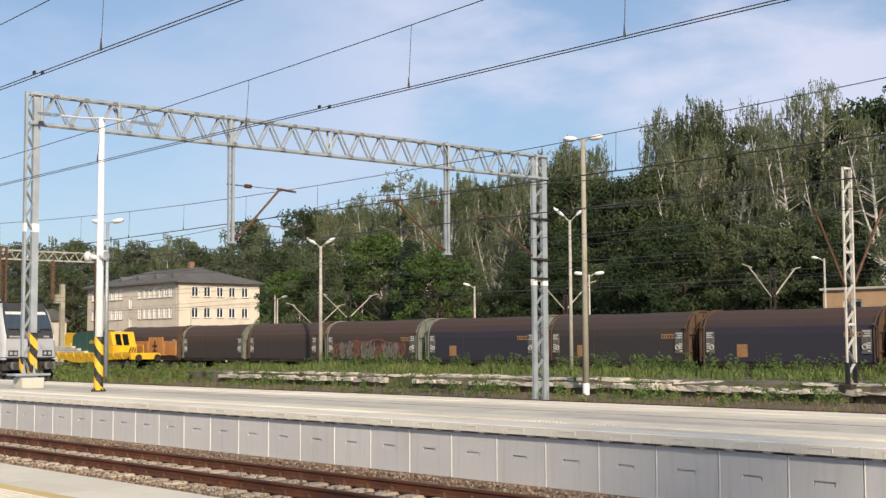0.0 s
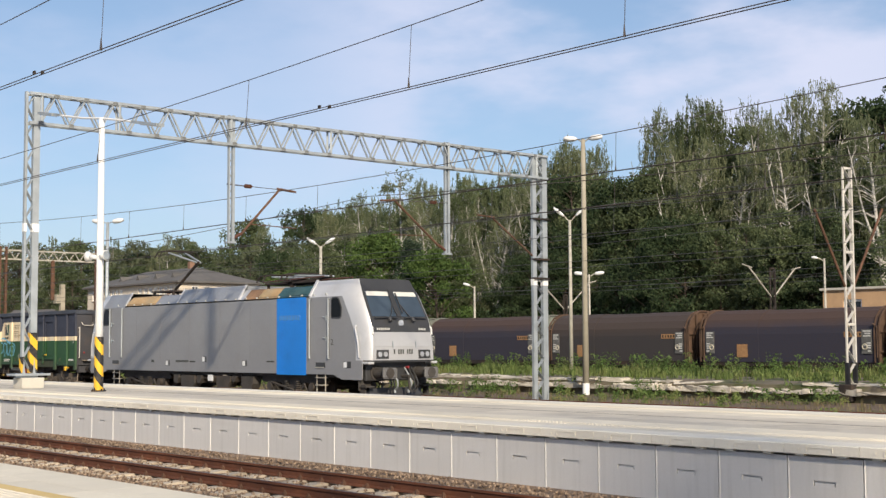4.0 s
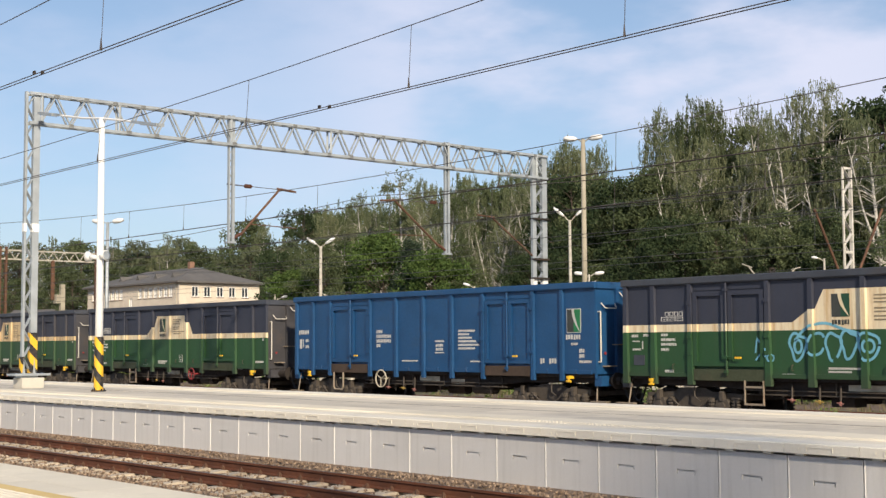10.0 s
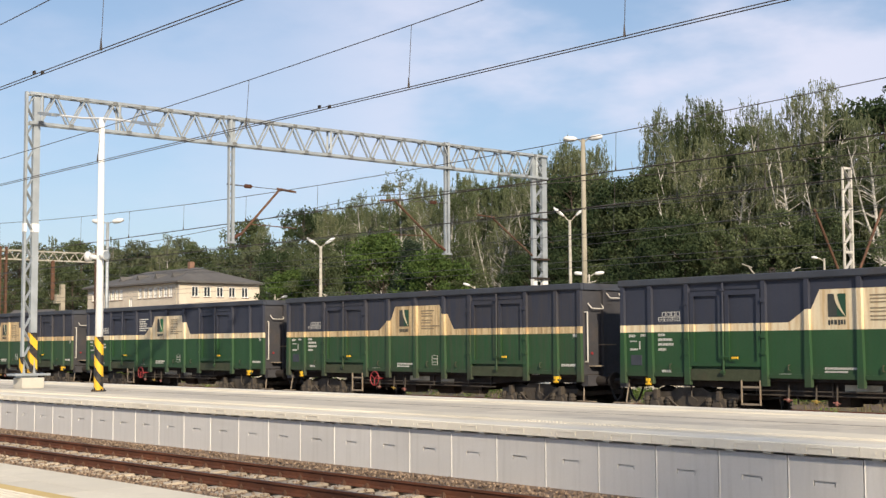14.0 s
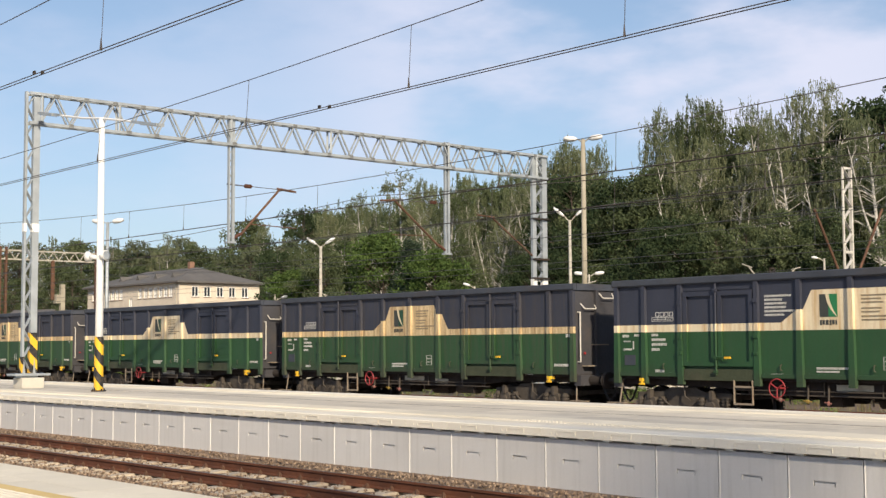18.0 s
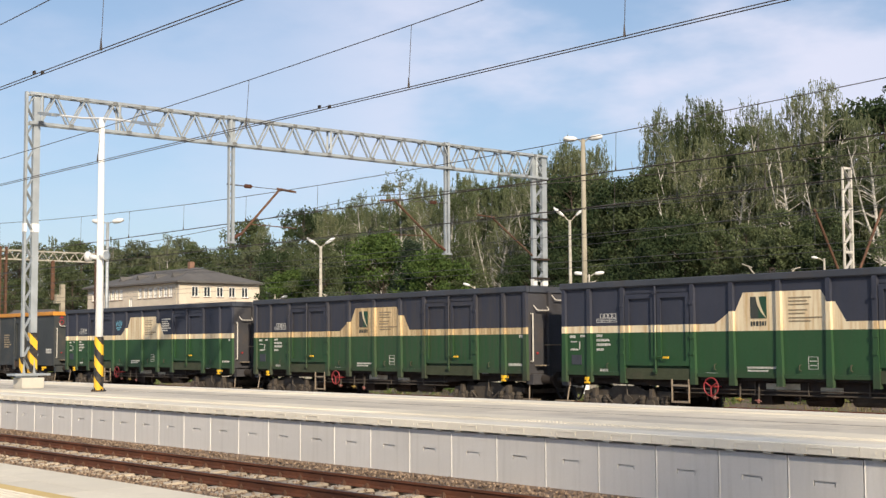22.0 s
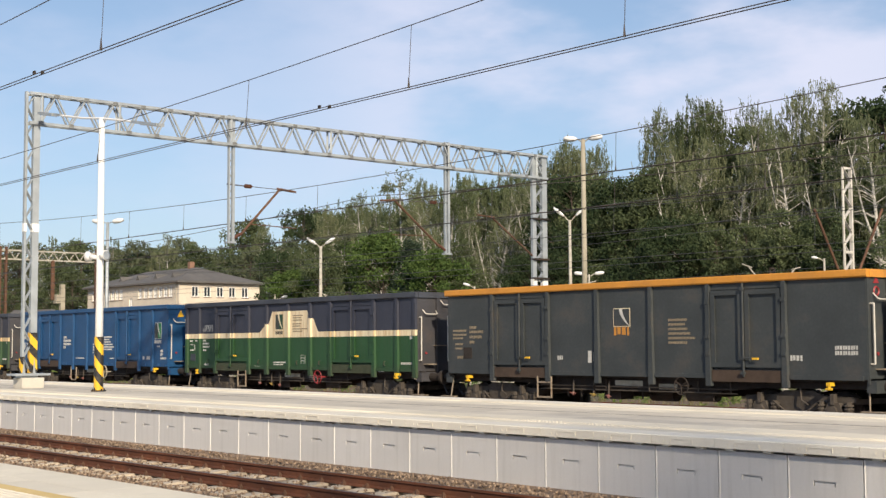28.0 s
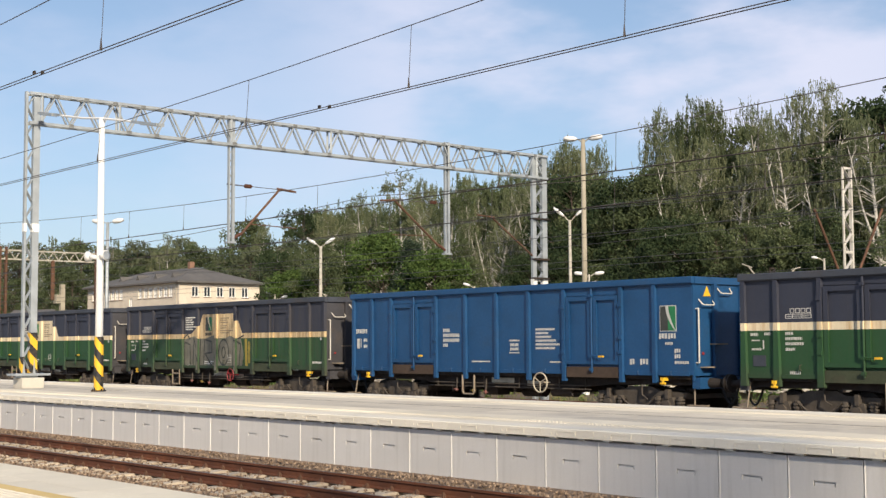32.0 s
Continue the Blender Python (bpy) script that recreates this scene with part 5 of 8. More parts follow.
def blue_wagon(wheel_x, ladder_x):
    w = open_wagon("blue open goods wagon with ribbed steel sides and white lettering", M["wagon_blue"], M["wagon_blue"], M["wagon_blue"],
                   (-7.0, -6.02, -5.02, -2.82, -1.46, -0.1, 1.24, 2.64, 4.73, 5.87), ((-5.02, -3.85, -2.82), (2.64, 3.7, 4.73)), 0.13, 1.12, 3.54,
                   post_taper=False, foot=M["cream_metal"], sillmat=M["sill_brown"], wheel_x=wheel_x, ladder_x=ladder_x)
    y = -SIDE - 0.004
    emblem(w, 6.05, 2.36, 0.5, 0.62, y, M["white_mark"], M["dark_mark"], M["logo_green"], M["white_mark"])
    marks(w, M["white_mark"], [(6.0, 2.16, 0.56, 0.13), (6.2, 2.0, 0.25, 0.07), (6.5, 1.8, 0.2, 0.1), (6.5, 1.66, 0.2, 0.1)], y, "white lettering under the emblem")
    for x in (-6.55, -5.5, -2.1, -0.8, 0.6, 1.9, 5.3, 6.4):
        bm = B()
        hose(bm, [(x, -SIDE - 0.002, 1.34), (x, -SIDE - 0.05, 1.33), (x, -SIDE - 0.05, 1.26), (x + 0.03, -SIDE - 0.03, 1.24)], 0.014, 5)
        part("rope_hook", bm, M["wagon_blue"], w)
    marks(w, M["white_mark"], [(-2.5, 2.42, 0.3, 0.1), (-2.5, 2.27, 0.75, 0.1), (-2.5, 2.12, 0.75, 0.1), (-2.5, 1.97, 0.22, 0.1)], y, "white stencilled lettering")
    marks(w, M["white_mark"], [(1.5, 2.42 - 0.105 * i, l, 0.06) for i, l in enumerate((0.75, 0.5, 0.62, 0.8, 0.95, 0.75))], y, "white lettering block")
    marks(w, M["white_mark"], [(0.42, 2.12, 0.42, 0.05), (0.42, 1.78, 0.42, 0.03), (0.46, 1.86, 0.34, 0.08), (0.46, 1.98, 0.34, 0.08)], y, "white data grid")
    marks(w, M["white_mark"], [(-6.9, 2.42, 0.6, 0.14), (-6.85, 1.95, 0.24, 0.3), (-6.5, 2.15, 0.2, 0.1), (-6.5, 1.95, 0.2, 0.1)], y, "white inspection panel")
    marks(w, M["white_mark"], [(-1.2, 1.52, 0.8, 0.04), (2.05, 1.52, 0.5, 0.04), (5.0, 1.5, 0.18, 0.14), (5.35, 1.5, 0.3, 0.14), (6.5, 1.52, 0.45, 0.07), (-5.8, 1.25, 0.2, 0.06), (0.9, 1.22, 0.25, 0.05)], y, "small white stencils along the sill")
    return w


def grey_wagon():
    w = open_wagon("grimy dark grey open goods wagon with an orange top rail", M["wagon_grey"], M["rim_orange"], M["wagon_grey"],
                   (-5.12, -2.85, -0.99, 0.89, 2.74, 4.97), ((-5.12, -3.96, -2.85), (2.74, 3.81, 4.97)), 0.14, 1.08, 3.5, body=7.15, sillmat=M["sill_brown"], foot=M["dark_iron"])
    y = -SIDE - 0.004
    emblem(w, -0.4, 2.5, 0.55, 0.45, y, M["cream"], M["wagon_grey"], M["wagon_grey"], M["white_mark"])
    marks(w, M["rim_orange"], [(-0.4, 2.27, 0.55, 0.2)], y, "orange lettering under the emblem")
    marks(w, M["cream_mark"], [(1.45, 2.6 - 0.115 * i, l, 0.06) for i, l in enumerate((0.6, 0.55, 0.62, 0.7, 0.85, 0.6))], y, "faded brown lettering block")
    marks(w, M["cream_mark"], [(-6.9, 2.42, 0.6, 0.06), (-6.9, 2.3, 0.6, 0.06), (-6.9, 2.2, 0.45, 0.05), (-6.8, 2.02, 0.35, 0.06), (-6.8, 1.9, 0.3, 0.05), (-6.15, 2.5, 0.3, 0.08), (-6.15, 2.37, 0.6, 0.08), (-6.15, 2.22, 0.55, 0.08), (-6.15, 2.07, 0.2, 0.08), (-6.7, 1.62, 0.25, 0.08)], y, "faded stencilled lettering")
    marks(w, M["white_mark"], [(6.3, 1.75, 0.6, 0.09), (6.3, 1.87, 0.6, 0.09), (5.1, 1.62, 0.35, 0.12), (-2.5, 1.6, 0.2, 0.12), (-1.35, 1.55, 0.2, 0.3)], y, "small white stencils")
    bm = B()
    box(bm, -6.42, -6.05, y - 0.01, y + 0.003, 1.62, 1.95)
    part("label_holder", bm, M["dark_iron"], w)
    bm = B()
    ring(bm, (7.16, -1.0, 3.18), (1, 0, 0), 0.1, 0.025, 14, 4)
    prism(bm, [(-1.12, 3.36), (-0.88, 3.36), (-1.0, 3.52)], 7.155, 7.165, "x")
    part("warning_sign", bm, M["red"], w, "orange-red painted signs")
    return w


def ribbon(bm, pts, width, y, mat=0):
    """A flat painted stroke along 2D points on the side of a wagon."""
    n = len(pts)
    left, right = [], []
    for i, p in enumerate(pts):
        a, b = Vector(pts[max(0, i - 1)]), Vector(pts[min(n - 1, i + 1)])
        d = (b - a).normalized() if (b - a).length > 1e-6 else Vector((1, 0))
        nrm = Vector((-d.y, d.x)) * width / 2
        left.append(bm.verts.new((p[0] + nrm.x, y, p[1] + nrm.y)))
        right.append(bm.verts.new((p[0] - nrm.x, y, p[1] - nrm.y)))
    for i in range(n - 1):
        bm.faces.new((left[i], left[i + 1], right[i + 1], right[i])).material_index = mat


def loop(cx, cz, rx, rz, a0=0.0, a1=6.4, wob=0.0, k=3, n=22):
    return [(cx + rx * (1 + wob * math.sin(k * t)) * math.cos(t), cz + rz * (1 + wob * math.sin(k * t + 1)) * math.sin(t)) for t in [a0 + (a1 - a0) * i / n for i in range(n + 1)]]


def spray(parent, strokes, width, mat, y, label, posts=GREEN_POSTS):
    """Painted strokes that lie on the sheet and step over the posts of a wagon side."""
    bm = B()
    for i, s in enumerate(strokes):
        fine = []
        for p, q in zip(s, s[1:]):
            n = max(1, int(math.dist(p, q) / 0.05))
            fine += [(p[0] + (q[0] - p[0]) * k / n, p[1] + (q[1] - p[1]) * k / n) for k in range(n)]
        fine.append(s[-1])
        run, level = [fine[0]], None
        for p, q in zip(fine, fine[1:]):
            near = min([abs((p[0] + q[0]) / 2 - g) for g in posts], default=None)
            yy = y if near is None else -POST - 0.006 if near < 0.06 else (-SIDE - 0.006 if near > 0.09 else -POST + 0.05)
            if level is not None and yy != level:
                ribbon(bm, run, width, level - 0.0015 * (i % 6))
                run = [p]
            level = yy
            run.append(q)
        ribbon(bm, run, width, level - 0.0015 * (i % 6))
    return tagged(part("graffiti", bm, mat, parent, label), kind="stuff")


def make_wagons():
    y = -POST - 0.018
    ws = []
    w = green_wagon("green, cream and dark grey open wagon with light blue graffiti", wheel_x=1.95)
    spray(w, [loop(-1.75, 1.95, 0.22, 0.3, 0, 6.3, 0.2), loop(-1.75, 1.95, 0.1, 0.15, 0, 6.3), loop(-1.25, 2.0, 0.2, 0.28, 0.5, 6.0, 0.15, 2), loop(-0.8, 1.95, 0.2, 0.3, -1.2, 4.6, 0.15), loop(-0.4, 2.0, 0.2, 0.3, 0.2, 6.4, 0.2), loop(0.1, 1.95, 0.26, 0.3, 0, 6.4, 0.1), loop(0.1, 1.95, 0.13, 0.14, 0, 6.3), loop(-1.0, 2.02, 0.9, 0.42, 0.2, 3.0, 0.1, 4)], 0.065, M["tag_blue"], y, "light blue spray-paint loops")
    spray(w, [[(-2.95, 1.8), (-2.9, 2.15), (-2.78, 2.0), (-2.68, 2.18), (-2.62, 1.85)], [(-2.95, 1.62), (-2.8, 1.78), (-2.7, 1.6), (-2.6, 1.75)], loop(-2.5, 1.68, 0.07, 0.08)], 0.045, M["tag_blue"], y + 0.03, "small light blue tag")
    ws.append((w, 6.64))
    ws.append((blue_wagon(-2.1, -4.5), -8.6))
    right = green_wagon("green, cream and dark grey open goods wagon with steel posts", wheel_x=1.95)
    ws.append((right, -24.59))
    plain = green_wagon("green, cream and dark grey open wagon, brake wheel beside steps")
    grim = green_wagon("grimy green, cream and dark grey open goods wagon", True)
    ws.append((grim, -40.22))
    fresh = green_wagon("freshly painted green, cream and dark grey open wagon", side_text=True)
    ws.append((fresh, -55.92))
    ws.append((copy_thing(grim, pose(0, 0, 0)), -71.6))
    ws.append((plain, -87.21))
    ws.append((copy_thing(grim, pose(0, 0, 0)), -102.81))
    w = green_wagon("green, cream and dark grey open wagon with a small blue tag", emblem_on=False, side_text=False)
    spray(w, [[(-2.35, 3.1), (-2.3, 2.9), (-2.2, 3.1), (-2.12, 2.92)], loop(-2.0, 3.02, 0.06, 0.1), [(-1.88, 3.12), (-1.86, 2.9), (-1.78, 3.1)], [(-2.3, 2.82), (-1.85, 2.86)], [(-2.2, 2.74), (-1.95, 2.77)]], 0.045, M["tag_blue"], -SIDE - 0.006, "small light blue tag")
    marks(w, M["white_mark"], [(1.62, 3.1 - 0.09 * i, l, 0.05) for i, l in enumerate((0.72, 0.5, 0.62, 0.6, 0.8, 0.5))], -SIDE - 0.004, "white lettering on the dark field")
    ws.append((w, -118.5))
    ws.append((grey_wagon(), -134.13))
    ws.append((copy_thing(right, pose(0, 0, 0)), -149.85))
    w = blue_wagon(1.8, -1.3)
    bm = B()
    prism(bm, [(-0.95, 3.22), (-0.65, 3.22), (-0.8, 3.48)], BODY_L + 0.004, BODY_L + 0.012, "x")
    part("warning_triangle", bm, M["yellow"], w, "yellow warning triangle")
    ws.append((w, -165.54))
    w = green_wagon("grimy green and cream open wagon with silver graffiti letters", True, wheel_x=1.2, side_text=True)
    bm = B()
    prism(bm, [(-2.5, 1.2), (1.75, 1.2), (1.9, 1.7), (1.7, 2.3), (0.9, 2.42), (0.4, 2.25), (-0.2, 2.45), (-1.0, 2.3), (-1.7, 2.42), (-2.45, 2.3)], -SIDE - 0.004, -SIDE + 0.002, "y")
    for p in (-1.37, 0.0, 1.35):
        box(bm, p - 0.055, p + 0.055, -POST - 0.004, -POST + 0.002, 1.12, 2.34)
    part("graffiti", bm, M["tag_silver"], w, "dull silver spray-paint letters")
    spray(w, [[(-2.4, 1.25), (-2.4, 2.2), (-2.0, 2.1), (-1.95, 1.3), (-2.4, 1.25)], [(-1.75, 1.25), (-1.7, 2.35), (-1.25, 1.3), (-1.2, 2.3)], [(-0.95, 1.25), (-0.9, 2.3), (-0.35, 2.2), (-0.35, 1.8), (-0.85, 1.75), (-0.3, 1.25)], loop(0.5, 1.8, 0.36, 0.48), loop(0.5, 1.8, 0.12, 0.2), [(1.15, 1.25), (1.2, 2.3), (1.7, 2.1), (1.6, 1.3), (1.15, 1.25)], [(-2.5, 2.35), (-2.2, 2.5), (-2.0, 2.3)], [(1.5, 2.3), (1.9, 2.42)]], 0.06, M["dark_mark"], y, "dark graffiti outlines")
    spray(w, [[(-2.72, 1.25), (-2.68, 2.25)], [(2.1, 1.25), (2.05, 2.3)], [(2.3, 1.4), (2.28, 2.2)]], 0.16, M["tag_yellow"], y, "ochre spray-paint edges")
    ws.append((w, -181.25))
    ws.append((copy_thing(fresh, pose(0, 0, 0)), -196.95))
    ws.append((copy_thing(grim, pose(0, 0, 0)), -212.65))
    return ws


# ---- the locomotive ----
M["loco_grey"] = paint("locomotive_grey", (0.30, 0.302, 0.308), 0.42, 0.25, 0.06, 0.7, 16, 0.03, stain=(0.25, 0.24, 0.23), stain_amount=0.35)
M["loco_silver"] = paint("locomotive_silver", (0.57, 0.58, 0.595), 0.34, 0.2, 0.07, 0.8, 16, 0.02, stain=(0.36, 0.35, 0.33), stain_amount=0.4)
M["loco_nose"] = paint("locomotive_nose_grey", (0.46, 0.465, 0.475), 0.36, 0.2, 0.08, 0.8, 16, 0.02, stain=(0.36, 0.35, 0.34), stain_amount=0.4)
M["seam_grey"] = paint("panel_seam_grey", (0.22, 0.215, 0.21), 0.6, 0.1, 0.1, 2, 20, 0.0)
M["loco_roof"] = paint("locomotive_roof_grey", (0.31, 0.33, 0.36), 0.45, 0.25, 0.12, 0.8, 14, 0.05, stain=(0.2, 0.19, 0.18), stain_amount=0.5)
M["loco_blue"] = paint("locomotive_blue", (0.006, 0.21, 0.72), 0.38, 0, 0.08, 1.0, 16, 0.02, stain=(0.01, 0.11, 0.42), stain_amount=0.4)
M["pale_blue"] = paint("faded_blue_lettering", (0.07, 0.24, 0.55), 0.5, 0, 0.1, 3, 20, 0.0)
M["loco_black"] = paint("locomotive_black", (0.045, 0.046, 0.048), 0.4, 0, 0.2, 1.0, 16, 0.02)
M["roof_rust"] = paint("rust_stained_roof", (0.4, 0.29, 0.17), 0.7, 0.05, 0.3, 1.5, 14, 0.1, stain=(0.3, 0.27, 0.2), stain_amount=0.8)
M["roof_brown"] = paint("brown_roof_panel", (0.3, 0.18, 0.1), 0.7, 0.05, 0.3, 1.5, 14, 0.1)
M["loco_under"] = paint("bogie_grime", (0.06, 0.055, 0.05), 0.85, 0.1, 0.35, 2.0, 20, 0.3, stain=(0.1, 0.07, 0.05), stain_amount=0.6)
M["roof_teal"] = paint("teal_roof_grille", (0.035, 0.1, 0.13), 0.6, 0.05, 0.3, 2.0, 14, 0.1, stain=(0.1, 0.13, 0.13), stain_amount=0.6)
M["buffer_grey"] = paint("worn_buffer_steel", (0.17, 0.17, 0.17), 0.55, 0.3, 0.25, 3, 20, 0.1)
M["side_glass"] = glass("unlit_cab_glass", (0.006, 0.007, 0.008), 0.05)
M["side_glass"].node_tree.nodes["Principled BSDF"].inputs["Specular IOR Level"].default_value = 0.12
M["screen"] = glass("windscreen_glass", (0.035, 0.05, 0.07), 0.04)
M["lens"] = paint("headlamp_lens", (0.72, 0.74, 0.76), 0.15, 0.55, 0.3, 14, 40, 0.02)
M["blind"] = paint("pale_sun_blind", (0.62, 0.62, 0.58), 0.8, 0, 0.06, 3, 20, 0.02)
# cab outline, level by level: height, nose, half width of the front, depth of the rounded corner
LV = [(1.54, 9.88, 1.28, 0.66), (2.0, 9.87, 1.25, 0.65), (2.46, 9.8, 1.22, 0.69), (2.66, 9.76, 1.22, 0.71), (2.97, 9.64, 1.22, 0.75), (3.68, 9.22, 1.17, 0.78), (3.88, 9.1, 1.14, 0.7), (4.25, 8.86, 1.06, 0.5)]
HW = [1.47, 1.47, 1.47, 1.47, 1.47, 1.45, 1.33, 1.1]
REAR = 0.5    # the rear cab stands this much further from the middle than the front one


def cab_quad(i, e, j=None):
    """Corners of the cab's front between levels i and j at end e."""
    out = []
    for k in (i, i + 1 if j is None else j):
        z, xf, wf, ch = LV[k]
        out.append(((e * xf, -wf, z), (e * xf, wf, z)))
    (a, b), (c, d) = out
    return [Vector(p) for p in (a, b, d, c)]


def plate(bm, q, off=0.0, mat=0):
    n = (q[1] - q[0]).cross(q[3] - q[0]).normalized()
    vs = [bm.verts.new(p + n * off) for p in q]
    bm.faces.new(vs).material_index = mat


def on_quad(q, u0, u1, v0, v1):
    def at(u, v):
        return q[0].lerp(q[1], u).lerp(q[3].lerp(q[2], u), v)
    return [at(u0, v0), at(u1, v0), at(u1, v1), at(u0, v1)]


def slab(bm, q, out, thick, mat=0):
    """A thin block on a quad, pushed out along the direction out."""
    n = (q[1] - q[0]).cross(q[3] - q[0]).normalized()
    if n.dot(Vector(out)) < 0:
        n = -n
    lo = [bm.verts.new(p - n * thick * 0.5) for p in q]
    hi = [bm.verts.new(p + n * thick) for p in q]
    fs = [bm.faces.new(lo), bm.faces.new(hi)]
    for i in range(4):
        j = (i + 1) % 4
        fs.append(bm.faces.new((lo[i], lo[j], hi[j], hi[i])))
    for f in fs:
        f.material_index = mat
    bmesh.ops.recalc_face_normals(bm, faces=fs)


def letters(text, size, mat):
    """Flat mesh of a short text, standing in its own xy plane."""
    cu = bpy.data.curves.new("lettering", "FONT")
    cu.body, cu.size, cu.extrude = text, size, 0.003
    ob = bpy.data.objects.new("lettering_source", cu)
    me = bpy.data.meshes.new_from_object(ob)
    bpy.data.objects.remove(ob)
    me.materials.clear()
    me.materials.append(mat)
    return me


def locomotive():
    lo = tagged(empty("electric_locomotive"), "grey electric locomotive with a blue side panel and silver cab", "locomotive")
    # side walls between the two cabs' chamfers, level by level
    for s in (-1, 1):
        bm = B()
        rows = []
        for k in range(6):
            z, xf, wf, ch = LV[k]
            rows.append([bm.verts.new((x, s * HW[k], z)) for x in (-(xf - ch) - REAR, (xf - ch))])
        for a, b in zip(rows, rows[1:]):
            bm.faces.new((a[0], a[1], b[1], b[0]))
        bmesh.ops.recalc_face_normals(bm, faces=bm.faces[:])
        bmesh.ops.solidify(bm, geom=bm.faces[:], thickness=0.03)
        part("side_wall", bm, M["loco_grey"], lo)
        # skirt below, deeper under the cabs
        bm = B()
        prism(bm, [(-9.56 - REAR, 0.9), (-8.44 - REAR, 0.9), (-7.95 - REAR, 1.06), (7.95, 1.06), (8.44, 0.9), (9.52, 0.9), (9.56, 0.94), (9.56, 1.54), (-9.56 - REAR, 1.54)], *sorted((s * 1.438, s * 1.47)), "y")
        part("skirt", bm, M["loco_grey"], lo)
        for x in (-5.9, -3.9, -1.6, 0.7, 2.8):
            bm = B()
            box(bm, x - 0.006, x + 0.006, *sorted((s * 1.469, s * 1.4725)), 1.56, 3.66)
            part("panel_seam", bm, M["seam_grey"], lo)
        bm = B()
        lo_y, hi_y = sorted((s * 1.472, s * 1.477))
        box(bm, 4.56, 6.38, lo_y, hi_y, 1.02, 3.7)
        part("blue_panel", bm, M["loco_blue"], lo, "bright blue panel")
        # roof shoulder pieces
        segs = [(-6.85, -5.7, "roof_rust"), (-5.7, -4.4, "roof_rust"), (-4.4, -3.5, "loco_roof"), (-3.5, -2.6, "loco_roof"), (-2.6, -1.5, "loco_roof"), (-1.5, -0.4, "loco_roof"), (-0.4, 0.8, "loco_roof"), (0.8, 1.9, "loco_roof"), (1.9, 2.3, "loco_silver"), (2.3, 2.75, "roof_brown"), (2.75, 3.25, "roof_brown"), (3.25, 4.5, "roof_rust"), (4.5, 6.5, "roof_teal")]
        for a, b, mat in segs:
            raised = -2.6 <= a < 1.9
            top = 4.28 if raised else 4.1
            bm = B()
            prism(bm, [(s * 1.44, 3.73), (s * 1.1, top), (s * 1.0, top), (s * 1.3, 3.73)], a + 0.008, b - 0.008, "x")
            panel = part("roof_panel", bm, M[mat], lo, {"roof_rust": "rust-stained grille panel", "roof_brown": "brown rusty panel"}.get(mat, ""))
            if mat in ("roof_rust", "roof_teal"):
                n = int((b - a) / 0.11)
                bm = B()
                for i in range(n):
                    x = a + 0.06 + (b - a - 0.12) * i / max(1, n - 1)
                    bar(bm, (x, s * 1.425, 3.79), (x, s * 1.14, 4.075), 0.025, 0.035, (0, s, 1))
                part("grille_bars", bm, M[mat], panel)
        bm = B()
        for i in range(22):
            x = -7.6 + 0.72 * i
            box(bm, x - 0.03, x + 0.03, *sorted((s * 1.43, s * 1.47)), 3.74, 3.79)
        part("roof_clasps", bm, M["white_mark"], lo)
        for x in (-6.98, -2.62, 1.92, 6.52):
            bm = B()
            prism(bm, [(s * 1.46, 3.73), (s * 1.1, 4.3), (s * 1.05, 4.3), (s * 1.4, 3.73)], x - 0.05, x + 0.05, "x")
            part("roof_strip", bm, M["loco_silver"], lo)
        # cab doors with rails, side windows, vents, jacking points
        for e in (-1, 1):
            before = set(lo.children)
            bm = B()
            a, b = sorted((e * 6.68, e * 7.64))
            box(bm, a, b, *sorted((s * 1.468, s * 1.475)), 1.55, 3.66)
            part("cab_door", bm, M["loco_grey"], lo)
            bm = B()
            for x in (6.62, 7.72):
                tube(bm, (e * x, s * 1.52, 1.6), (e * x, s * 1.52, 3.62), 0.028, 8)
                for z in (1.6, 3.62):
                    tube(bm, (e * x, s * 1.46, z), (e * x, s * 1.52, z), 0.022, 6)
            part("handrail", bm, M["galv"], lo, "bright door handrail")
            bm = B()
            for z in (2.3, 3.0):
                tube(bm, (e * 7.4, s * 1.5, z), (e * 7.6, s * 1.5, z - 0.03), 0.022, 6)
                tube(bm, (e * 7.58, s * 1.5, z - 0.12), (e * 7.58, s * 1.5, z + 0.06), 0.018, 6)
            part("door_handle", bm, M["galv"], lo)
            bm = B()
            pts = [(7.88, 2.93), (8.34, 2.93), (8.42, 3.0), (8.43, 3.3), (8.28, 3.6), (8.18, 3.66), (7.92, 3.66), (7.85, 3.59), (7.83, 3.01)]
            prism(bm, [(e * p[0], p[1]) for p in pts], *sorted((s * 1.462, s * 1.482)), "y")
            part("window_frame", bm, M["loco_black"], lo)
            bm = B()
            prism(bm, [(e * (8.12 + (p[0] - 8.12) * 0.87), 3.32 + (p[1] - 3.32) * 0.87) for p in pts], *sorted((s * 1.47, s * 1.487)), "y")
            part("side_window", bm, M["side_glass"], lo)
            bm = B()
            box(bm, *sorted((e * 6.95, e * 7.5)), *sorted((s * 1.40, s * 1.479)), 1.28, 1.46)
            part("step_recess", bm, M["loco_black"], lo)
            bm = B()
            for z in (0.42, 0.68, 0.93, 1.28):
                box(bm, *sorted((e * 6.95, e * 7.45)), *sorted((s * 1.3, s * 1.5)), z, z + 0.03)
            for x in (6.95, 7.45):
                tube(bm, (e * x, s * 1.42, 0.42), (e * x, s * 1.42, 1.3), 0.02, 6)
            part("steps", bm, M["galv_old"], lo)
            bm = B()
            box(bm, *sorted((e * 8.55, e * 8.95)), *sorted((s * 1.47, s * 1.476)), 1.28, 1.5)
            part("jacking_point", bm, M["loco_black"], lo)
            bm = B()
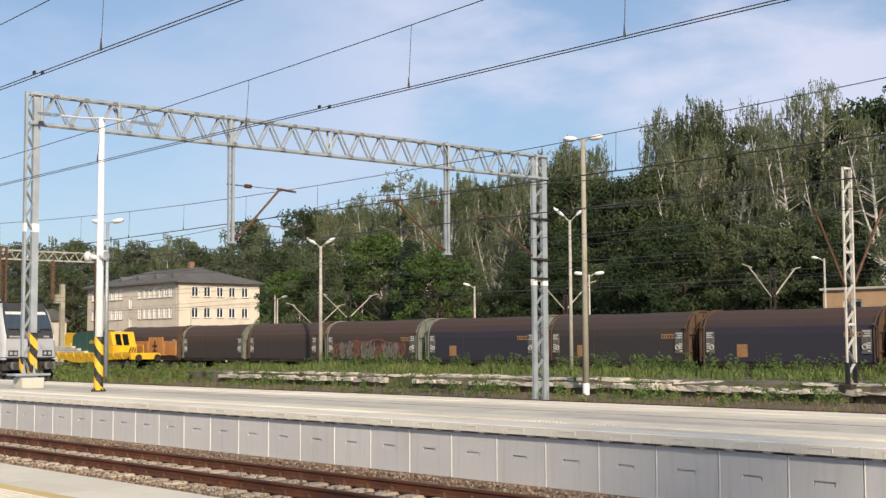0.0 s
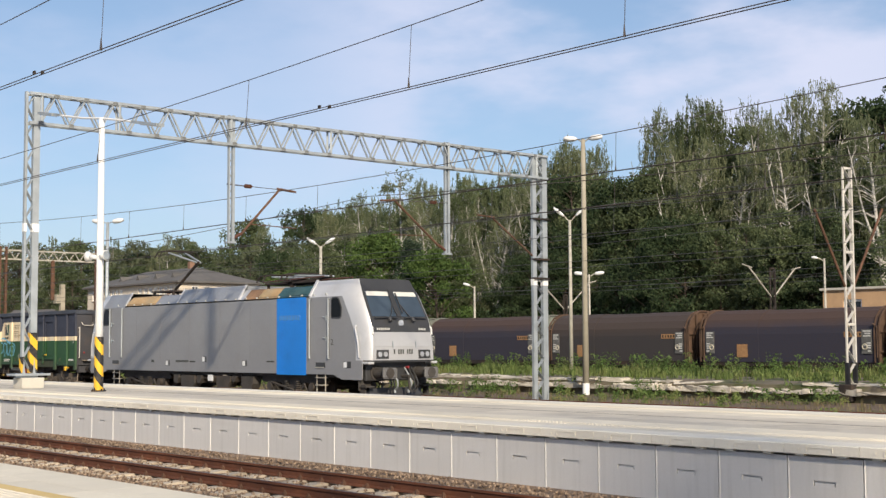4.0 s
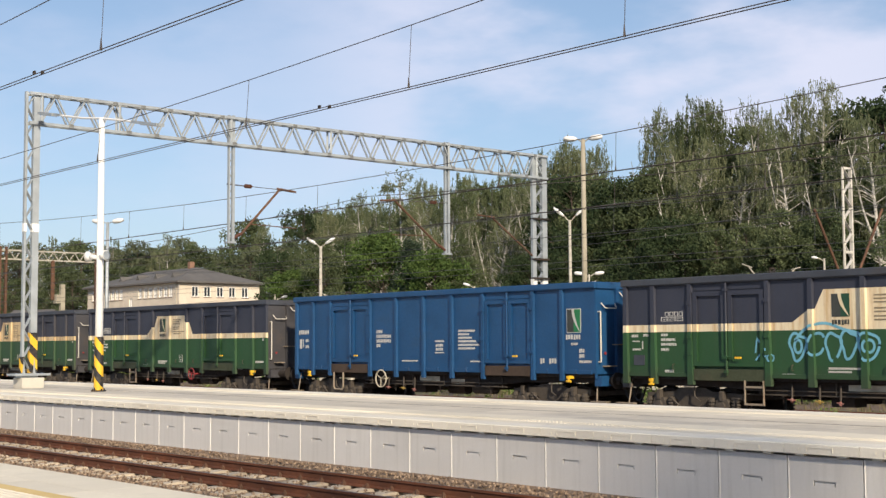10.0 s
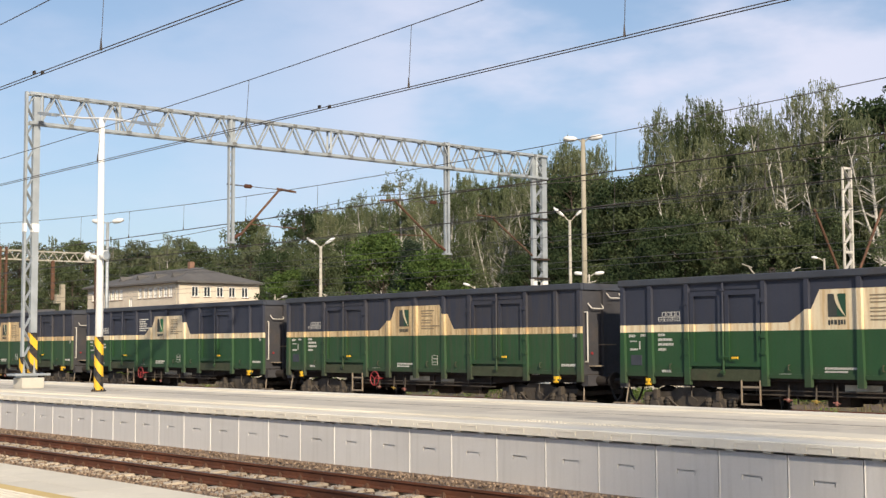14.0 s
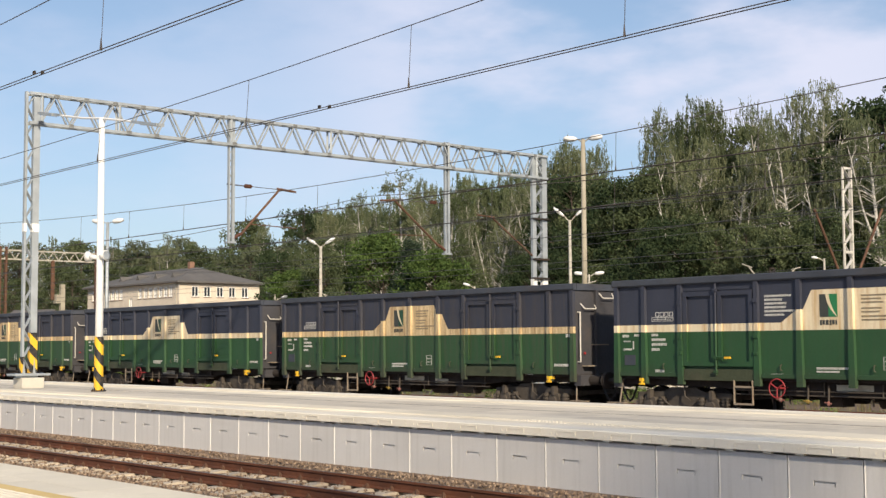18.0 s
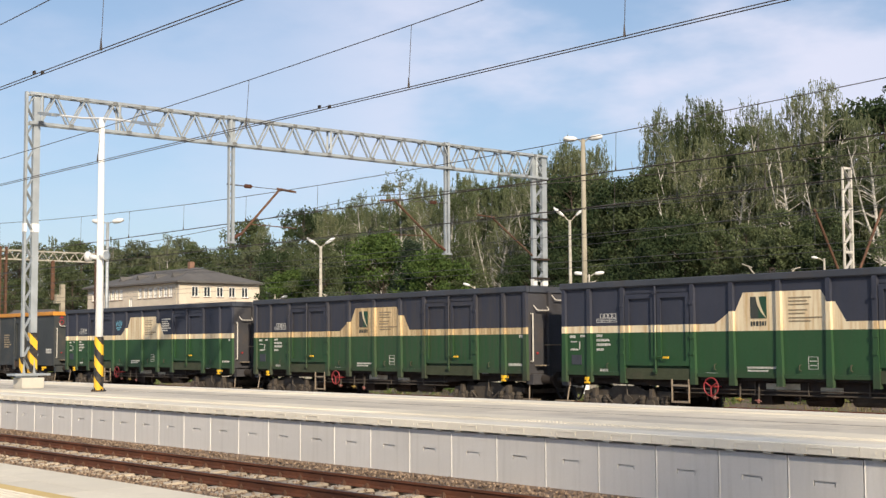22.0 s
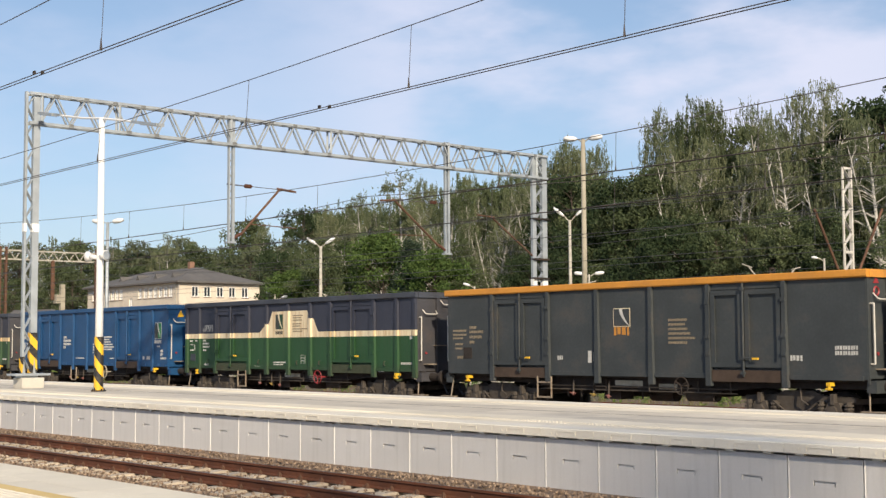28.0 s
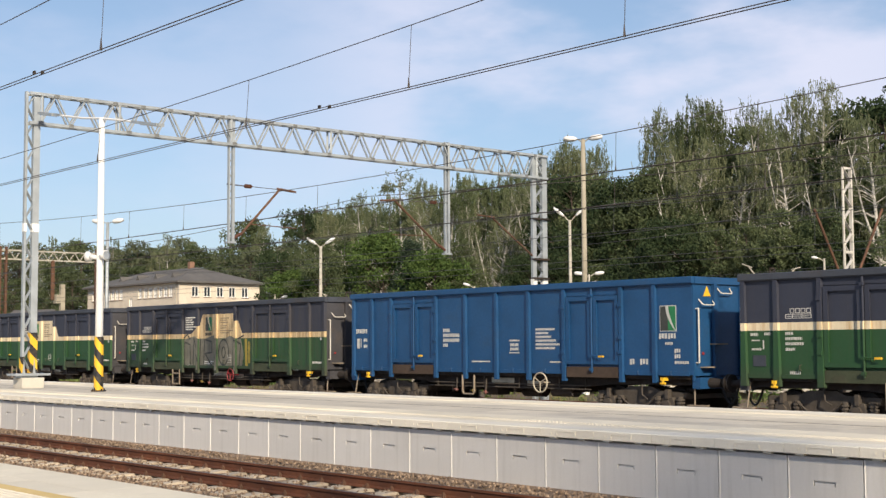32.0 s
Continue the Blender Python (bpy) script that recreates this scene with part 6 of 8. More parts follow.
            box(bm, *sorted((e * 8.55, e * 8.73)), *sorted((s * 1.474, s * 1.48)), 1.3, 1.48)
            part("jacking_mark", bm, M["white_pole"], lo, "white square mark")
            if e < 0:
                for o in set(lo.children) - before:
                    o.location.x -= REAR
        for x, z in ((-3.26, 1.38), (-0.43, 1.54), (2.44, 1.4)):
            bm = B()
            box(bm, x - 0.14, x + 0.16, *sorted((s * 1.47, s * 1.476)), z - 0.11, z + 0.11)
            part("jacking_point", bm, M["loco_black"], lo)
            bm = B()
            box(bm, x - 0.14, x + 0.04, *sorted((s * 1.474, s * 1.48)), z - 0.09, z + 0.09)
            part("jacking_mark", bm, M["white_pole"], lo, "white square mark")
        y = s * 1.474
        marks(lo, M["dark_mark"], [(-2.62, 1.42, 1.0, 0.075), (-1.5, 1.42, 0.4, 0.05), (-4.6, 1.4, 0.24, 0.1), (3.9, 1.45, 0.5, 0.05)], y, "small dark lettering along the sill")
        marks(lo, M["pale_blue"], [(4.72, 2.92, 1.3, 0.17)], s * 1.48, "faded pale lettering on the blue panel")
        if s < 0:
            ob = new("lettering", letters("2", 0.28, M["dark_mark"]))
            ob.parent = lo
            ob.matrix_local = pose(7.82, y, 2.05, 90, 0, 0)
            tagged(ob, label="small black painted numeral")
    # roof deck and cab shells
    bm = B()
    box(bm, -8.5, 8.1, -1.06, 1.06, 3.9, 4.06)
    part("roof_deck", bm, M["loco_roof"], lo)
    for a, b in ((-2.6, 1.9),):
        bm = B()
        box(bm, a, b, -1.02, 1.02, 4.05, 4.275)
        part("roof_hood", bm, M["loco_roof"], lo)
    for e in (-1, 1):
        before = set(lo.children)
        out = (e, 0, 0)
        for s in (-1, 1):
            bm = B()
            grid = []
            for (z, xf, wf, ch), w in zip(LV, HW):
                row = []
                for t in (0, 0.2, 0.4, 0.6, 0.8, 1):
                    x = (1 - t) ** 2 * (xf - ch) + 2 * t * (1 - t) * (xf - 0.1 * ch) + t * t * xf
                    y = (1 - t) ** 2 * w + 2 * t * (1 - t) * (w - 0.02) + t * t * wf
                    row.append(bm.verts.new((e * x, s * y, z)))
                grid.append(row)
            for a, b in zip(grid, grid[1:]):
                for i in range(5):
                    bm.faces.new((a[i], a[i + 1], b[i + 1], b[i]))
            bmesh.ops.recalc_face_normals(bm, faces=bm.faces[:])
            part("cab_corner", bm, M["loco_silver"], lo, "silver cab corner", smooth=True)
            # shoulder of the cab roof above the side wall
            bm = B()
            rows = []
            for k in (5, 6, 7):
                z, xf, wf, ch = LV[k]
                rows.append([bm.verts.new((e * x, s * HW[k], z)) for x in (6.5 if e > 0 else 6.55, xf - ch)])
            for a, b in zip(rows, rows[1:]):
                bm.faces.new((a[0], a[1], b[1], b[0]))
            bmesh.ops.recalc_face_normals(bm, faces=bm.faces[:])
            bmesh.ops.solidify(bm, geom=bm.faces[:], thickness=0.03)
            part("cab_shoulder", bm, M["loco_silver" if e > 0 else "loco_roof"], lo)
        bm = B()
        for i in (0, 1):
            slab(bm, cab_quad(i, e), out, 0.02)
        part("cab_nose", bm, M["loco_nose"], lo)
        bm = B()
        for i in (2, 3, 4, 5, 6):
            slab(bm, cab_quad(i, e), out, 0.018)
        part("windscreen_surround", bm, M["loco_black"], lo, "black windscreen surround")
        ws = cab_quad(4, e, 6)
        for u0, u1 in ((0.035, 0.455), (0.545, 0.965)):
            bm = B()
            slab(bm, on_quad(ws, u0, u1, 0.0, 0.93), out, 0.03)
            part("windscreen", bm, M["screen"], lo)
            bm = B()
            slab(bm, on_quad(ws, u0 + 0.012, u1 - 0.012, 0.76, 0.92), out, 0.034)
            part("sun_blind", bm, M["blind"], lo, "pale drawn sun blind")
            def at(u, v):
                return ws[0].lerp(ws[1], u).lerp(ws[3].lerp(ws[2], u), v) + Vector((e * 0.08, 0, 0.03))
            um, near = (0.3, 0.44) if u0 < 0.3 else (0.7, 0.56)
            bm = B()
            hose(bm, [at(um, -0.14), at((um + near) / 2, 0.12), at(near, 0.5)], 0.018, 6)
            hose(bm, [at(near, 0.12), at(near, 0.86)], 0.024, 6)
            tube(bm, at(um, -0.2), at(um, -0.08), 0.06, 8)
            part("wiper", bm, M["loco_black"], lo)
            bm = B()
            hose(bm, [at(u0 + 0.02, -0.07), at(um, -0.05), at(u1 - 0.02, -0.07)], 0.026, 6)
            part("screen_ledge", bm, M["loco_black"], lo)
        bm = B()
        slab(bm, on_quad(ws, 0.465, 0.535, -0.02, 1.0), out, 0.045)
        part("centre_pillar", bm, M["loco_black"], lo)
        # cab roof
        bm = B()
        z, xf, wf, ch = LV[7]
        vs = [(e * xf, -wf, z), (e * xf, wf, z), (e * (xf - ch), HW[7], z), (e * 6.5, HW[7], z), (e * 6.5, -HW[7], z), (e * (xf - ch), -HW[7], z)]
        f = bm.faces.new([bm.verts.new(v) for v in vs])
        bmesh.ops.solidify(bm, geom=[f], thickness=0.04)
        part("cab_roof", bm, M["loco_silver"], lo)
        nose2 = cab_quad(0, e)
        for u in (0.15, 0.85):
            bm = B()
            slab(bm, on_quad(nose2, u - 0.1, u + 0.1, 0.1, 0.74), out, 0.03)
            hl = part("headlamp", bm, M["loco_black"], lo)
            bm = B()
            for du in (-0.045, 0.045):
                c = nose2[0].lerp(nose2[1], u + du).lerp(nose2[3].lerp(nose2[2], u + du), 0.42)
                tube(bm, c + Vector((e * 0.01, 0, 0)), c + Vector((e * 0.05, 0, 0)), 0.085, 14)
            part("lens", bm, M["lens"], hl, "clear round lenses")
            bm = B()
            c = nose2[0].lerp(nose2[1], u + (0.16 if u < 0.5 else -0.16))
            tube(bm, c + Vector((e * 0.07, 0, 0.42)), c + Vector((e * 0.05, 0, 0.62)), 0.016, 6)
            part("grab_handle", bm, M["galv"], lo)
        bm = B()
        c = Vector((e * 9.7, 0, 2.76))
        tube(bm, c, c + Vector((e * 0.07, 0, 0)), 0.11, 16)
        part("top_headlamp", bm, M["lens"], lo, "round white top headlamp")
        bm = B()
        n = 9
        for i in range(n):
            if i in (1, 5):
                continue
            y = -0.42 + 0.84 * i / n
            box(bm, *sorted((e * 9.84, e * 9.902)), y, y + 0.055, 1.74, 1.9)
        part("lettering", bm, M["dark_mark"], lo, "dark unit lettering")
        bm = B()
        for y0, w in ((-1.05, 0.6), (0.72, 0.36)):
            for i in range(int(w / 0.08)):
                box(bm, *sorted((e * 9.7, e * 9.808)), y0 + 0.08 * i, y0 + 0.08 * i + 0.05, 2.53, 2.6)
        part("lettering", bm, M["white_mark"], lo, "small pale lettering")
        for s in (-1, 1):
            bm = B()
            hose(bm, [(e * 9.4, s * 1.42, 1.6), (e * 9.42, s * 1.5, 1.64), (e * 9.4, s * 1.52, 2.1), (e * 9.24, s * 1.52, 2.62), (e * 9.2, s * 1.45, 2.68)], 0.03, 6)
            part("handrail", bm, M["loco_silver"], lo)
            bm = B()
            hose(bm, [(e * 9.78, s * 1.22, 2.36), (e * 9.85, s * 1.25, 2.4), (e * 9.82, s * 1.25, 2.62), (e * 9.73, s * 1.22, 2.66)], 0.03, 6)
            part("grab_handle", bm, M["white_pole"], lo, "short white grab handle")
            bm = B()
            box(bm, *sorted((e * 9.5, e * 9.9)), *sorted((s * 1.22, s * 1.465)), 1.41, 1.5, bev=0.02)
            part("corner_step", bm, M["loco_silver"], lo)
            bm = B()
            box(bm, *sorted((e * 9.3, e * 9.34)), *sorted((s * 0.95, s * 1.44)), 0.55, 1.45)
            box(bm, *sorted((e * 9.3, e * 9.56)), *sorted((s * 1.3, s * 1.36)), 0.35, 0.75)
            for z in (0.36, 0.66):
                box(bm, *sorted((e * 9.34, e * 9.7)), *sorted((s * 1.05, s * 1.42)), z, z + 0.04)
            part("shunter_step", bm, M["loco_under"], lo)
        # bufferbeam and gear below
        bm = B()
        box(bm, *sorted((e * 9.1, e * 9.55)), -1.3, 1.3, 0.86, 1.5, bev=0.03)
        box(bm, *sorted((e * 9.3, e * 9.86)), -1.2, 1.2, 1.47, 1.53)
        part("bufferbeam", bm, M["loco_black"], lo)
        for y in (-0.875, 0.875):
            bm = B()
            tube(bm, (e * 9.5, y, 1.13), (e * 9.58, y, 1.13), 0.26, 16)
            tube(bm, (e * 9.55, y, 1.13), (e * 10.05, y, 1.13), 0.19, 16, 0.17)
            tube(bm, (e * 10.03, y, 1.13), (e * 10.08, y, 1.13), 0.2, 16)
            tube(bm, (e * 10.05, y, 1.13), (e * 10.25, y, 1.13), 0.13, 12)
            buffer = part("buffer", bm, M["loco_under"], lo, "dark buffer with an oblong head")
            bm = B()
            box(bm, *sorted((e * 10.23, e * 10.29)), y - 0.29, y + 0.29, 0.94, 1.32, bev=0.05)
            part("head", bm, M["buffer_grey"], buffer)
            bm = B()
            tube(bm, (e * 10.289, y, 1.13), (e * 10.294, y, 1.13), 0.17, 20)
            part("grease_patch", bm, M["loco_under"], buffer)
        bm = B()
        tube(bm, (e * 9.8, 0, 1.02), (e * 10.2, 0, 1.0), 0.06, 8)
        tube(bm, (e * 10.15, 0, 1.02), (e * 10.22, 0, 0.55), 0.04, 8)
        part("coupling", bm, M["loco_under"], lo)
        for y in (-0.55, -0.42, -0.28, 0.3, 0.44, 0.58):
            bm = B()
            pts = [(e * (9.55 + 0.32 * math.sin(math.pi * i / 8)), y + 0.1 * i / 8, 1.3 - 0.1 * i - 0.12 * math.sin(math.pi * i / 8)) for i in range(8)]
            hose(bm, pts, 0.028, 6)
            tube(bm, pts[-1], (pts[-1][0], pts[-1][1], pts[-1][2] - 0.1), 0.04, 6)
            part("brake_hose", bm, M["loco_black"] if abs(y) > 0.3 else M["galv"], lo)
        bm = B()
        tube(bm, (e * 9.55, 0.36, 1.3), (e * 9.7, 0.36, 1.3), 0.04, 8)
        part("brake_cock", bm, M["red"], lo, "red brake cock")
        bm = B()
        prism(bm, [(e * 9.1, 0.62), (e * 9.45, 0.62), (e * 9.5, 0.36), (e * 9.35, 0.22), (e * 9.1, 0.35)], -1.1, 1.1, "y")
        part("obstacle_guard", bm, M["loco_black"], lo)
        if e < 0:
            for o in set(lo.children) - before:
                o.location.x -= REAR
    # skirts, tanks and gear between the bogies
    for s in (-1, 1):
        for a, b, z in ((-2.9, -2.5, 0.6), (-2.3, -1.3, 0.42), (-1.1, -0.75, 0.62), (-0.3, 0.2, 0.66), (0.35, 1.3, 0.5), (1.45, 1.75, 0.7), (2.1, 2.9, 0.46)):
            bm = B()
            prism(bm, [(a + 0.08, z), (b - 0.15, z), (b, z + 0.2), (b, 0.92), (a, 0.92), (a, z + 0.1)], *sorted((s * 1.05, s * 1.4)), "y")
            part("equipment_box", bm, M["loco_under"], lo)
        bm = B()
        box(bm, -0.25, 0.12, *sorted((s * 1.4, s * 1.42)), 0.72, 0.95)
        part("data_plate", bm, M["white_pole"], lo, "white plate below the side wall")
        bm = B()
        for x in (-2.4, -1.2, 0.3, 1.4, 2.0):
            tube(bm, (x, s * 1.3, 1.05), (x, s * 1.3, 0.6), 0.025, 6)
        hose(bm, [(-3.2, s * 1.25, 0.95), (-2.4, s * 1.28, 0.8), (0.5, s * 1.28, 0.82), (3.0, s * 1.25, 0.95)], 0.025, 6)
        part("pipe", bm, M["loco_under"], lo)
    bm = B()
    box(bm, -9.7, 9.2, -1.3, 1.3, 0.95, 1.05)
    part("underframe", bm, M["loco_under"], lo)
    for x in (-5.5, 5.2):
        bm = B()
        for s in (-1, 1):
            y = s * 1.12
            prism(bm, [(-2.05, 0.82), (-1.9, 0.74), (-0.8, 0.74), (-0.5, 0.5), (0.5, 0.5), (0.8, 0.74), (1.9, 0.74), (2.05, 0.82), (1.9, 0.95), (-1.9, 0.95)], y - 0.07, y + 0.07, "y")
            hose(bm, [(-1.75 + 0.1 * i, y + 0.2 * s, 0.72 - 0.42 * math.sin(math.pi * i / 9)) for i in range(10)], 0.03, 6)
            hose(bm, [(0.85 + 0.1 * i, y + 0.2 * s, 0.72 - 0.42 * math.sin(math.pi * i / 9)) for i in range(10)], 0.03, 6)
            for dx in (-1.3, 1.3):
                box(bm, dx - 0.2, dx + 0.2, y - 0.1, y + 0.18, 0.42, 0.8, bev=0.03)
                tube(bm, (dx, y, 0.6), (dx, y + 0.24 * s, 0.6), 0.15, 12)
            for dx in (-0.35, 0.35):
                for k in range(6):
                    tube(bm, (dx, y + 0.1 * s, 0.42 + 0.07 * k), (dx, y + 0.1 * s, 0.455 + 0.07 * k), 0.13 if k % 2 else 0.1, 10)
            tube(bm, (-1.2, y + 0.2 * s, 0.75), (0.2, y + 0.22 * s, 0.5), 0.04, 6)
        box(bm, -0.4, 0.4, -1.1, 1.1, 0.5, 0.85)
        bg = part("bogie", bm, M["loco_under"], lo, m=pose(x, 0, 0))
        for dx in (-1.3, 1.3):
            bm = B()
            tube(bm, (0, -1.05, 0), (0, 1.05, 0), 0.1, 8)
            for s in (-0.7535, 0.7535):
                tube(bm, (0, s - 0.07, 0), (0, s + 0.07, 0), 0.61, 28)
                for k in range(6):
                    a = k * math.pi / 3
                    bar(bm, (0.15 * math.cos(a), s + math.copysign(0.075, s), 0.15 * math.sin(a)), (0.48 * math.cos(a), s + math.copysign(0.075, s), 0.48 * math.sin(a)), 0.05, 0.02, (0, 1, 0))
            part("wheelset", bm, M["dark_iron"], bg, "worn steel wheelset", m=pose(dx, 0, 0.61))
    # pantographs: the rear one raised, the front ones folded
    for x, up in ((-5.3, True), (4.9, False), (3.4, False)):
        d = 1 if x < 0 else -1
        bm = B()
        box(bm, x - 0.9, x + 0.9, -0.65, 0.65, 4.28, 4.34)
        for a in (-0.8, 0.8):
            for y in (-0.55, 0.55):
                tube(bm, (x + a, y, 4.05), (x + a, y, 4.3), 0.06, 8)
        pan = part("pantograph", bm, M["dark_iron"], lo, "raised pantograph" if up else "folded pantograph")
        knee, head = ((x + 1.85, 5.45), (x + 0.1, 5.93)) if up else ((x - 0.9 * d, 4.5), (x + 0.8 * d, 4.58))
        bm = B()
        tube(bm, (x - 0.1 if up else x + 0.7 * d, 0, 4.36), (knee[0], 0, knee[1]), 0.06, 8)
        part("lower_arm", bm, M["dark_iron"], pan)
        bm = B()
        for y in (-0.25, 0.25):
            tube(bm, (knee[0], y * 0.4, knee[1]), (head[0], y * 1.6, head[1]), 0.035, 8)
        part("upper_arm", bm, M["galv"], pan)
        bm = B()
        for k in (-0.18, 0.18):
            pts = [(head[0] + k, yy, head[1] + 0.07 - zz) for yy, zz in ((-0.95, 0.28), (-0.8, 0.06), (-0.5, 0), (0.5, 0), (0.8, 0.06), (0.95, 0.28))]
            for a, b in zip(pts, pts[1:]):
                tube(bm, a, b, 0.028, 6)
        part("contact_bow", bm, M["dark_iron"], pan)
    bm = B()
    for x in (-6.8, -4.9, 2.9, 5.9, 6.2):
        for k in range(4):
            tube(bm, (x, 0.5, 4.06 + 0.07 * k), (x, 0.5, 4.1 + 0.07 * k), 0.09 if k % 2 else 0.06, 10)
    tube(bm, (2.6, 0.5, 4.42), (6.4, 0.5, 4.44), 0.03, 6)
    tube(bm, (2.2, -0.5, 4.4), (6.2, -0.6, 4.46), 0.025, 6)
    part("roof_insulators", bm, M["insulator"], lo)
    return lo


# ---- parked wagons on the far siding ----
def hood_material(name, top, low, lowz):
    m, nt, bsdf = shader(name)
    v = coords(nt)
    sep = nt.nodes.new("ShaderNodeSeparateXYZ")
    nt.links.new(v, sep.inputs[0])
    big = noise_node(nt, v, 0.6, 6, 0.6)
    grain = noise_node(nt, v, 10, 6, 0.7)
    f = remap(nt, calc(nt, "ADD", sep.outputs["Z"], calc(nt, "MULTIPLY", big, 0.5)), lowz, lowz + 0.6, 0, 1)
    c = blend(nt, f, low, top)
    c = blend(nt, remap(nt, grain, 0.3, 0.7, 0, 0.6), c, [x * 0.72 for x in top])
    nt.links.new(c, bsdf.inputs["Base Color"])
    bsdf.inputs["Roughness"].default_value = 0.75
    relief(nt, bsdf, calc(nt, "ADD", big, grain), 0.25, 0.05)
    return m


M["hood_navy"] = hood_material("navy_tarpaulin", (0.07, 0.043, 0.034), (0.026, 0.03, 0.055), 3.0)
M["hood_grey"] = hood_material("grey_brown_tarpaulin", (0.062, 0.045, 0.038), (0.042, 0.039, 0.042), 2.6)
M["hood_brown"] = hood_material("brown_tarpaulin", (0.078, 0.05, 0.039), (0.05, 0.042, 0.038), 2.4)
M["hood_end"] = paint("rusty_end_frame", (0.11, 0.066, 0.043), 0.8, 0.1, 0.35, 2, 18, 0.3)
M["hood_end_grey"] = paint("grey_green_end_frame", (0.2, 0.22, 0.19), 0.7, 0.1, 0.3, 2, 18, 0.2, stain=(0.14, 0.08, 0.05), stain_amount=0.6)
M["plate_grey"] = paint("grey_data_sheet", (0.13, 0.13, 0.125), 0.8, 0, 0.3, 3, 18, 0.1, stain=(0.24, 0.22, 0.2), stain_amount=0.6, stain_scale=3)
M["orange"] = paint("orange_panel", (0.55, 0.24, 0.075), 0.7, 0, 0.2, 1.5, 18, 0.1, stain=(0.3, 0.15, 0.07), stain_amount=0.6)
M["ochre_mark"] = paint("ochre_label", (0.36, 0.2, 0.09), 0.7, 0, 0.25, 6, 30, 0.0)
M["graf_red"] = paint("faded_red_spray", (0.2, 0.085, 0.06), 0.7, 0, 0.3, 3, 20, 0.0)
M["graf_grey"] = paint("faded_grey_spray", (0.19, 0.17, 0.15), 0.7, 0, 0.3, 3, 20, 0.0)

HOOD = [(-1.4, 1.05), (-1.42, 2.55), (-1.38, 2.95), (-1.2, 3.35), (-0.85, 3.68), (-0.4, 3.86), (0, 3.9), (0.4, 3.86), (0.85, 3.68), (1.2, 3.35), (1.38, 2.95), (1.42, 2.55), (1.4, 1.05)]


def covered_wagon(x, hood, end, label, marks_at=(), extra=None):
    w = tagged(empty("covered_coil_wagon", pose(x, TRACK_Y["coil"], 0)), label, "goods wagon", group="covered wagons on the siding")
    # telescopic hood in three overlapping lengths
    for a, b, k in ((-5.45, -1.7, 1.0), (-1.8, 1.8, 0.985), (1.7, 5.45, 1.0)):
        bm = B()
        prism(bm, [(y * k, 1.05 + (z - 1.05) * (1 if k == 1 else 0.99)) for y, z in HOOD], a, b, "x")
        part("hood", bm, hood, w, smooth=False)
    for e in (-1, 1):
        bm = B()
        for q in (5.35, 5.6):
            pts = [(e * q, y * 1.02, 1.0 + (z - 1.0) * 1.01) for y, z in HOOD]
            for p, r in zip(pts, pts[1:]):
                bar(bm, p, r, 0.07, 0.07, (1, 0, 0))
        for y in (-0.7, 0.0, 0.7):
            bar(bm, (e * 5.6, y, 1.0), (e * 5.6, y, 3.75), 0.09, 0.09, (1, 0, 0))
        for z in (1.6, 2.6):
            bar(bm, (e * 5.6, -1.35, z), (e * 5.6, 1.35, z), 0.08, 0.08)
        part("end_frame", bm, end, w)
        bm = B()
        prism(bm, [(y * 0.97, z - 0.04) for y, z in HOOD], *sorted((e * 5.46, e * 5.52)), "x")
        part("end_wall", bm, end, w)
        for y in (-0.875, 0.875):
            bm = B()
            tube(bm, (e * 5.55, y, 1.04), (e * 5.9, y, 1.04), 0.11, 10)
            tube(bm, (e * 5.9, y, 1.04), (e * 5.96, y, 1.04), 0.23, 16)
            part("buffer", bm, M["dark_iron"], w)
        bm = B()
        box(bm, *sorted((e * 4.62, e * 5.2)), -1.46, -1.44, 1.5, 2.72)
        plate_ob = part("data_plate", bm, M["plate_grey"], w, "grey data plate with pale stencilling")
        bm = B()
        for z, k in ((2.6, 0.9), (2.48, 0.7), (2.36, 0.9), (2.0, 0.5), (1.88, 0.8), (1.76, 0.6), (1.6, 0.4)):
            box(bm, *sorted((e * (5.16 - 0.5 * k), e * 5.14)), -1.466, -1.458, z, z + 0.07)
        part("stencil", bm, M["white_mark"], plate_ob, "pale stencilled bars")
        bm = B()
        ring(bm, (e * 4.8, -1.47, 1.85), (0, 1, 0), 0.13, 0.035, 14, 5)
        part("round_mark", bm, M["cream_metal"], plate_ob)
        bm = B()
        tube(bm, (e * 5.3, -1.5, 3.0), (e * 5.45, -1.52, 2.9), 0.05, 6)
        tube(bm, (e * 5.5, -1.46, 1.3), (e * 5.5, -1.46, 2.9), 0.03, 6)
        part("hood_latch", bm, M["hood_end"], w)
    bm = B()
    box(bm, -5.5, 5.5, -1.35, 1.35, 0.82, 1.06)
    part("underframe", bm, M["dark_iron"], w)
    for bx in (-3.6, 3.6):
        bogie_parts(w, bx, "b")
    for mx, mz, mw, mh, mat in marks_at:
        bm = B()
        box(bm, mx, mx + mw, -1.445, -1.425, mz, mz + mh)
        if mh < 0.35:
            n = int(mw / 0.2)
            for i in range(n):
                box(bm, mx + 0.08 + 0.2 * i, mx + 0.08 + 0.2 * i + 0.1, -1.45, -1.44, mz + 0.06, mz + mh - 0.06, mat=1)
        part("label_plate", bm, [mat, M["dark_iron"]], w, "ochre painted label")
    if extra:
        extra(w)
    return w


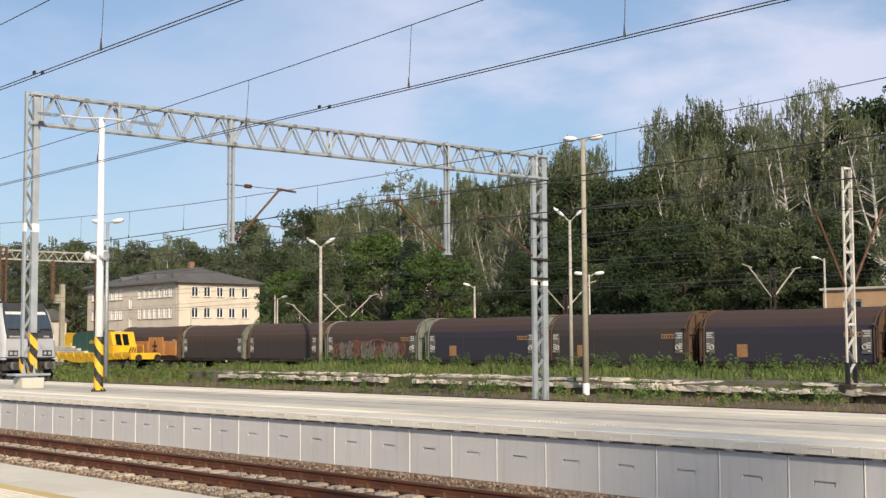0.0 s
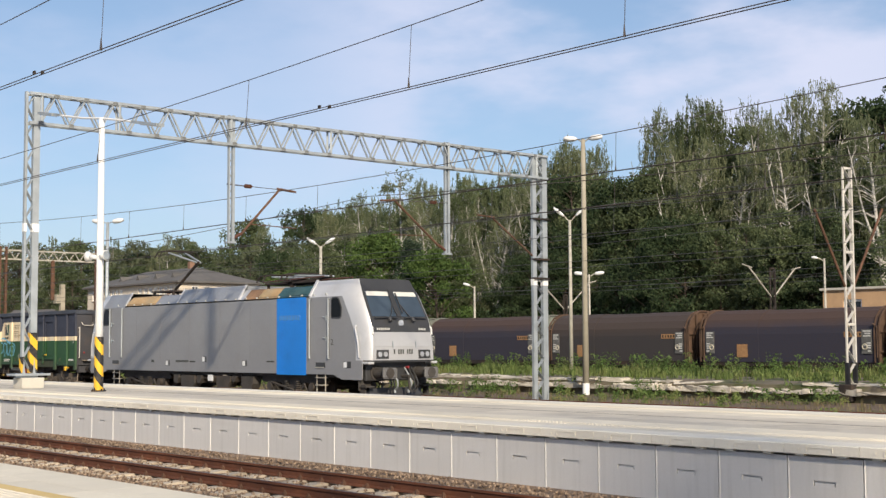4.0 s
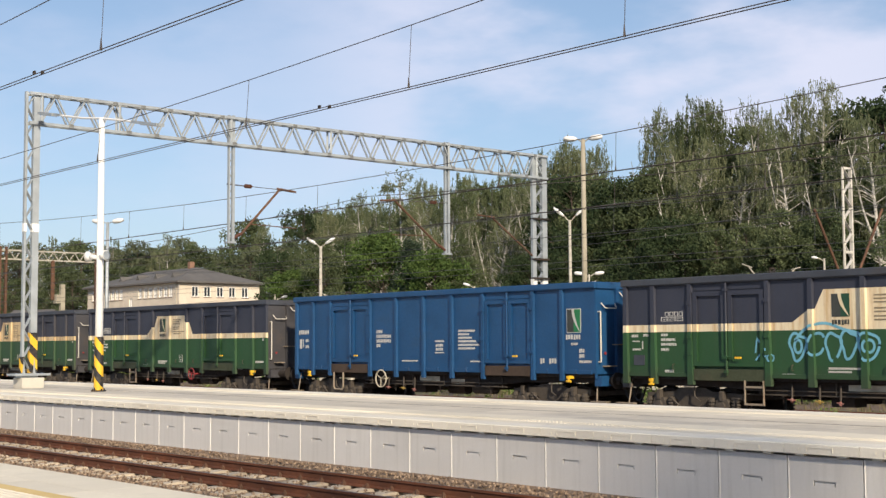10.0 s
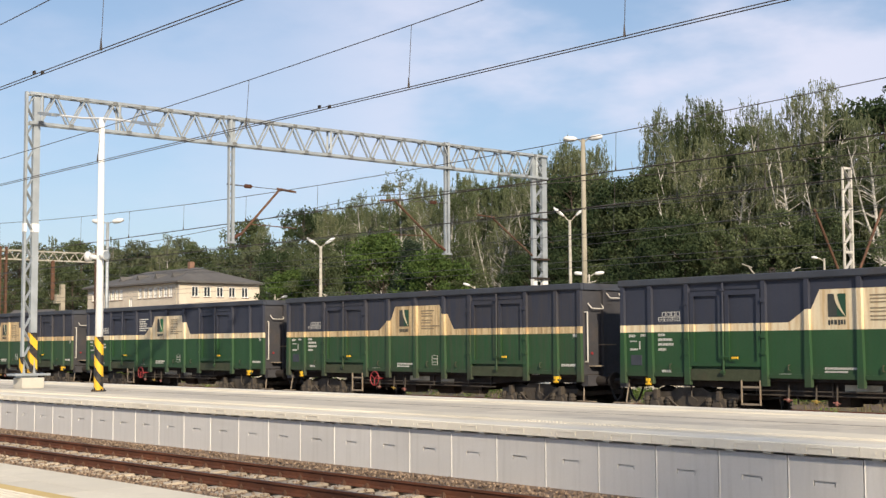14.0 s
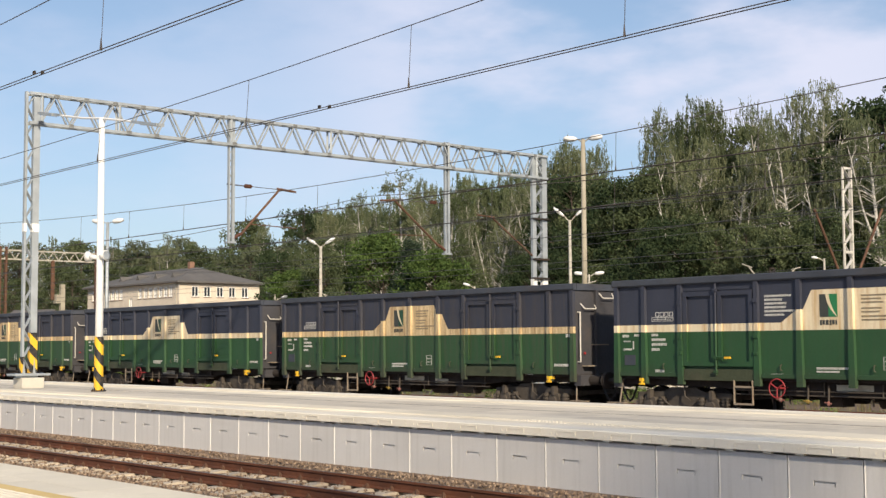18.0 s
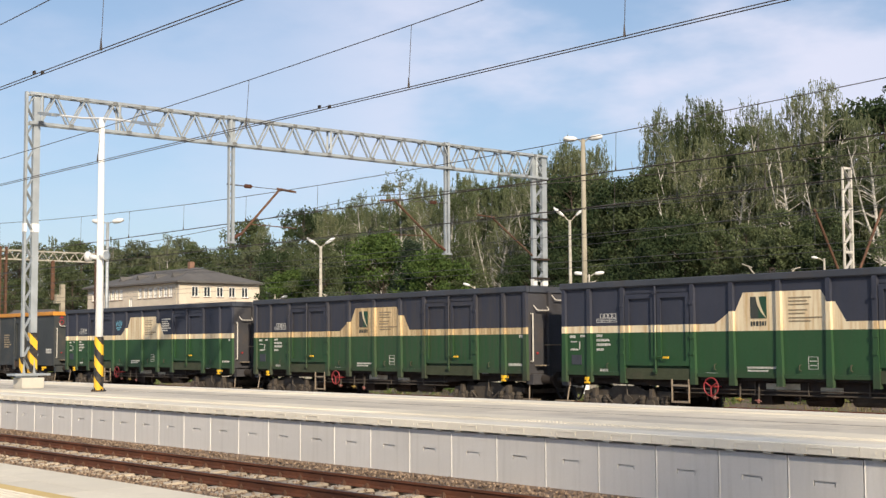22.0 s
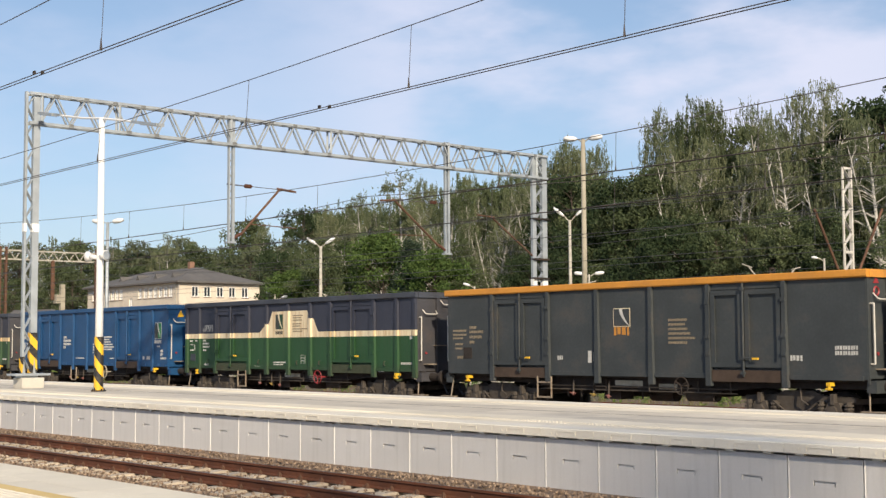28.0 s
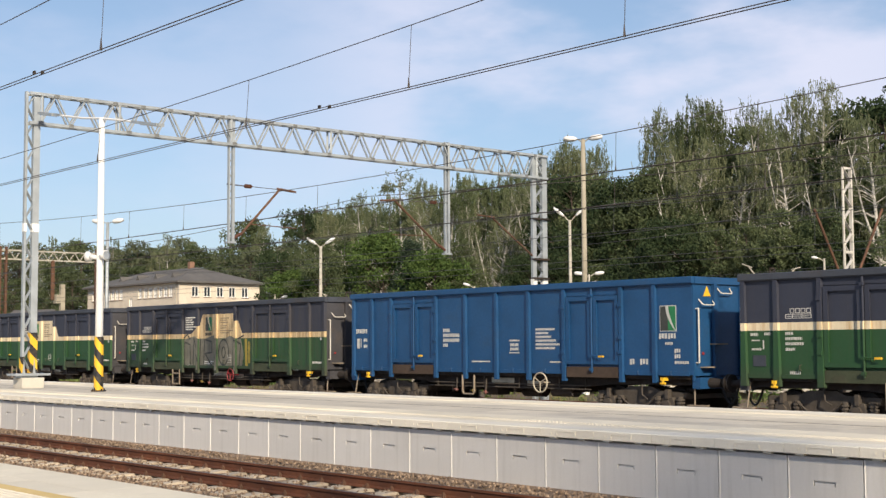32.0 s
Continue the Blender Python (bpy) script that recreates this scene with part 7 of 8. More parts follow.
def make_siding():
    def scrawl(w):
        rng = random.Random(5)
        a, b = [], []
        for i in range(10):
            x = -4.2 + 0.88 * i
            z = 1.72
            t = [loop(x, z, 0.36, 0.5, 0.3 * i, 0.3 * i + 5.2, 0.25, 2 + i % 3), [(x - 0.34, z - 0.55), (x - 0.2, z + 0.55), (x + 0.1, z - 0.2), (x + 0.34, z + 0.55)], [(x - 0.05, z - 0.5), (x, z + 0.3)]]
            (a if i % 3 else b).extend(t)
        spray(w, a, 0.16, M["graf_grey"], -1.43, "faded grey spray scrawl", ())
        spray(w, b + [loop(0.6, 2.0, 2.6, 0.42, 0, 6.3, 0.2, 5), loop(-1.6, 1.9, 1.6, 0.45, 0, 6.3, 0.2, 4)], 0.14, M["graf_red"], -1.425, "faded red spray scrawl", ())
    std = ((3.6, 2.35, 1.3, 0.26, M["ochre_mark"]), (-3.1, 1.3, 0.7, 0.7, M["ochre_mark"]))
    xs = [-30.2 - 12.04 * i for i in range(5)] + [-89.9, -100.75]
    spec = [("hood_navy", "hood_end_grey", std, None), ("hood_navy", "hood_end", std, None), ("hood_grey", "hood_end", std, None),
            ("hood_navy", "hood_end_grey", std, None), ("hood_brown", "hood_end_grey", std[:1], scrawl), ("hood_brown", "hood_end", (), None), ("hood_brown", "hood_end_grey", (), None)]
    names = {"hood_navy": "coil wagon under a faded navy and brown tarpaulin hood", "hood_grey": "coil wagon under a dark grey-brown tarpaulin hood", "hood_brown": "coil wagon under a sooty brown tarpaulin hood"}
    for x, (h, e, mk, ex) in zip(xs, spec):
        w = covered_wagon(x, M[h], M[e], names[h], mk, ex)
        if x < -85:
            w.scale.x = 0.905   # the last two are a shorter build
    covered_wagon(-18.16, M["hood_navy"], M["hood_end"], names["hood_navy"], std)

    def orange_side(w):
        for a, b, top in ((-5.0, -2.8, 2.55), (-2.75, 0.2, 2.55), (0.25, 3.0, 2.9), (3.05, 5.4, 2.55)):
            bm = B()
            box(bm, a, b, -1.5, -1.44, 1.25, top, bev=0.02)
            panel = part("side_panel", bm, M["orange"], w, "orange side panel")
            bm = B()
            for x in (a + 0.15, b - 0.15):
                box(bm, x - 0.04, x + 0.04, -1.53, -1.5, 1.25, top)
            part("stile", bm, M["orange"], panel)
        bm = B()
        for x0, x1, z0, z1 in ((1.35, 1.6, 1.6, 2.6), (1.0, 1.95, 2.0, 2.2), (1.1, 1.85, 1.6, 1.72)):
            box(bm, x0, x1, -1.52, -1.5, z0, z1)
        part("emblem", bm, M["rust"], w)
    covered_wagon(-112.2, M["hood_brown"], M["hood_end"], "brown-roofed wagon with orange side panels", (), orange_side)
    # yellow track machine on a flat wagon
    y = TRACK_Y["machine"]
    M["machine_yellow"] = paint("machine_yellow", (0.78, 0.46, 0.02), 0.5, 0, 0.12, 1.5, 16, 0.05, stain=(0.35, 0.2, 0.04), stain_amount=0.5)
    M["machine_green"] = paint("machine_green", (0.03, 0.085, 0.06), 0.5, 0, 0.2, 1.5, 16, 0.05)
    w = tagged(empty("track_machine", pose(-112.0, y, 0)), "yellow track-maintenance machine with a dark green cabin", "track machine")
    bm = B()
    box(bm, -13.5, 6.1, -1.4, 1.4, 1.22, 1.5, bev=0.03)
    part("frame", bm, M["machine_yellow"], w)
    for s in (-1, 1):
        bm = B()
        prism(bm, [(-8.9, 1.23), (5.9, 1.23), (5.0, 0.98), (2.2, 0.92), (0.2, 0.62), (-5.2, 0.62), (-7.4, 0.9), (-8.8, 0.95)], s * 1.3 - 0.06, s * 1.3 + 0.06, "y")
        part("truss_girder", bm, M["machine_yellow"], w)
    for i in range(9):
        bm = B()
        x = -8.4 + 1.6 * i
        prism(bm, [(x, 1.22), (x + 0.3, 1.22), (x + 0.2, 1.0), (x + 0.1, 1.0)], -1.46, -1.38, "y")
        box(bm, x - 0.04, x + 0.04, -1.47, -1.4, 1.12, 1.62)
        part("stake_pocket", bm, M["machine_yellow"], w)
    bm = B()
    box(bm, 5.8, 6.2, -1.42, 1.42, 0.94, 1.4, bev=0.03)
    part("end_beam", bm, M["machine_yellow"], w)
    bm = B()
    prism(bm, [(-6.6, 1.55), (0.75, 1.55), (0.75, 3.2), (0.6, 3.42), (-5.6, 3.42), (-6.3, 3.1)], -0.95, 1.3, "y")
    house = part("engine_house", bm, M["machine_green"], w, "dark green engine house")
    for x in (-4.9, -3.3, -1.4, 0.3):
        bm = B()
        box(bm, x, x + 0.06, -0.98, -0.94, 1.6, 3.3)
        part("panel_rib", bm, M["machine_green"], house)
    bm = B()
    for k in range(6):
        box(bm, -2.9 + 0.34 * k, -2.65 + 0.34 * k, -0.975, -0.945, 2.35, 2.62 + 0.1 * (k % 2))
    part("lettering", bm, M["mustard"], w, "yellow lettering bars")
    bm = B()
    prism(bm, [(-8.1, 1.55), (-6.6, 1.55), (-6.9, 2.4), (-6.2, 3.4), (-7.6, 3.42), (-8.05, 3.2)], -0.97, 1.32, "y")
    part("end_hood", bm, M["machine_yellow"], w)
    bm = B()
    prism(bm, [(0.77, 1.55), (1.8, 1.55), (1.85, 2.1), (1.4, 3.3), (1.2, 3.42), (0.77, 3.42)], -0.97, 1.3, "y")
    cab = part("cab", bm, M["machine_yellow"], w, "yellow cab")
    for y0, y1 in ((-0.62, -0.1), (0.1, 0.62)):
        bm = B()
        prism(bm, [(1.83, 2.2), (1.9, 2.2), (1.5, 3.2), (1.42, 3.2)], y0, y1, "y")
        part("cab_window", bm, M["side_glass"], cab)
    bm = B()
    for k in range(3):
        y0 = 0.55 + 0.26 * k
        prism(bm, [(y0, 1.58), (y0 + 0.13, 1.58), (y0 + 0.33, 2.0), (y0 + 0.2, 2.0)], 1.852, 1.862, "x")
    part("hazard_bars", bm, M["black"], cab, "black warning bars")
    bm = B()
    for y in (-1.2, 1.2):
        tube(bm, (2.1, y, 1.5), (2.1, y, 2.2), 0.03, 6)
        tube(bm, (2.1, y, 2.2), (3.4, y, 2.2), 0.03, 6)
        tube(bm, (3.4, y, 1.5), (3.4, y, 2.2), 0.03, 6)
    part("guard_rail", bm, M["machine_yellow"], w)
    bm = B()
    tube(bm, (-0.5, -0.6, 3.4), (-0.5, -0.6, 3.75), 0.12, 10)
    box(bm, -4.0, -1.5, -0.9, 0.9, 3.4, 3.56)
    part("roof_gear", bm, M["rust"], w)
    for x in (6.2,):
        for s in (-0.9, 0.9):
            bm = B()
            tube(bm, (x, s, 1.1), (x + 0.35, s, 1.1), 0.14, 12)
            tube(bm, (x + 0.35, s, 1.1), (x + 0.42, s, 1.1), 0.3, 16)
            part("buffer", bm, M["dark_iron"], w)
    for i, (x0, x1) in enumerate(((-10.2, -3.0), (-9.9, -4.4), (-9.8, -5.6))):
        bm = B()
        box(bm, x0, x1, -1.4, -1.02, 1.5 + 0.22 * i, 1.7 + 0.22 * i, bev=0.03)
        part("beam", bm, M["concrete"], w, "pale stacked beam")
    for bx in (-6.5, 3.9):
        bogie_parts(w, bx, "m")


# ---- old low platform with broken edge stones ----
def make_old_platform():
    M["stone"] = paint("weathered_slab", (0.6, 0.55, 0.465), 0.95, 0, 0.25, 2.2, 9, 0.8, 0.05, stain=(0.24, 0.2, 0.15), stain_amount=0.75, stain_scale=1.3, per=0.25, world=True)
    o = tagged(empty("old_platform", pose(0, 0, 0)), "overgrown old low platform with broken edge slabs", "platform", kind="structure")
    m, nt, bsdf = shader("old_platform_earth")
    v = coords(nt, True)
    c = blend(nt, noise_node(nt, v, 0.7, 6, 0.65), (0.1, 0.085, 0.06), (0.24, 0.2, 0.15))
    c = blend(nt, remap(nt, noise_node(nt, v, 0.3, 6), 0.45, 0.6, 0, 1), c, (0.07, 0.085, 0.03))
    nt.links.new(c, bsdf.inputs["Base Color"])
    bsdf.inputs["Roughness"].default_value = 0.95
    relief(nt, bsdf, noise_node(nt, v, 8, 6, 0.7), 0.8, 0.05)
    bm = B()
    prism(bm, [(OLD_EDGE + 0.25, -0.5), (OLD_EDGE + 0.35, 0.3), (OLD_EDGE + 1.4, 0.42), (58.4, 0.4), (59.0, -0.5)], -83, 20, "x")
    part("platform_bank", bm, m, o)
    rng = random.Random(11)
    for layer, z0, thick in ((1, -0.05, 0.25), (2, 0.27, 0.17)):
        x = -78.0
        while x < -8:
            L = rng.choice([rng.uniform(0.4, 0.9), rng.uniform(0.8, 1.6), rng.uniform(1.4, 2.4)])
            gone = noise.noise(Vector((x * 0.13, layer * 7.0, 2.0))) > (0, 0.4, 0.2)[layer]
            if not gone and rng.random() > 0.05:
                h = thick + rng.uniform(-0.06, 0.03)
                back = OLD_EDGE + (0, 0.0, 0.35)[layer] + rng.uniform(-0.08, 0.08)
                bm = B()
                n = 6
                top = [(L / 2 - L * k / n + (rng.uniform(-0.05, 0.05) if 0 < k < n else 0), h + rng.uniform(-0.08, 0.03)) for k in range(n + 1)]
                low = [(-L / 2 + L * k / 3, rng.uniform(-0.03, 0.05)) for k in range(4)]
                prism(bm, low + top, 0, 0.75, "y")
                for v in bm.verts:
                    v.co.y += rng.uniform(-0.05, 0.05)
                part("edge_stone", bm, M["stone"], o, m=pose(x + L / 2, back, z0, rng.uniform(-4, 4), rng.uniform(-2.5, 2.5), rng.uniform(-3, 3)))
            x += L + rng.uniform(0.0, 0.06)


# ---- weeds and grass ----
def weed_material(name, a, b, dry):
    m, nt, bsdf = shader(name)
    r = nt.nodes.new("ShaderNodeNewGeometry").outputs["Random Per Island"]
    v = coords(nt, True)
    c = blend(nt, r, a, b)
    c = blend(nt, remap(nt, noise_node(nt, v, 0.35, 4), 0.5, 0.68, 0, 0.7), c, dry)
    nt.links.new(c, bsdf.inputs["Base Color"])
    bsdf.inputs["Roughness"].default_value = 0.8
    tr = nd(nt, "BsdfTranslucent")
    nt.links.new(c, tr.inputs["Color"])
    mx = nd(nt, "MixShader", Fac=0.3)
    nt.links.new(bsdf.outputs[0], mx.inputs[1])
    nt.links.new(tr.outputs[0], mx.inputs[2])
    nt.links.new(mx.outputs[0], nt.nodes["Material Output"].inputs["Surface"])
    return m


def blades(name, mat, n, xr, yr, zf, h, w, seed, cluster=0.35, label=""):
    """A patch of upright bent blades, denser where a noise is high."""
    rng = np.random.default_rng(seed)
    vs, fs = [], []
    count = 0
    while count < n:
        x, y = rng.uniform(*xr), rng.uniform(*yr)
        d = noise.noise(Vector((x * 0.22, y * 0.35, seed))) + 0.5 * noise.noise(Vector((x * 0.9, y * 0.9, seed + 3)))
        if d < cluster * rng.uniform(-1.2, 1.2):
            continue
        z = zf(x, y)
        k = h * rng.uniform(0.35, 1.0) * (0.7 + max(0, d))
        for _ in range(3):
            a = rng.uniform(0, 6.28)
            dx, dy = math.cos(a), math.sin(a)
            ww = w * rng.uniform(0.6, 1.4)
            lean = rng.uniform(0.1, 0.6) * k
            bx, by = x + rng.normal() * 0.06, y + rng.normal() * 0.06
            i = len(vs)
            vs += [(bx - dy * ww, by + dx * ww, z), (bx + dy * ww, by - dx * ww, z), (bx + dx * lean * 0.35 + dy * ww * 0.8, by + dy * lean * 0.35 - dx * ww * 0.8, z + k * 0.6),
                   (bx + dx * lean * 0.35 - dy * ww * 0.8, by + dy * lean * 0.35 + dx * ww * 0.8, z + k * 0.6), (bx + dx * lean, by + dy * lean, z + k)]
            fs += [(i, i + 1, i + 2, i + 3), (i + 3, i + 2, i + 4)]
            count += 1
    return tagged(quick(name, vs, fs, mat), label, "weeds", kind="stuff")


def shrubs(name, mat, n, xr, yr, zf, h, seed, label, size=0.07):
    """Leafy weed plants: short stems set with many small leaves, of uneven height."""
    rng = np.random.default_rng(seed)
    vs, fs = [], []
    made = 0
    while made < n:
        x, y = rng.uniform(*xr), rng.uniform(*yr)
        if noise.noise(Vector((x * 0.16, y * 0.3, seed))) < rng.uniform(-0.55, 0.35):
            continue
        made += 1
        k = h * rng.uniform(0.35, 1.0) ** 1.3
        z0 = zf(x, y)
        m = int(26 + 40 * k)
        u = rng.random((m, 1))
        r = 0.16 + 0.28 * k * (1 - 0.6 * u)
        a = rng.uniform(0, 6.283, (m, 1))
        p = np.concatenate([x + r * np.cos(a) * rng.random((m, 1)), y + r * np.sin(a) * rng.random((m, 1)), z0 + k * u], 1)
        d1 = rng.normal(size=(m, 3))
        d1 /= np.linalg.norm(d1, axis=1)[:, None]
        d2 = np.cross(d1, rng.normal(size=(m, 3)))
        d2 /= np.linalg.norm(d2, axis=1)[:, None] + 1e-9
        s = size * rng.uniform(0.7, 1.6, (m, 1))
        q = np.stack([p - d1 * s, p + d2 * s * 0.6, p + d1 * s], 1).reshape(-1, 3)
        i0 = len(vs)
        vs.extend(q.tolist())
        fs.extend([(i0 + 3 * t, i0 + 3 * t + 1, i0 + 3 * t + 2) for t in range(m)])
    return tagged(quick(name, vs, fs, mat), label, "weeds", kind="stuff")


def make_weeds():
    g1 = weed_material("weed_green", (0.075, 0.12, 0.025), (0.21, 0.27, 0.08), (0.24, 0.22, 0.09))
    g3 = weed_material("weed_dark_green", (0.05, 0.1, 0.02), (0.13, 0.21, 0.05), (0.14, 0.17, 0.055))
    g2 = weed_material("grass_dry", (0.12, 0.12, 0.05), (0.27, 0.23, 0.12), (0.27, 0.19, 0.11))
    flat = lambda x, y: -0.36
    bank = lambda x, y: 0.38 if x > -83 else -0.3
    blades("grass", g2, 11000, (-100, 2), (30.5, 46.5), flat, 0.35, 0.014, 1, 0.5, "patchy dry grass and weeds between the tracks")
    shrubs("weeds", g1, 170, (-100, -12), (36.5, 46.5), flat, 0.5, 2, "scattered green weeds between the tracks")
    shrubs("weeds", g1, 150, (-70, -12), (31.0, 36.5), flat, 0.45, 12, "scattered low weeds beside the rails")
    blades("grass", g1, 20000, (-115, -16), (48.6, 59.3), bank, 0.6, 0.028, 3, 0.1, "rank green grass in front of the parked wagons")
    shrubs("weeds", g3, 420, (-115, -16), (54.0, 59.4), bank, 1.25, 13, "tall leafy weeds in front of the parked wagons")
    shrubs("weeds", g3, 120, (-90, -14), (43.8, 46.9), flat, 0.95, 24, "weeds growing along the broken edge slabs")
    shrubs("weeds", g1, 120, (-83, -14), (46.6, 51.5), lambda x, y: 0.3, 0.55, 4, "low weeds on the old platform")
    shrubs("weeds", g1, 750, (-175, -80), (40, 58), flat, 1.3, 5, "rank leafy weeds beside the far tracks", 0.1)
    blades("grass", g1, 9000, (-175, -80), (38, 58), flat, 0.6, 0.05, 15, 0.2, "rank grass beside the far tracks")


# ---- buildings ----
def wall_with_openings(bm, L, H, t, holes):
    """A wall along x from 0 to L, H high, outer face at y=0 and t thick, with holes (x0, x1, z0, z1) through it."""
    xs = sorted({0, L, *[h[0] for h in holes], *[h[1] for h in holes]})
    zs = sorted({0, H, *[h[2] for h in holes], *[h[3] for h in holes]})
    for a, b in zip(xs, xs[1:]):
        for c, d in zip(zs, zs[1:]):
            if not any(h[0] <= (a + b) / 2 <= h[1] and h[2] <= (c + d) / 2 <= h[3] for h in holes):
                box(bm, a, b, 0, t, c, d)
    bmesh.ops.remove_doubles(bm, verts=bm.verts[:], dist=0.001)
    return bm


def window_unit(parent, x0, x1, z0, z1, m, sill=True, pane=None, frame_w=0.13):
    wdw = part("window", B_frame(x0, x1, z0, z1, frame_w), M["white_frame"], parent, m=m)
    xm = (x0 + x1) / 2
    for a, b in ((x0 + frame_w, xm - 0.03), (xm + 0.03, x1 - frame_w)):
        bm = B()
        box(bm, a, b, 0.16, 0.18, z0 + frame_w, z1 - frame_w)
        part("pane", bm, pane or M["glass"], wdw)
    if sill:
        bm = B()
        box(bm, x0 - 0.08, x1 + 0.08, -0.1, 0.1, z0 - 0.1, z0 - 0.005)
        part("sill", bm, M["sill"], wdw)


def B_frame(x0, x1, z0, z1, w):
    bm = B()
    xm = (x0 + x1) / 2
    for a, b, c, d in ((x0, x1, z0, z0 + w), (x0, x1, z1 - w, z1), (x0, x0 + w, z0 + w, z1 - w), (x1 - w, x1, z0 + w, z1 - w), (xm - 0.06, xm + 0.06, z0 + w, z1 - w)):
        box(bm, a, b, 0.1, 0.22, c, d)
    return bm


def make_buildings():
    M["plaster"] = paint("cream_plaster", (0.67, 0.595, 0.49), 0.9, 0, 0.14, 0.35, 6, 0.1, stain=(0.42, 0.35, 0.25), stain_amount=0.45, stain_scale=0.3)
    M["roof_felt"] = paint("grey_roofing", (0.12, 0.115, 0.11), 0.9, 0, 0.2, 0.4, 6, 0.2, stain=(0.18, 0.16, 0.14), stain_amount=0.5)
    M["white_frame"] = paint("white_window_frame", (0.8, 0.8, 0.78), 0.5, 0, 0.06, 2, 20, 0.02)
    M["sill"] = paint("brown_sill", (0.2, 0.13, 0.09), 0.7, 0, 0.2, 2, 20, 0.05)
    M["curtain"] = paint("window_with_pale_curtain", (0.5, 0.5, 0.5), 0.3, 0, 0.3, 1.2, 10, 0.0)
    M["chimney_brick"] = paint("old_chimney_brick", (0.24, 0.14, 0.095), 0.9, 0, 0.2, 1.5, 14, 0.3)
    M["brick_plaster"] = paint("orange_brick_wall", (0.54, 0.35, 0.2), 0.9, 0, 0.18, 0.8, 12, 0.3, stain=(0.34, 0.24, 0.17), stain_amount=0.6)
    # three-storey house beside the line: a short front facing the station, a long side along the tracks
    h = tagged(empty("station_building", pose(-182, 102.5, -0.3)), "three-storey cream rendered house with a grey hipped roof", "building")
    L, D, H = 14.5, 31.3, 12.2
    rows = [(10.05 - 3.27 * k, 11.7 - 3.27 * k) for k in range(3)]
    front_m = pose(0, 0, 0, 0, 0, 90)
    holes = [(x - 0.62, x + 0.62, c, d) for x in (2.8, 4.95, 7.25, 9.45, 11.8) for c, d in rows]
    bm = B()
    wall_with_openings(bm, L, H, 0.4, holes)
    part("wall", bm, M["plaster"], h, m=front_m)
    for a, b, c, d in holes:
        window_unit(h, a, b, c, d, front_m)
    side_m = pose(-D, 0, 0)
    holes = [(D - x - 0.55, D - x + 0.55, c, d) for x in (2.7, 4.3, 5.9, 7.6, 9.2, 10.8, 12.6, 19.1, 20.6, 22.1, 23.6, 27.4, 29.0) for c, d in rows]
    holes += [(D - 16.3, D - 15.2, z, z + 1.7) for z in (1.9, 5.3, 8.5)]
    bm = B()
    wall_with_openings(bm, D - 0.4, H, 0.4, holes)
    part("wall", bm, M["plaster"], h, m=side_m)
    for a, b, c, d in holes:
        window_unit(h, a, b, c, d, side_m, pane=M["curtain"])
    bm = B()
    box(bm, -D, -0.4, L - 0.4, L, 0, H)
    box(bm, -D, -D + 0.4, 0.4, L - 0.4, 0, H)
    part("wall", bm, M["plaster"], h)
    bm = B()
    box(bm, -D + 0.4, -0.4, 0.4, L - 0.4, 11.75, 11.95)
    part("ceiling", bm, M["plaster"], h)
    bm = B()
    o = 0.75
    e = [(-D - o, -o), (o, -o), (o, L + o), (-D - o, L + o)]
    lo = [bm.verts.new((*p, H)) for p in e]
    mi = [bm.verts.new((*p, H + 0.25)) for p in e]
    r0, r1 = bm.verts.new((-D + L / 2, L / 2, H + 2.9)), bm.verts.new((-L / 2, L / 2, H + 2.9))
    bm.faces.new(lo[::-1])
    for i in range(4):
        bm.faces.new((lo[i], lo[(i + 1) % 4], mi[(i + 1) % 4], mi[i]))
    bm.faces.new((mi[0], mi[1], r1, r0))
    bm.faces.new((mi[1], mi[2], r1))
    bm.faces.new((mi[2], mi[3], r0, r1))
    bm.faces.new((mi[3], mi[0], r0))
    roof = part("roof", bm, M["roof_felt"], h)
    bm = B()
    box(bm, -9.5, -8.7, L / 2 - 0.4, L / 2 + 0.4, H + 2.3, H + 3.9)
    part("chimney", bm, M["chimney_brick"], roof)
    for x in (-5.0, -10.5, -16.5, -22.5):
        bm = B()
        prism(bm, [(x - 0.6, H + 1.0), (x + 0.6, H + 1.0), (x, H + 1.85)], 1.6, 4.2, "y")
        part("dormer", bm, M["roof_felt"], roof)
    bm = B()
    tube(bm, (-0.8, -0.12, 0), (-0.8, -0.12, H), 0.07, 6)
    part("downpipe", bm, M["galv_old"], h)
    bm = B()
    tube(bm, (0.12, 2.0, 0), (0.12, 2.0, 8.0), 0.06, 6)
    part("downpipe", bm, M["galv_old"], h)
    # low orange building behind the parked wagons
    b = tagged(empty("low_building", pose(-47.8, 72.0, -0.3)), "low flat-roofed orange-rendered building", "building")
    L, D, H = 24.0, 8.0, 5.6
    holes = [(1.4 + 5.0 * i, 2.7 + 5.0 * i, 3.3, 5.0) for i in range(4)]
    bm = B()
    wall_with_openings(bm, L, H, 0.4, holes)
    part("wall", bm, M["brick_plaster"], b)
    for a, c, z0, z1 in holes:
        window_unit(b, a, c, z0, z1, pose(0, 0, 0))
    bm = B()
    box(bm, 0, 0.4, 0.4, D, 0, H)
    box(bm, L - 0.4, L, 0.4, D, 0, H)
    box(bm, 0.4, L - 0.4, D - 0.4, D, 0, H)
    part("wall", bm, M["brick_plaster"], b)
    bm = B()
    box(bm, -0.15, L + 0.15, -0.15, D + 0.15, H, H + 0.14)
    part("roof", bm, M["concrete"], b)
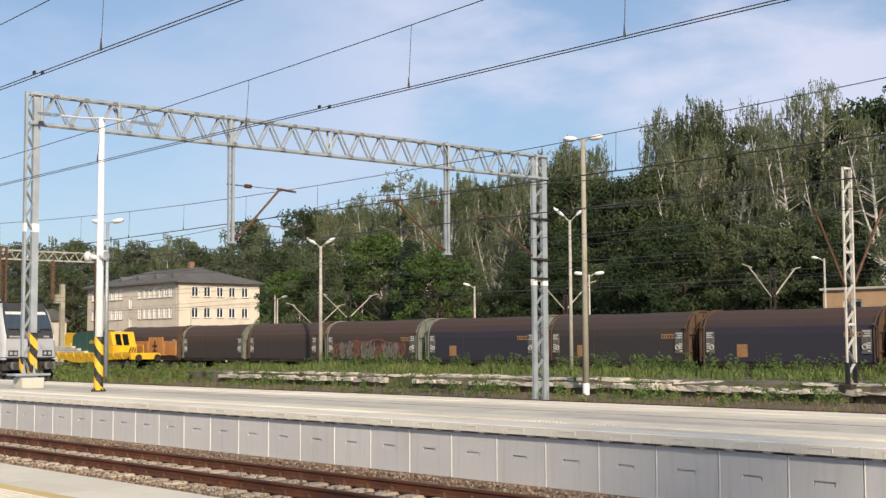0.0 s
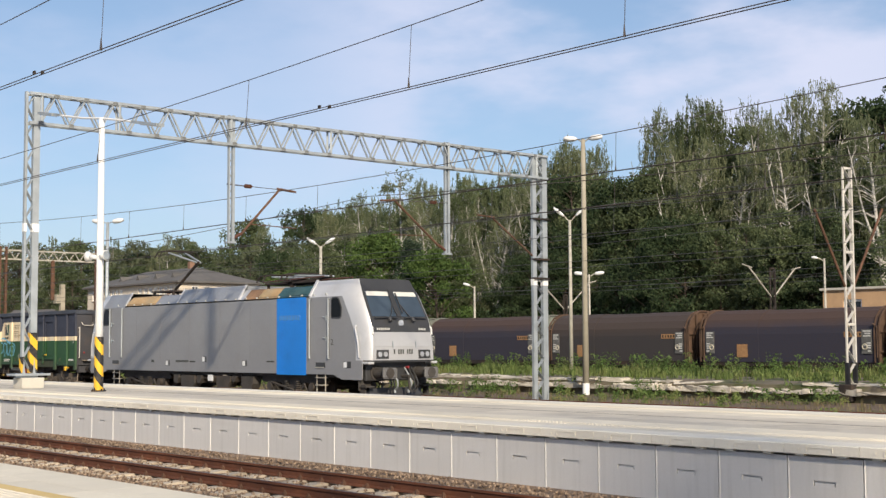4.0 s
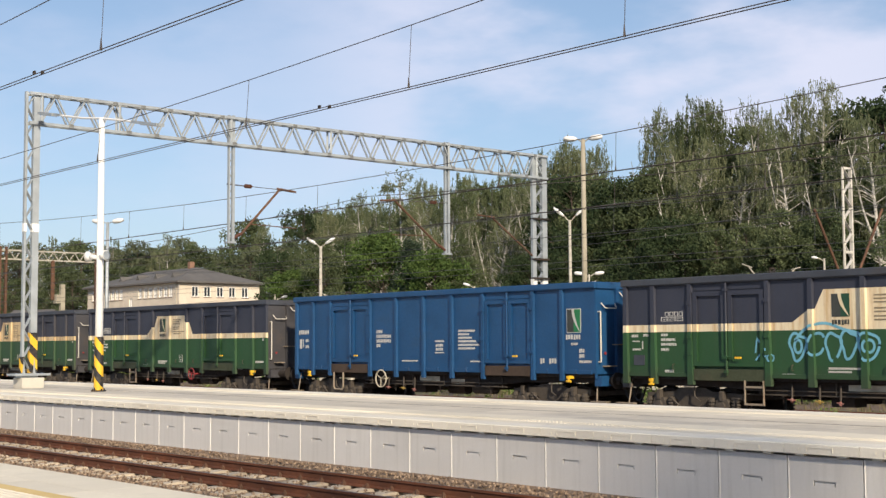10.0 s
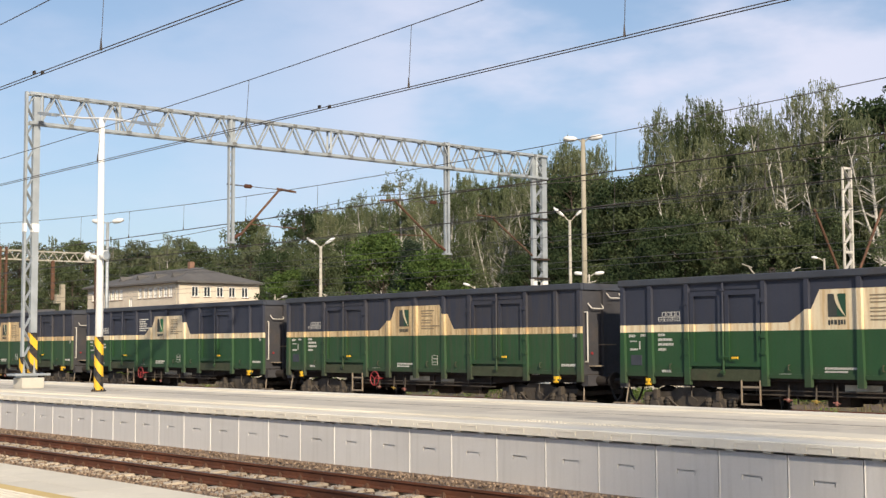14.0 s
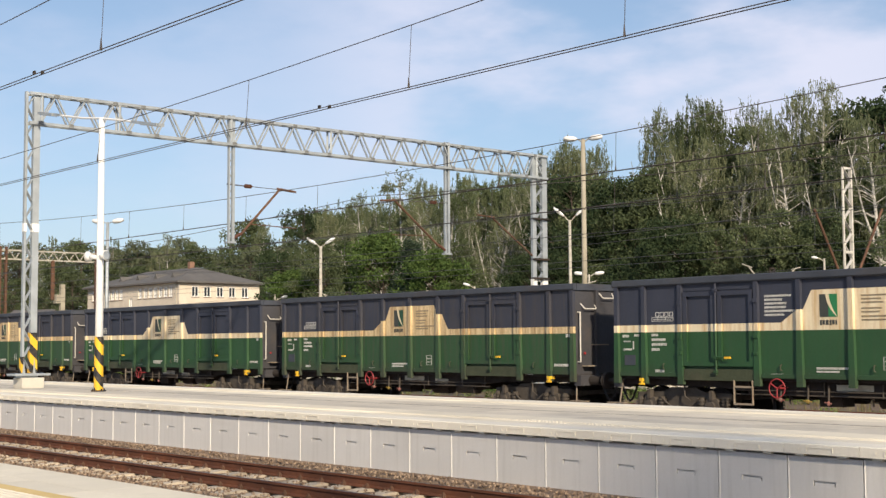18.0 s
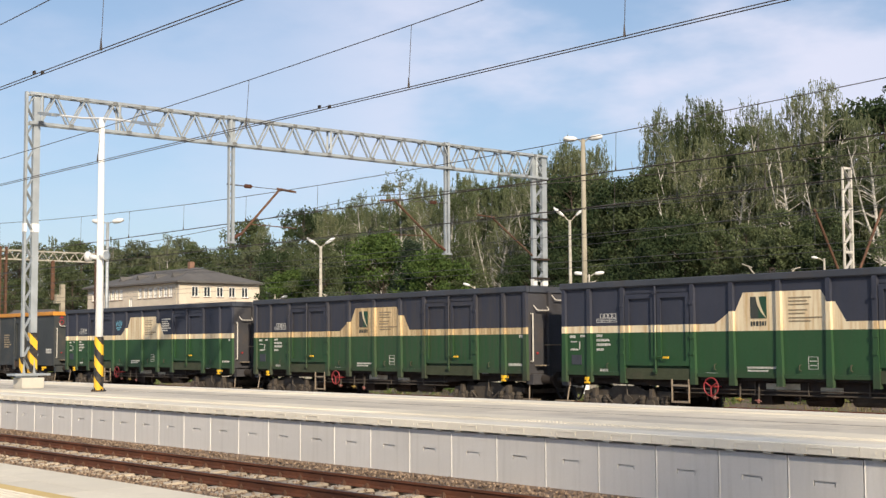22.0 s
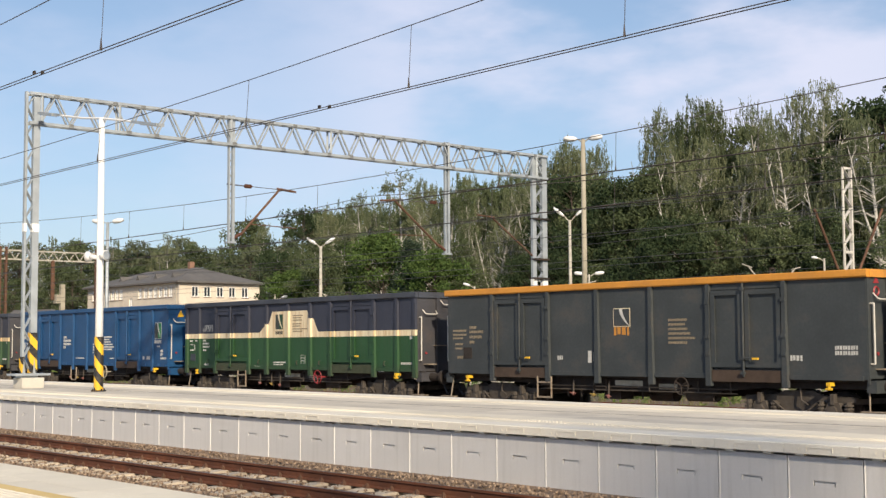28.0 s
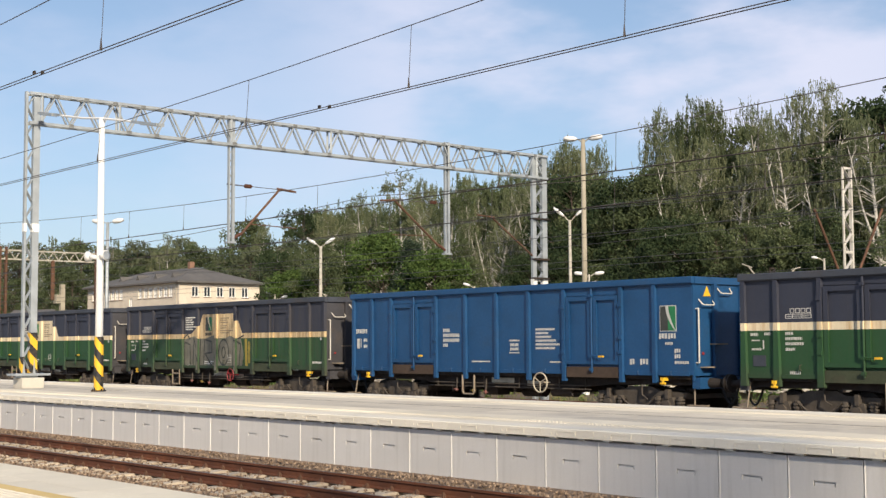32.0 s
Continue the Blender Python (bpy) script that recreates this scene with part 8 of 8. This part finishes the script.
    # small red-roofed sheds far down the line
    for x, y in ((-205, 84), (-214, 88)):
        s = tagged(empty("shed", pose(x, y, -0.3, 0, 0, 20)), "small far shed with a grey roof", "shed")
        bm = B()
        box(bm, 0, 8, 0, 6, 0, 6.5)
        part("wall", bm, M["plaster"], s)
        bm = B()
        prism(bm, [(-0.4, 6.5), (6.4, 6.5), (3, 8.3)], -0.4, 8.4, "x")
        part("roof", bm, M["roof_felt"], s)


# ---- trees ----
def leaf_material(name, a, b, c2):
    m, nt, bsdf = shader(name)
    r = nt.nodes.new("ShaderNodeNewGeometry").outputs["Random Per Island"]
    v = coords(nt)
    c = blend(nt, r, a, b)
    c = blend(nt, remap(nt, noise_node(nt, v, 0.35, 3), 0.42, 0.65, 0, 0.6), c, c2)
    o = nt.nodes.new("ShaderNodeObjectInfo").outputs["Random"]
    c = blend(nt, 1.0, c, blend(nt, o, (0.78, 0.8, 0.75), (1.2, 1.15, 1.1)), "MULTIPLY")
    nt.links.new(c, bsdf.inputs["Base Color"])
    bsdf.inputs["Roughness"].default_value = 0.8
    bsdf.inputs["Specular IOR Level"].default_value = 0.25
    tr = nd(nt, "BsdfTranslucent")
    nt.links.new(c, tr.inputs["Color"])
    mx = nd(nt, "MixShader", Fac=0.34)
    nt.links.new(bsdf.outputs[0], mx.inputs[1])
    nt.links.new(tr.outputs[0], mx.inputs[2])
    nt.links.new(mx.outputs[0], nt.nodes["Material Output"].inputs["Surface"])
    return m


def tree(kind, h, spread, clusters, leaves, bark, leaf, seed, base=0.25, size=0.26, droop=0.0, label="", lean=0.0, thick=1.0, strands=0, mistletoe=0, forks=0, gap=None):
    """A tree: tapered trunk and limbs, each limb ending in an uneven cloud of single leaves."""
    rng = np.random.default_rng(seed)
    t = tagged(empty("tree"), label, "tree", group="trees behind the sidings")
    bm = B()
    trunk = [Vector((lean * max(0, z / h) ** 1.5 + 0.25 * math.sin(seed + z * 0.35), 0.25 * math.cos(seed * 2 + z * 0.3), z)) for z in np.linspace(-0.5, h * 0.93, 9)]
    r = (0.011 * h + 0.03) * thick
    hose(bm, trunk, r, 7, 0.04)

    def on_trunk(z):
        k = max(0.0, min(0.999, (z + 0.5) / (h * 0.93 + 0.5))) * 8
        i = int(k)
        return trunk[i].lerp(trunk[i + 1], k - i)
    for i in range(forks):
        f0, a = on_trunk(h * rng.uniform(0.26, 0.45)), gap + rng.uniform(0.7, 2.4) * (-1) ** i
        rr = spread * rng.uniform(0.4, 0.75)
        f1 = f0 + Vector((rr * 0.55 * math.cos(a), rr * 0.55 * math.sin(a), h * 0.2))
        f2 = f0 + Vector((rr * math.cos(a), rr * math.sin(a), h * rng.uniform(0.4, 0.5)))
        hose(bm, [f0, f1, f2], r * 0.42, 6, 0.02)
        for k in range(3):
            s0 = f1.lerp(f2, rng.uniform(0, 0.8))
            hose(bm, [s0, s0 + Vector((rng.normal() * 0.5, rng.normal() * 0.5, 0.8)), s0 + Vector((rng.normal(), rng.normal(), 1.8))], r * 0.16, 5, 0.012)
    vs, fs = [], []
    for c in range(clusters):
        u = rng.random() ** 0.8
        z = h * (base + (1 - base) * u)
        if kind == "round":
            prof = math.sin(math.pi * min(0.97, 0.12 + 0.86 * u)) ** 0.6
        elif kind == "birch":
            prof = (1 - u) ** 0.42 * (0.4 + 0.6 * min(1, u * 4)) + 0.06
        else:
            prof = (1 - u) ** 0.9 + 0.08
        a = rng.uniform(0, 6.283)
        if gap is not None and u < 0.6 and math.cos(a - gap) > 0.7:
            a += 1.9 if rng.random() < 0.5 else -1.9
        rad = spread * prof * rng.uniform(0.35, 1.08)
        top = on_trunk(z)
        centre = Vector((top.x + rad * math.cos(a), top.y + rad * math.sin(a), z - droop * rad))
        start = on_trunk(max(0.15 * h, z - rad * rng.uniform(0.4, 0.9)))
        mid = start.lerp(centre, 0.55) + Vector((0, 0, 0.25 * rad * (0.6 if droop else 0.2)))
        if rad > 0.4:
            hose(bm, [start, mid, centre], (0.016 + 0.009 * rad) * thick, 4, 0.008)
        cr = rng.uniform(0.55, 1.25) * (0.5 + 0.12 * spread)
        n = int(leaves * cr ** 1.5)
        p = rng.normal(size=(n, 3))
        p /= np.linalg.norm(p, axis=1)[:, None] + 1e-9
        p *= (rng.random((n, 1)) ** 0.45) * cr * np.array([1.0, 1.0, 0.75 + droop * 0.9])
        p[:, 2] -= droop * np.abs(p[:, 0] * p[:, 1])
        if strands:
            # hanging twigs: leaves strung one below the other
            k = max(3, n // strands)
            top_p = p[rng.integers(0, n, k)]
            which = rng.integers(0, k, n)
            fall = rng.random(n) * rng.uniform(0.4, 2.1, k)[which]
            p = top_p[which] + rng.normal(size=(n, 3)) * 0.06
            p[:, 2] += 0.6 - fall
        p += np.array(centre)
        d1 = rng.normal(size=(n, 3))
        d1 /= np.linalg.norm(d1, axis=1)[:, None]
        d2 = np.cross(d1, rng.normal(size=(n, 3)))
        d2 /= np.linalg.norm(d2, axis=1)[:, None] + 1e-9
        s = size * rng.uniform(0.6, 1.3, (n, 1))
        long, wide = np.ones((n, 1)), np.full((n, 1), 0.34)
        if strands:
            hang = rng.random(n) < 0.6
            d1[hang] = d1[hang] * 0.25 + np.array([0, 0, -1.0])
            d2[hang, 2] = 0
            long[hang], wide[hang] = 2.6, 0.22
        q = np.stack([p - d1 * s * 0.5 * long + d2 * s * wide, p - d1 * s * 0.5 * long - d2 * s * wide, p + d1 * s * 0.6 * long], 1).reshape(-1, 3)
        i0 = len(vs)
        vs.extend(q.tolist())
        fs.extend([(i0 + 3 * k, i0 + 3 * k + 1, i0 + 3 * k + 2) for k in range(n)])
    for i in range(mistletoe):
        a, z = rng.uniform(0, 6.28), h * rng.uniform(0.72, 0.97)
        c0 = np.array(on_trunk(z)) + np.array([math.cos(a), math.sin(a), 0]) * rng.uniform(0.2, 1.7)
        n = 260
        p = rng.normal(size=(n, 3))
        p = c0 + p / np.linalg.norm(p, axis=1)[:, None] * rng.random((n, 1)) ** 0.4 * rng.uniform(0.3, 0.5)
        q = (p[:, None, :] + rng.normal(size=(n, 3, 3)) * 0.07).reshape(-1, 3)
        i0 = len(vs)
        vs.extend(q.tolist())
        fs.extend([(i0 + 3 * k, i0 + 3 * k + 1, i0 + 3 * k + 2) for k in range(n)])
    part("trunk", bm, bark, t)
    quick("crown", vs, fs, leaf, t)
    return t


def make_trees():
    bark_d = paint("dark_bark", (0.085, 0.065, 0.05), 0.95, 0, 0.35, 2.0, 14, 0.6, 0.04)
    bark_b = paint("birch_bark", (0.52, 0.5, 0.46), 0.85, 0, 0.2, 1.5, 10, 0.2, stain=(0.08, 0.07, 0.06), stain_amount=0.9, stain_scale=2.2)
    lf_d = leaf_material("leaves_dark", (0.024, 0.045, 0.022), (0.06, 0.092, 0.042), (0.047, 0.07, 0.032))
    lf_m = leaf_material("leaves_mid", (0.066, 0.096, 0.048), (0.132, 0.168, 0.084), (0.112, 0.136, 0.072))
    lf_b = leaf_material("leaves_birch", (0.115, 0.145, 0.078), (0.198, 0.226, 0.132), (0.178, 0.194, 0.116))
    lf_g = leaf_material("leaves_bright", (0.052, 0.1, 0.027), (0.11, 0.175, 0.052), (0.085, 0.135, 0.04))
    # far leaves: aerial haze is mixed into the colour as a paler grey-green
    lf_haze = leaf_material("leaves_far_hazed", (0.075, 0.1, 0.06), (0.15, 0.175, 0.105), (0.12, 0.135, 0.085))
    lf_c = leaf_material("needles_dark", (0.03, 0.056, 0.036), (0.064, 0.096, 0.06), (0.05, 0.076, 0.048))
    G = -0.7   # the side on which the trunk shows
    kinds = {
        "round_a": tree("round", 15, 4.6, 100, 150, bark_d, lf_d, 1, 0.1, 0.24, label="dark green broadleaf tree with a dense crown"),
        "round_b": tree("round", 15, 3.8, 90, 150, bark_d, lf_m, 2, 0.12, 0.23, label="mid-green broadleaf tree with a dense crown"),
        "round_c": tree("round", 15, 5.2, 110, 140, bark_d, lf_d, 3, 0.05, 0.25, label="dark green broadleaf tree, leafy to the ground"),
        "round_far": tree("round", 15, 4.6, 100, 66, bark_d, lf_haze, 31, 0.06, 0.34, label="dark green broadleaf tree, leafy to the ground"),
        "round_pale": tree("round", 15, 4.2, 95, 66, bark_d, lf_m, 32, 0.06, 0.33, label="mid-green broadleaf tree at the edge of the wood"),
        "birch_far": tree("birch", 20, 3.6, 95, 80, bark_b, lf_b, 33, 0.2, 0.24, 0.35, "pale-stemmed birch with loose olive foliage", 0.6, 0.8, 12, forks=2, gap=G),
        "birch_a": tree("birch", 20, 3.5, 120, 125, bark_b, lf_b, 4, 0.28, 0.15, 0.4, "tall birch with drooping olive-green foliage", 1.0, 0.8, 13, forks=3, gap=G),
        "birch_b": tree("birch", 20, 2.9, 105, 125, bark_b, lf_b, 5, 0.32, 0.15, 0.45, "slender birch with drooping olive-green foliage", -1.6, 0.8, 13, forks=2, gap=G),
        "birch_c": tree("birch", 20, 3.9, 125, 120, bark_b, lf_m, 6, 0.2, 0.17, 0.35, "broad birch with pale trunk and loose foliage", 0.6, 0.8, 12, forks=3, gap=G),
        "birch_d": tree("birch", 20, 3.6, 70, 120, bark_b, lf_b, 14, 0.46, 0.15, 0.3, "leaning birch with bare white trunk and thin foliage", 2.6, 1.15, 13, forks=3, gap=G),
        "birch_e": tree("birch", 20, 3.2, 62, 115, bark_b, lf_b, 15, 0.42, 0.15, 0.3, "forked birch with white limbs and thin foliage", -2.2, 1.15, 12, forks=3, gap=G),
        "conifer": tree("spruce", 10, 2.7, 120, 130, bark_d, lf_c, 41, 0.03, 0.17, 0.22, "dark blue-green young conifer in front of the wood"),
        "bright": tree("round", 10, 3.6, 85, 170, bark_d, lf_g, 7, 0.03, 0.22, label="bright green bushy young tree"),
        "bare_lean": tree("birch", 17, 3.2, 16, 3, bark_b, lf_b, 27, 0.5, 0.24, 0.1, "leaning thin tree with few leaves", 6.0, 1.1, 0, forks=4, gap=G),
        "bare": tree("birch", 17, 3.2, 20, 26, bark_b, lf_b, 8, 0.5, 0.22, 0.1, "thin half-bare birch with clumps of mistletoe", 0.4, 1.2, 0, 7),
    }
    used = set()

    def put(kind, x, y, h, rz):
        src = kinds[kind]
        base = {"round": 15, "birch": 20, "brigh": 10, "conif": 10, "bare": 17, "bare_": 17}[kind[:5]]
        k = h / base
        m = pose(x, y, -0.3, 0, 0, rz)
        if kind in used:
            o = copy_thing(src, m)
        else:
            o = src
            o.matrix_basis = m
            used.add(kind)
        o.scale = (k, k, k)
        return o
    rng = random.Random(21)
    # skyline trees: place seen from the camera as bearing, distance, height
    for deg, dist, h, kind in TREES:
        a = YAW + radians(deg)
        put(kind, -dist * math.cos(a), dist * math.sin(a), h, rng.uniform(0, 360) if kind[0] == "r" else rng.uniform(-28, 28))
    # trees behind the camera, whose thin tops shade the platform wall
    put("bare_lean", 18.4, -4.6, 27.5, 5)
    put("bare_lean", 21.6, -4.4, 28.0, -12)
    put("birch_e", 14.5, -10.0, 19.0, 100)
    # undergrowth behind the parked wagons
    rngn = np.random.default_rng(9)
    vs, fs = [], []
    for i in range(420):
        deg = rngn.uniform(-19, 20)
        a = YAW + radians(deg)
        yy = rngn.uniform(74, 84) if deg > -6.4 else rngn.uniform(135, 165)
        if -60 < -yy / math.tan(a) < -20 and yy < 82:
            continue
        c = np.array([-yy / math.tan(a), yy, rngn.uniform(0.2, 3.2)])
        n = 130
        p = rngn.normal(size=(n, 3)) * np.array([1.3, 1.0, 1.0]) + c
        d1, d2 = rngn.normal(size=(n, 3)), rngn.normal(size=(n, 3))
        d1 /= np.linalg.norm(d1, axis=1)[:, None]
        d2 = np.cross(d1, d2)
        d2 /= np.linalg.norm(d2, axis=1)[:, None]
        s = rngn.uniform(0.18, 0.36, (n, 1))
        q = np.stack([p - d1 * s * 0.5, p + d2 * s * 0.35, p + d1 * s * 0.5, p - d2 * s * 0.35], 1).reshape(-1, 3)
        i0 = len(vs)
        vs.extend(q.tolist())
        fs.extend([(i0 + 4 * k, i0 + 4 * k + 1, i0 + 4 * k + 2, i0 + 4 * k + 3) for k in range(n)])
    tagged(quick("undergrowth", vs, fs, lf_d), "dark green undergrowth along the edge of the wood", "undergrowth", kind="stuff")


def skyline():
    """Bearing right of the camera's axis in degrees, distance in metres, height and kind of each tree of the wood."""
    rng = random.Random(3)
    rows = []

    def add(deg, y, elev, kind):
        dist = y / math.sin(YAW + radians(deg))
        rows.append((deg, dist, 2.3 + dist * math.tan(radians(elev)), kind))
    crest = [(-19, 4.3, "round_pale"), (-17.6, 4.2, "round_far"), (-16.3, 4.4, "birch_far"), (-15.1, 4.3, "round_pale"), (-14, 4.4, "birch_far"), (-12.8, 4.3, "round_far"),
             (-11.7, 4.6, "birch_far"), (-10.5, 4.2, "round_pale"), (-9.3, 4.5, "birch_far"), (-8.5, 5.25, "round_pale"), (-7.3, 5.0, "birch_b"), (-5.9, 5.7, "round_a"),
             (-5.0, 5.7, "birch_a"), (-4.3, 6.1, "birch_c"), (-3.2, 6.35, "birch_b"), (-2.2, 6.3, "birch_c"), (-1.0, 6.8, "birch_a"), (0.4, 7.1, "birch_c"),
             (1.6, 7.0, "birch_b"), (2.8, 7.5, "birch_c"), (4.0, 7.9, "birch_a"), (5.2, 8.4, "birch_a"), (6.1, 8.0, "birch_b"), (7.1, 8.3, "birch_b"),
             (9.2, 9.5, "birch_a"), (10.0, 10.0, "birch_d"), (10.6, 10.2, "birch_c"), (11.9, 9.7, "birch_b"), (12.7, 8.8, "round_b"),
             (13.6, 9.2, "birch_a"), (14.3, 9.8, "birch_e"), (15.4, 10.4, "birch_d"), (15.9, 10.2, "birch_b"), (17.1, 9.3, "round_a"), (18.6, 9.7, "round_a"), (20.0, 10.2, "round_c")]
    for deg, elev, kind in crest:
        y = rng.uniform(90, 97) if deg > -6.6 else 150 + (-6.6 - deg) * 2
        add(deg, y, elev, kind)
        if deg > -6.6:
            side = 0.0 if 7.4 < deg < 9 else 0.5
            add(deg + rng.uniform(-side, side), rng.uniform(84, 89), elev * rng.uniform(0.6, 0.78), rng.choice(["birch_a", "birch_b", "birch_c", "round_b"]))
            add(deg + rng.uniform(-0.5, 0.5), rng.uniform(79, 82), elev * rng.uniform(0.4, 0.56), rng.choice(["round_a", "round_c", "round_b"]))
            if deg < 6:
                for k in (0.3, 0.9):
                    add(deg + k, rng.uniform(98, 106), elev * rng.uniform(0.93, 1.0), rng.choice(["birch_far", "round_pale", "birch_far"]))
            else:
                add(deg + 0.3, rng.uniform(98, 104), elev * rng.uniform(0.7, 0.85), rng.choice(["round_pale", "round_far"]))
        else:
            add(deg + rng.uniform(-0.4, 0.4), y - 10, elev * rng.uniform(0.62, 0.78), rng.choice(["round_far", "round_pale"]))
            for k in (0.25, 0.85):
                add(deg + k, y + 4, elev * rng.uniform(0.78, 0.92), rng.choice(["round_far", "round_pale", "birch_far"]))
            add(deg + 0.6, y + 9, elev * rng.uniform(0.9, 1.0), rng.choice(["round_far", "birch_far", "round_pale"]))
    for deg, elev in ((4.6, 6.8), (5.6, 7.0), (6.6, 6.9), (7.5, 6.8), (8.3, 6.9), (9.0, 7.2)):
        add(deg, rng.uniform(85, 89), elev, rng.choice(["round_a", "round_b"]))
    rows += [(-2.45, 119, 12.2, "bright"), (-0.25, 113, 10.2, "bright"), (-1.25, 115, 11.0, "conifer"), (-1.9, 128, 18.9, "bare"), (-6.4, 122, 9.0, "bright"), (-5.2, 118, 11.5, "round_b")]
    rows += [(10.0, 112, 19.0, "birch_d"), (10.5, 114, 19.5, "birch_e"), (12.0, 110, 17.5, "birch_d"), (15.0, 104, 18.6, "birch_e"), (16.0, 103, 18.6, "birch_d"), (18.4, 99, 18.5, "birch_e"),
             (-2.4, 133, 16.0, "birch_e"), (-3.6, 136, 15.6, "birch_d"), (2.2, 124, 16.5, "birch_d"), (-0.4, 127, 16.0, "birch_e"), (4.2, 121, 17.0, "birch_e"), (7.2, 118, 15.0, "birch_d")]
    return rows


TREES = skyline()

# ---- build ----
make_track(TRACK_Y["a"], -120, 90, M["sleeper"])
make_track(TRACK_Y["b"], -150, 90, M["sleeper"], near=(-40, 0))
make_track(TRACK_Y["c"], -320, 260, M["sleeper_old"])
make_track(TRACK_Y["train"], -340, 280, M["sleeper_old"])
make_track(TRACK_Y["d"], -320, 120, M["sleeper_old"], bed=False)
make_track(TRACK_Y["machine"], -260, -84, M["sleeper_old"], bed=False)
make_track(TRACK_Y["coil"], -260, 60, M["sleeper_old"])
GANTRY = make_gantry()
for x in (22.4, -97.6):
    copy_thing(GANTRY, pose(x, 0, 0))
make_wires()
make_poles()
WAGONS = make_wagons()
LOCO = locomotive()
make_siding()
make_old_platform()
make_buildings()
make_trees()
make_weeds()
make_stones()
make_near_platform()
make_island()
make_drain()


# ---- what moves ----
def motions():
    def along(t):
        i = min(int(t), 31)
        return TRAVEL[i][1] + (TRAVEL[i + 1][1] - TRAVEL[i][1]) * (t - i)
    steps = [i / 15 for i in range(481)]
    for thing, x0 in [*WAGONS, (LOCO, 25.47)]:
        walk(thing, [(t, pose(x0 + s, TRACK_Y["train"], 0)) for t, s in TRAVEL])
        for b in thing.children:
            if b.name.startswith("bogie"):
                for w in b.children:
                    if w.name.startswith("wheelset"):
                        x, z = w.location.x, w.location.z
                        walk(w, [(t, pose(x, 0, z, 0, math.degrees(along(t) / z) % 360, 0)) for t in steps])


motions()
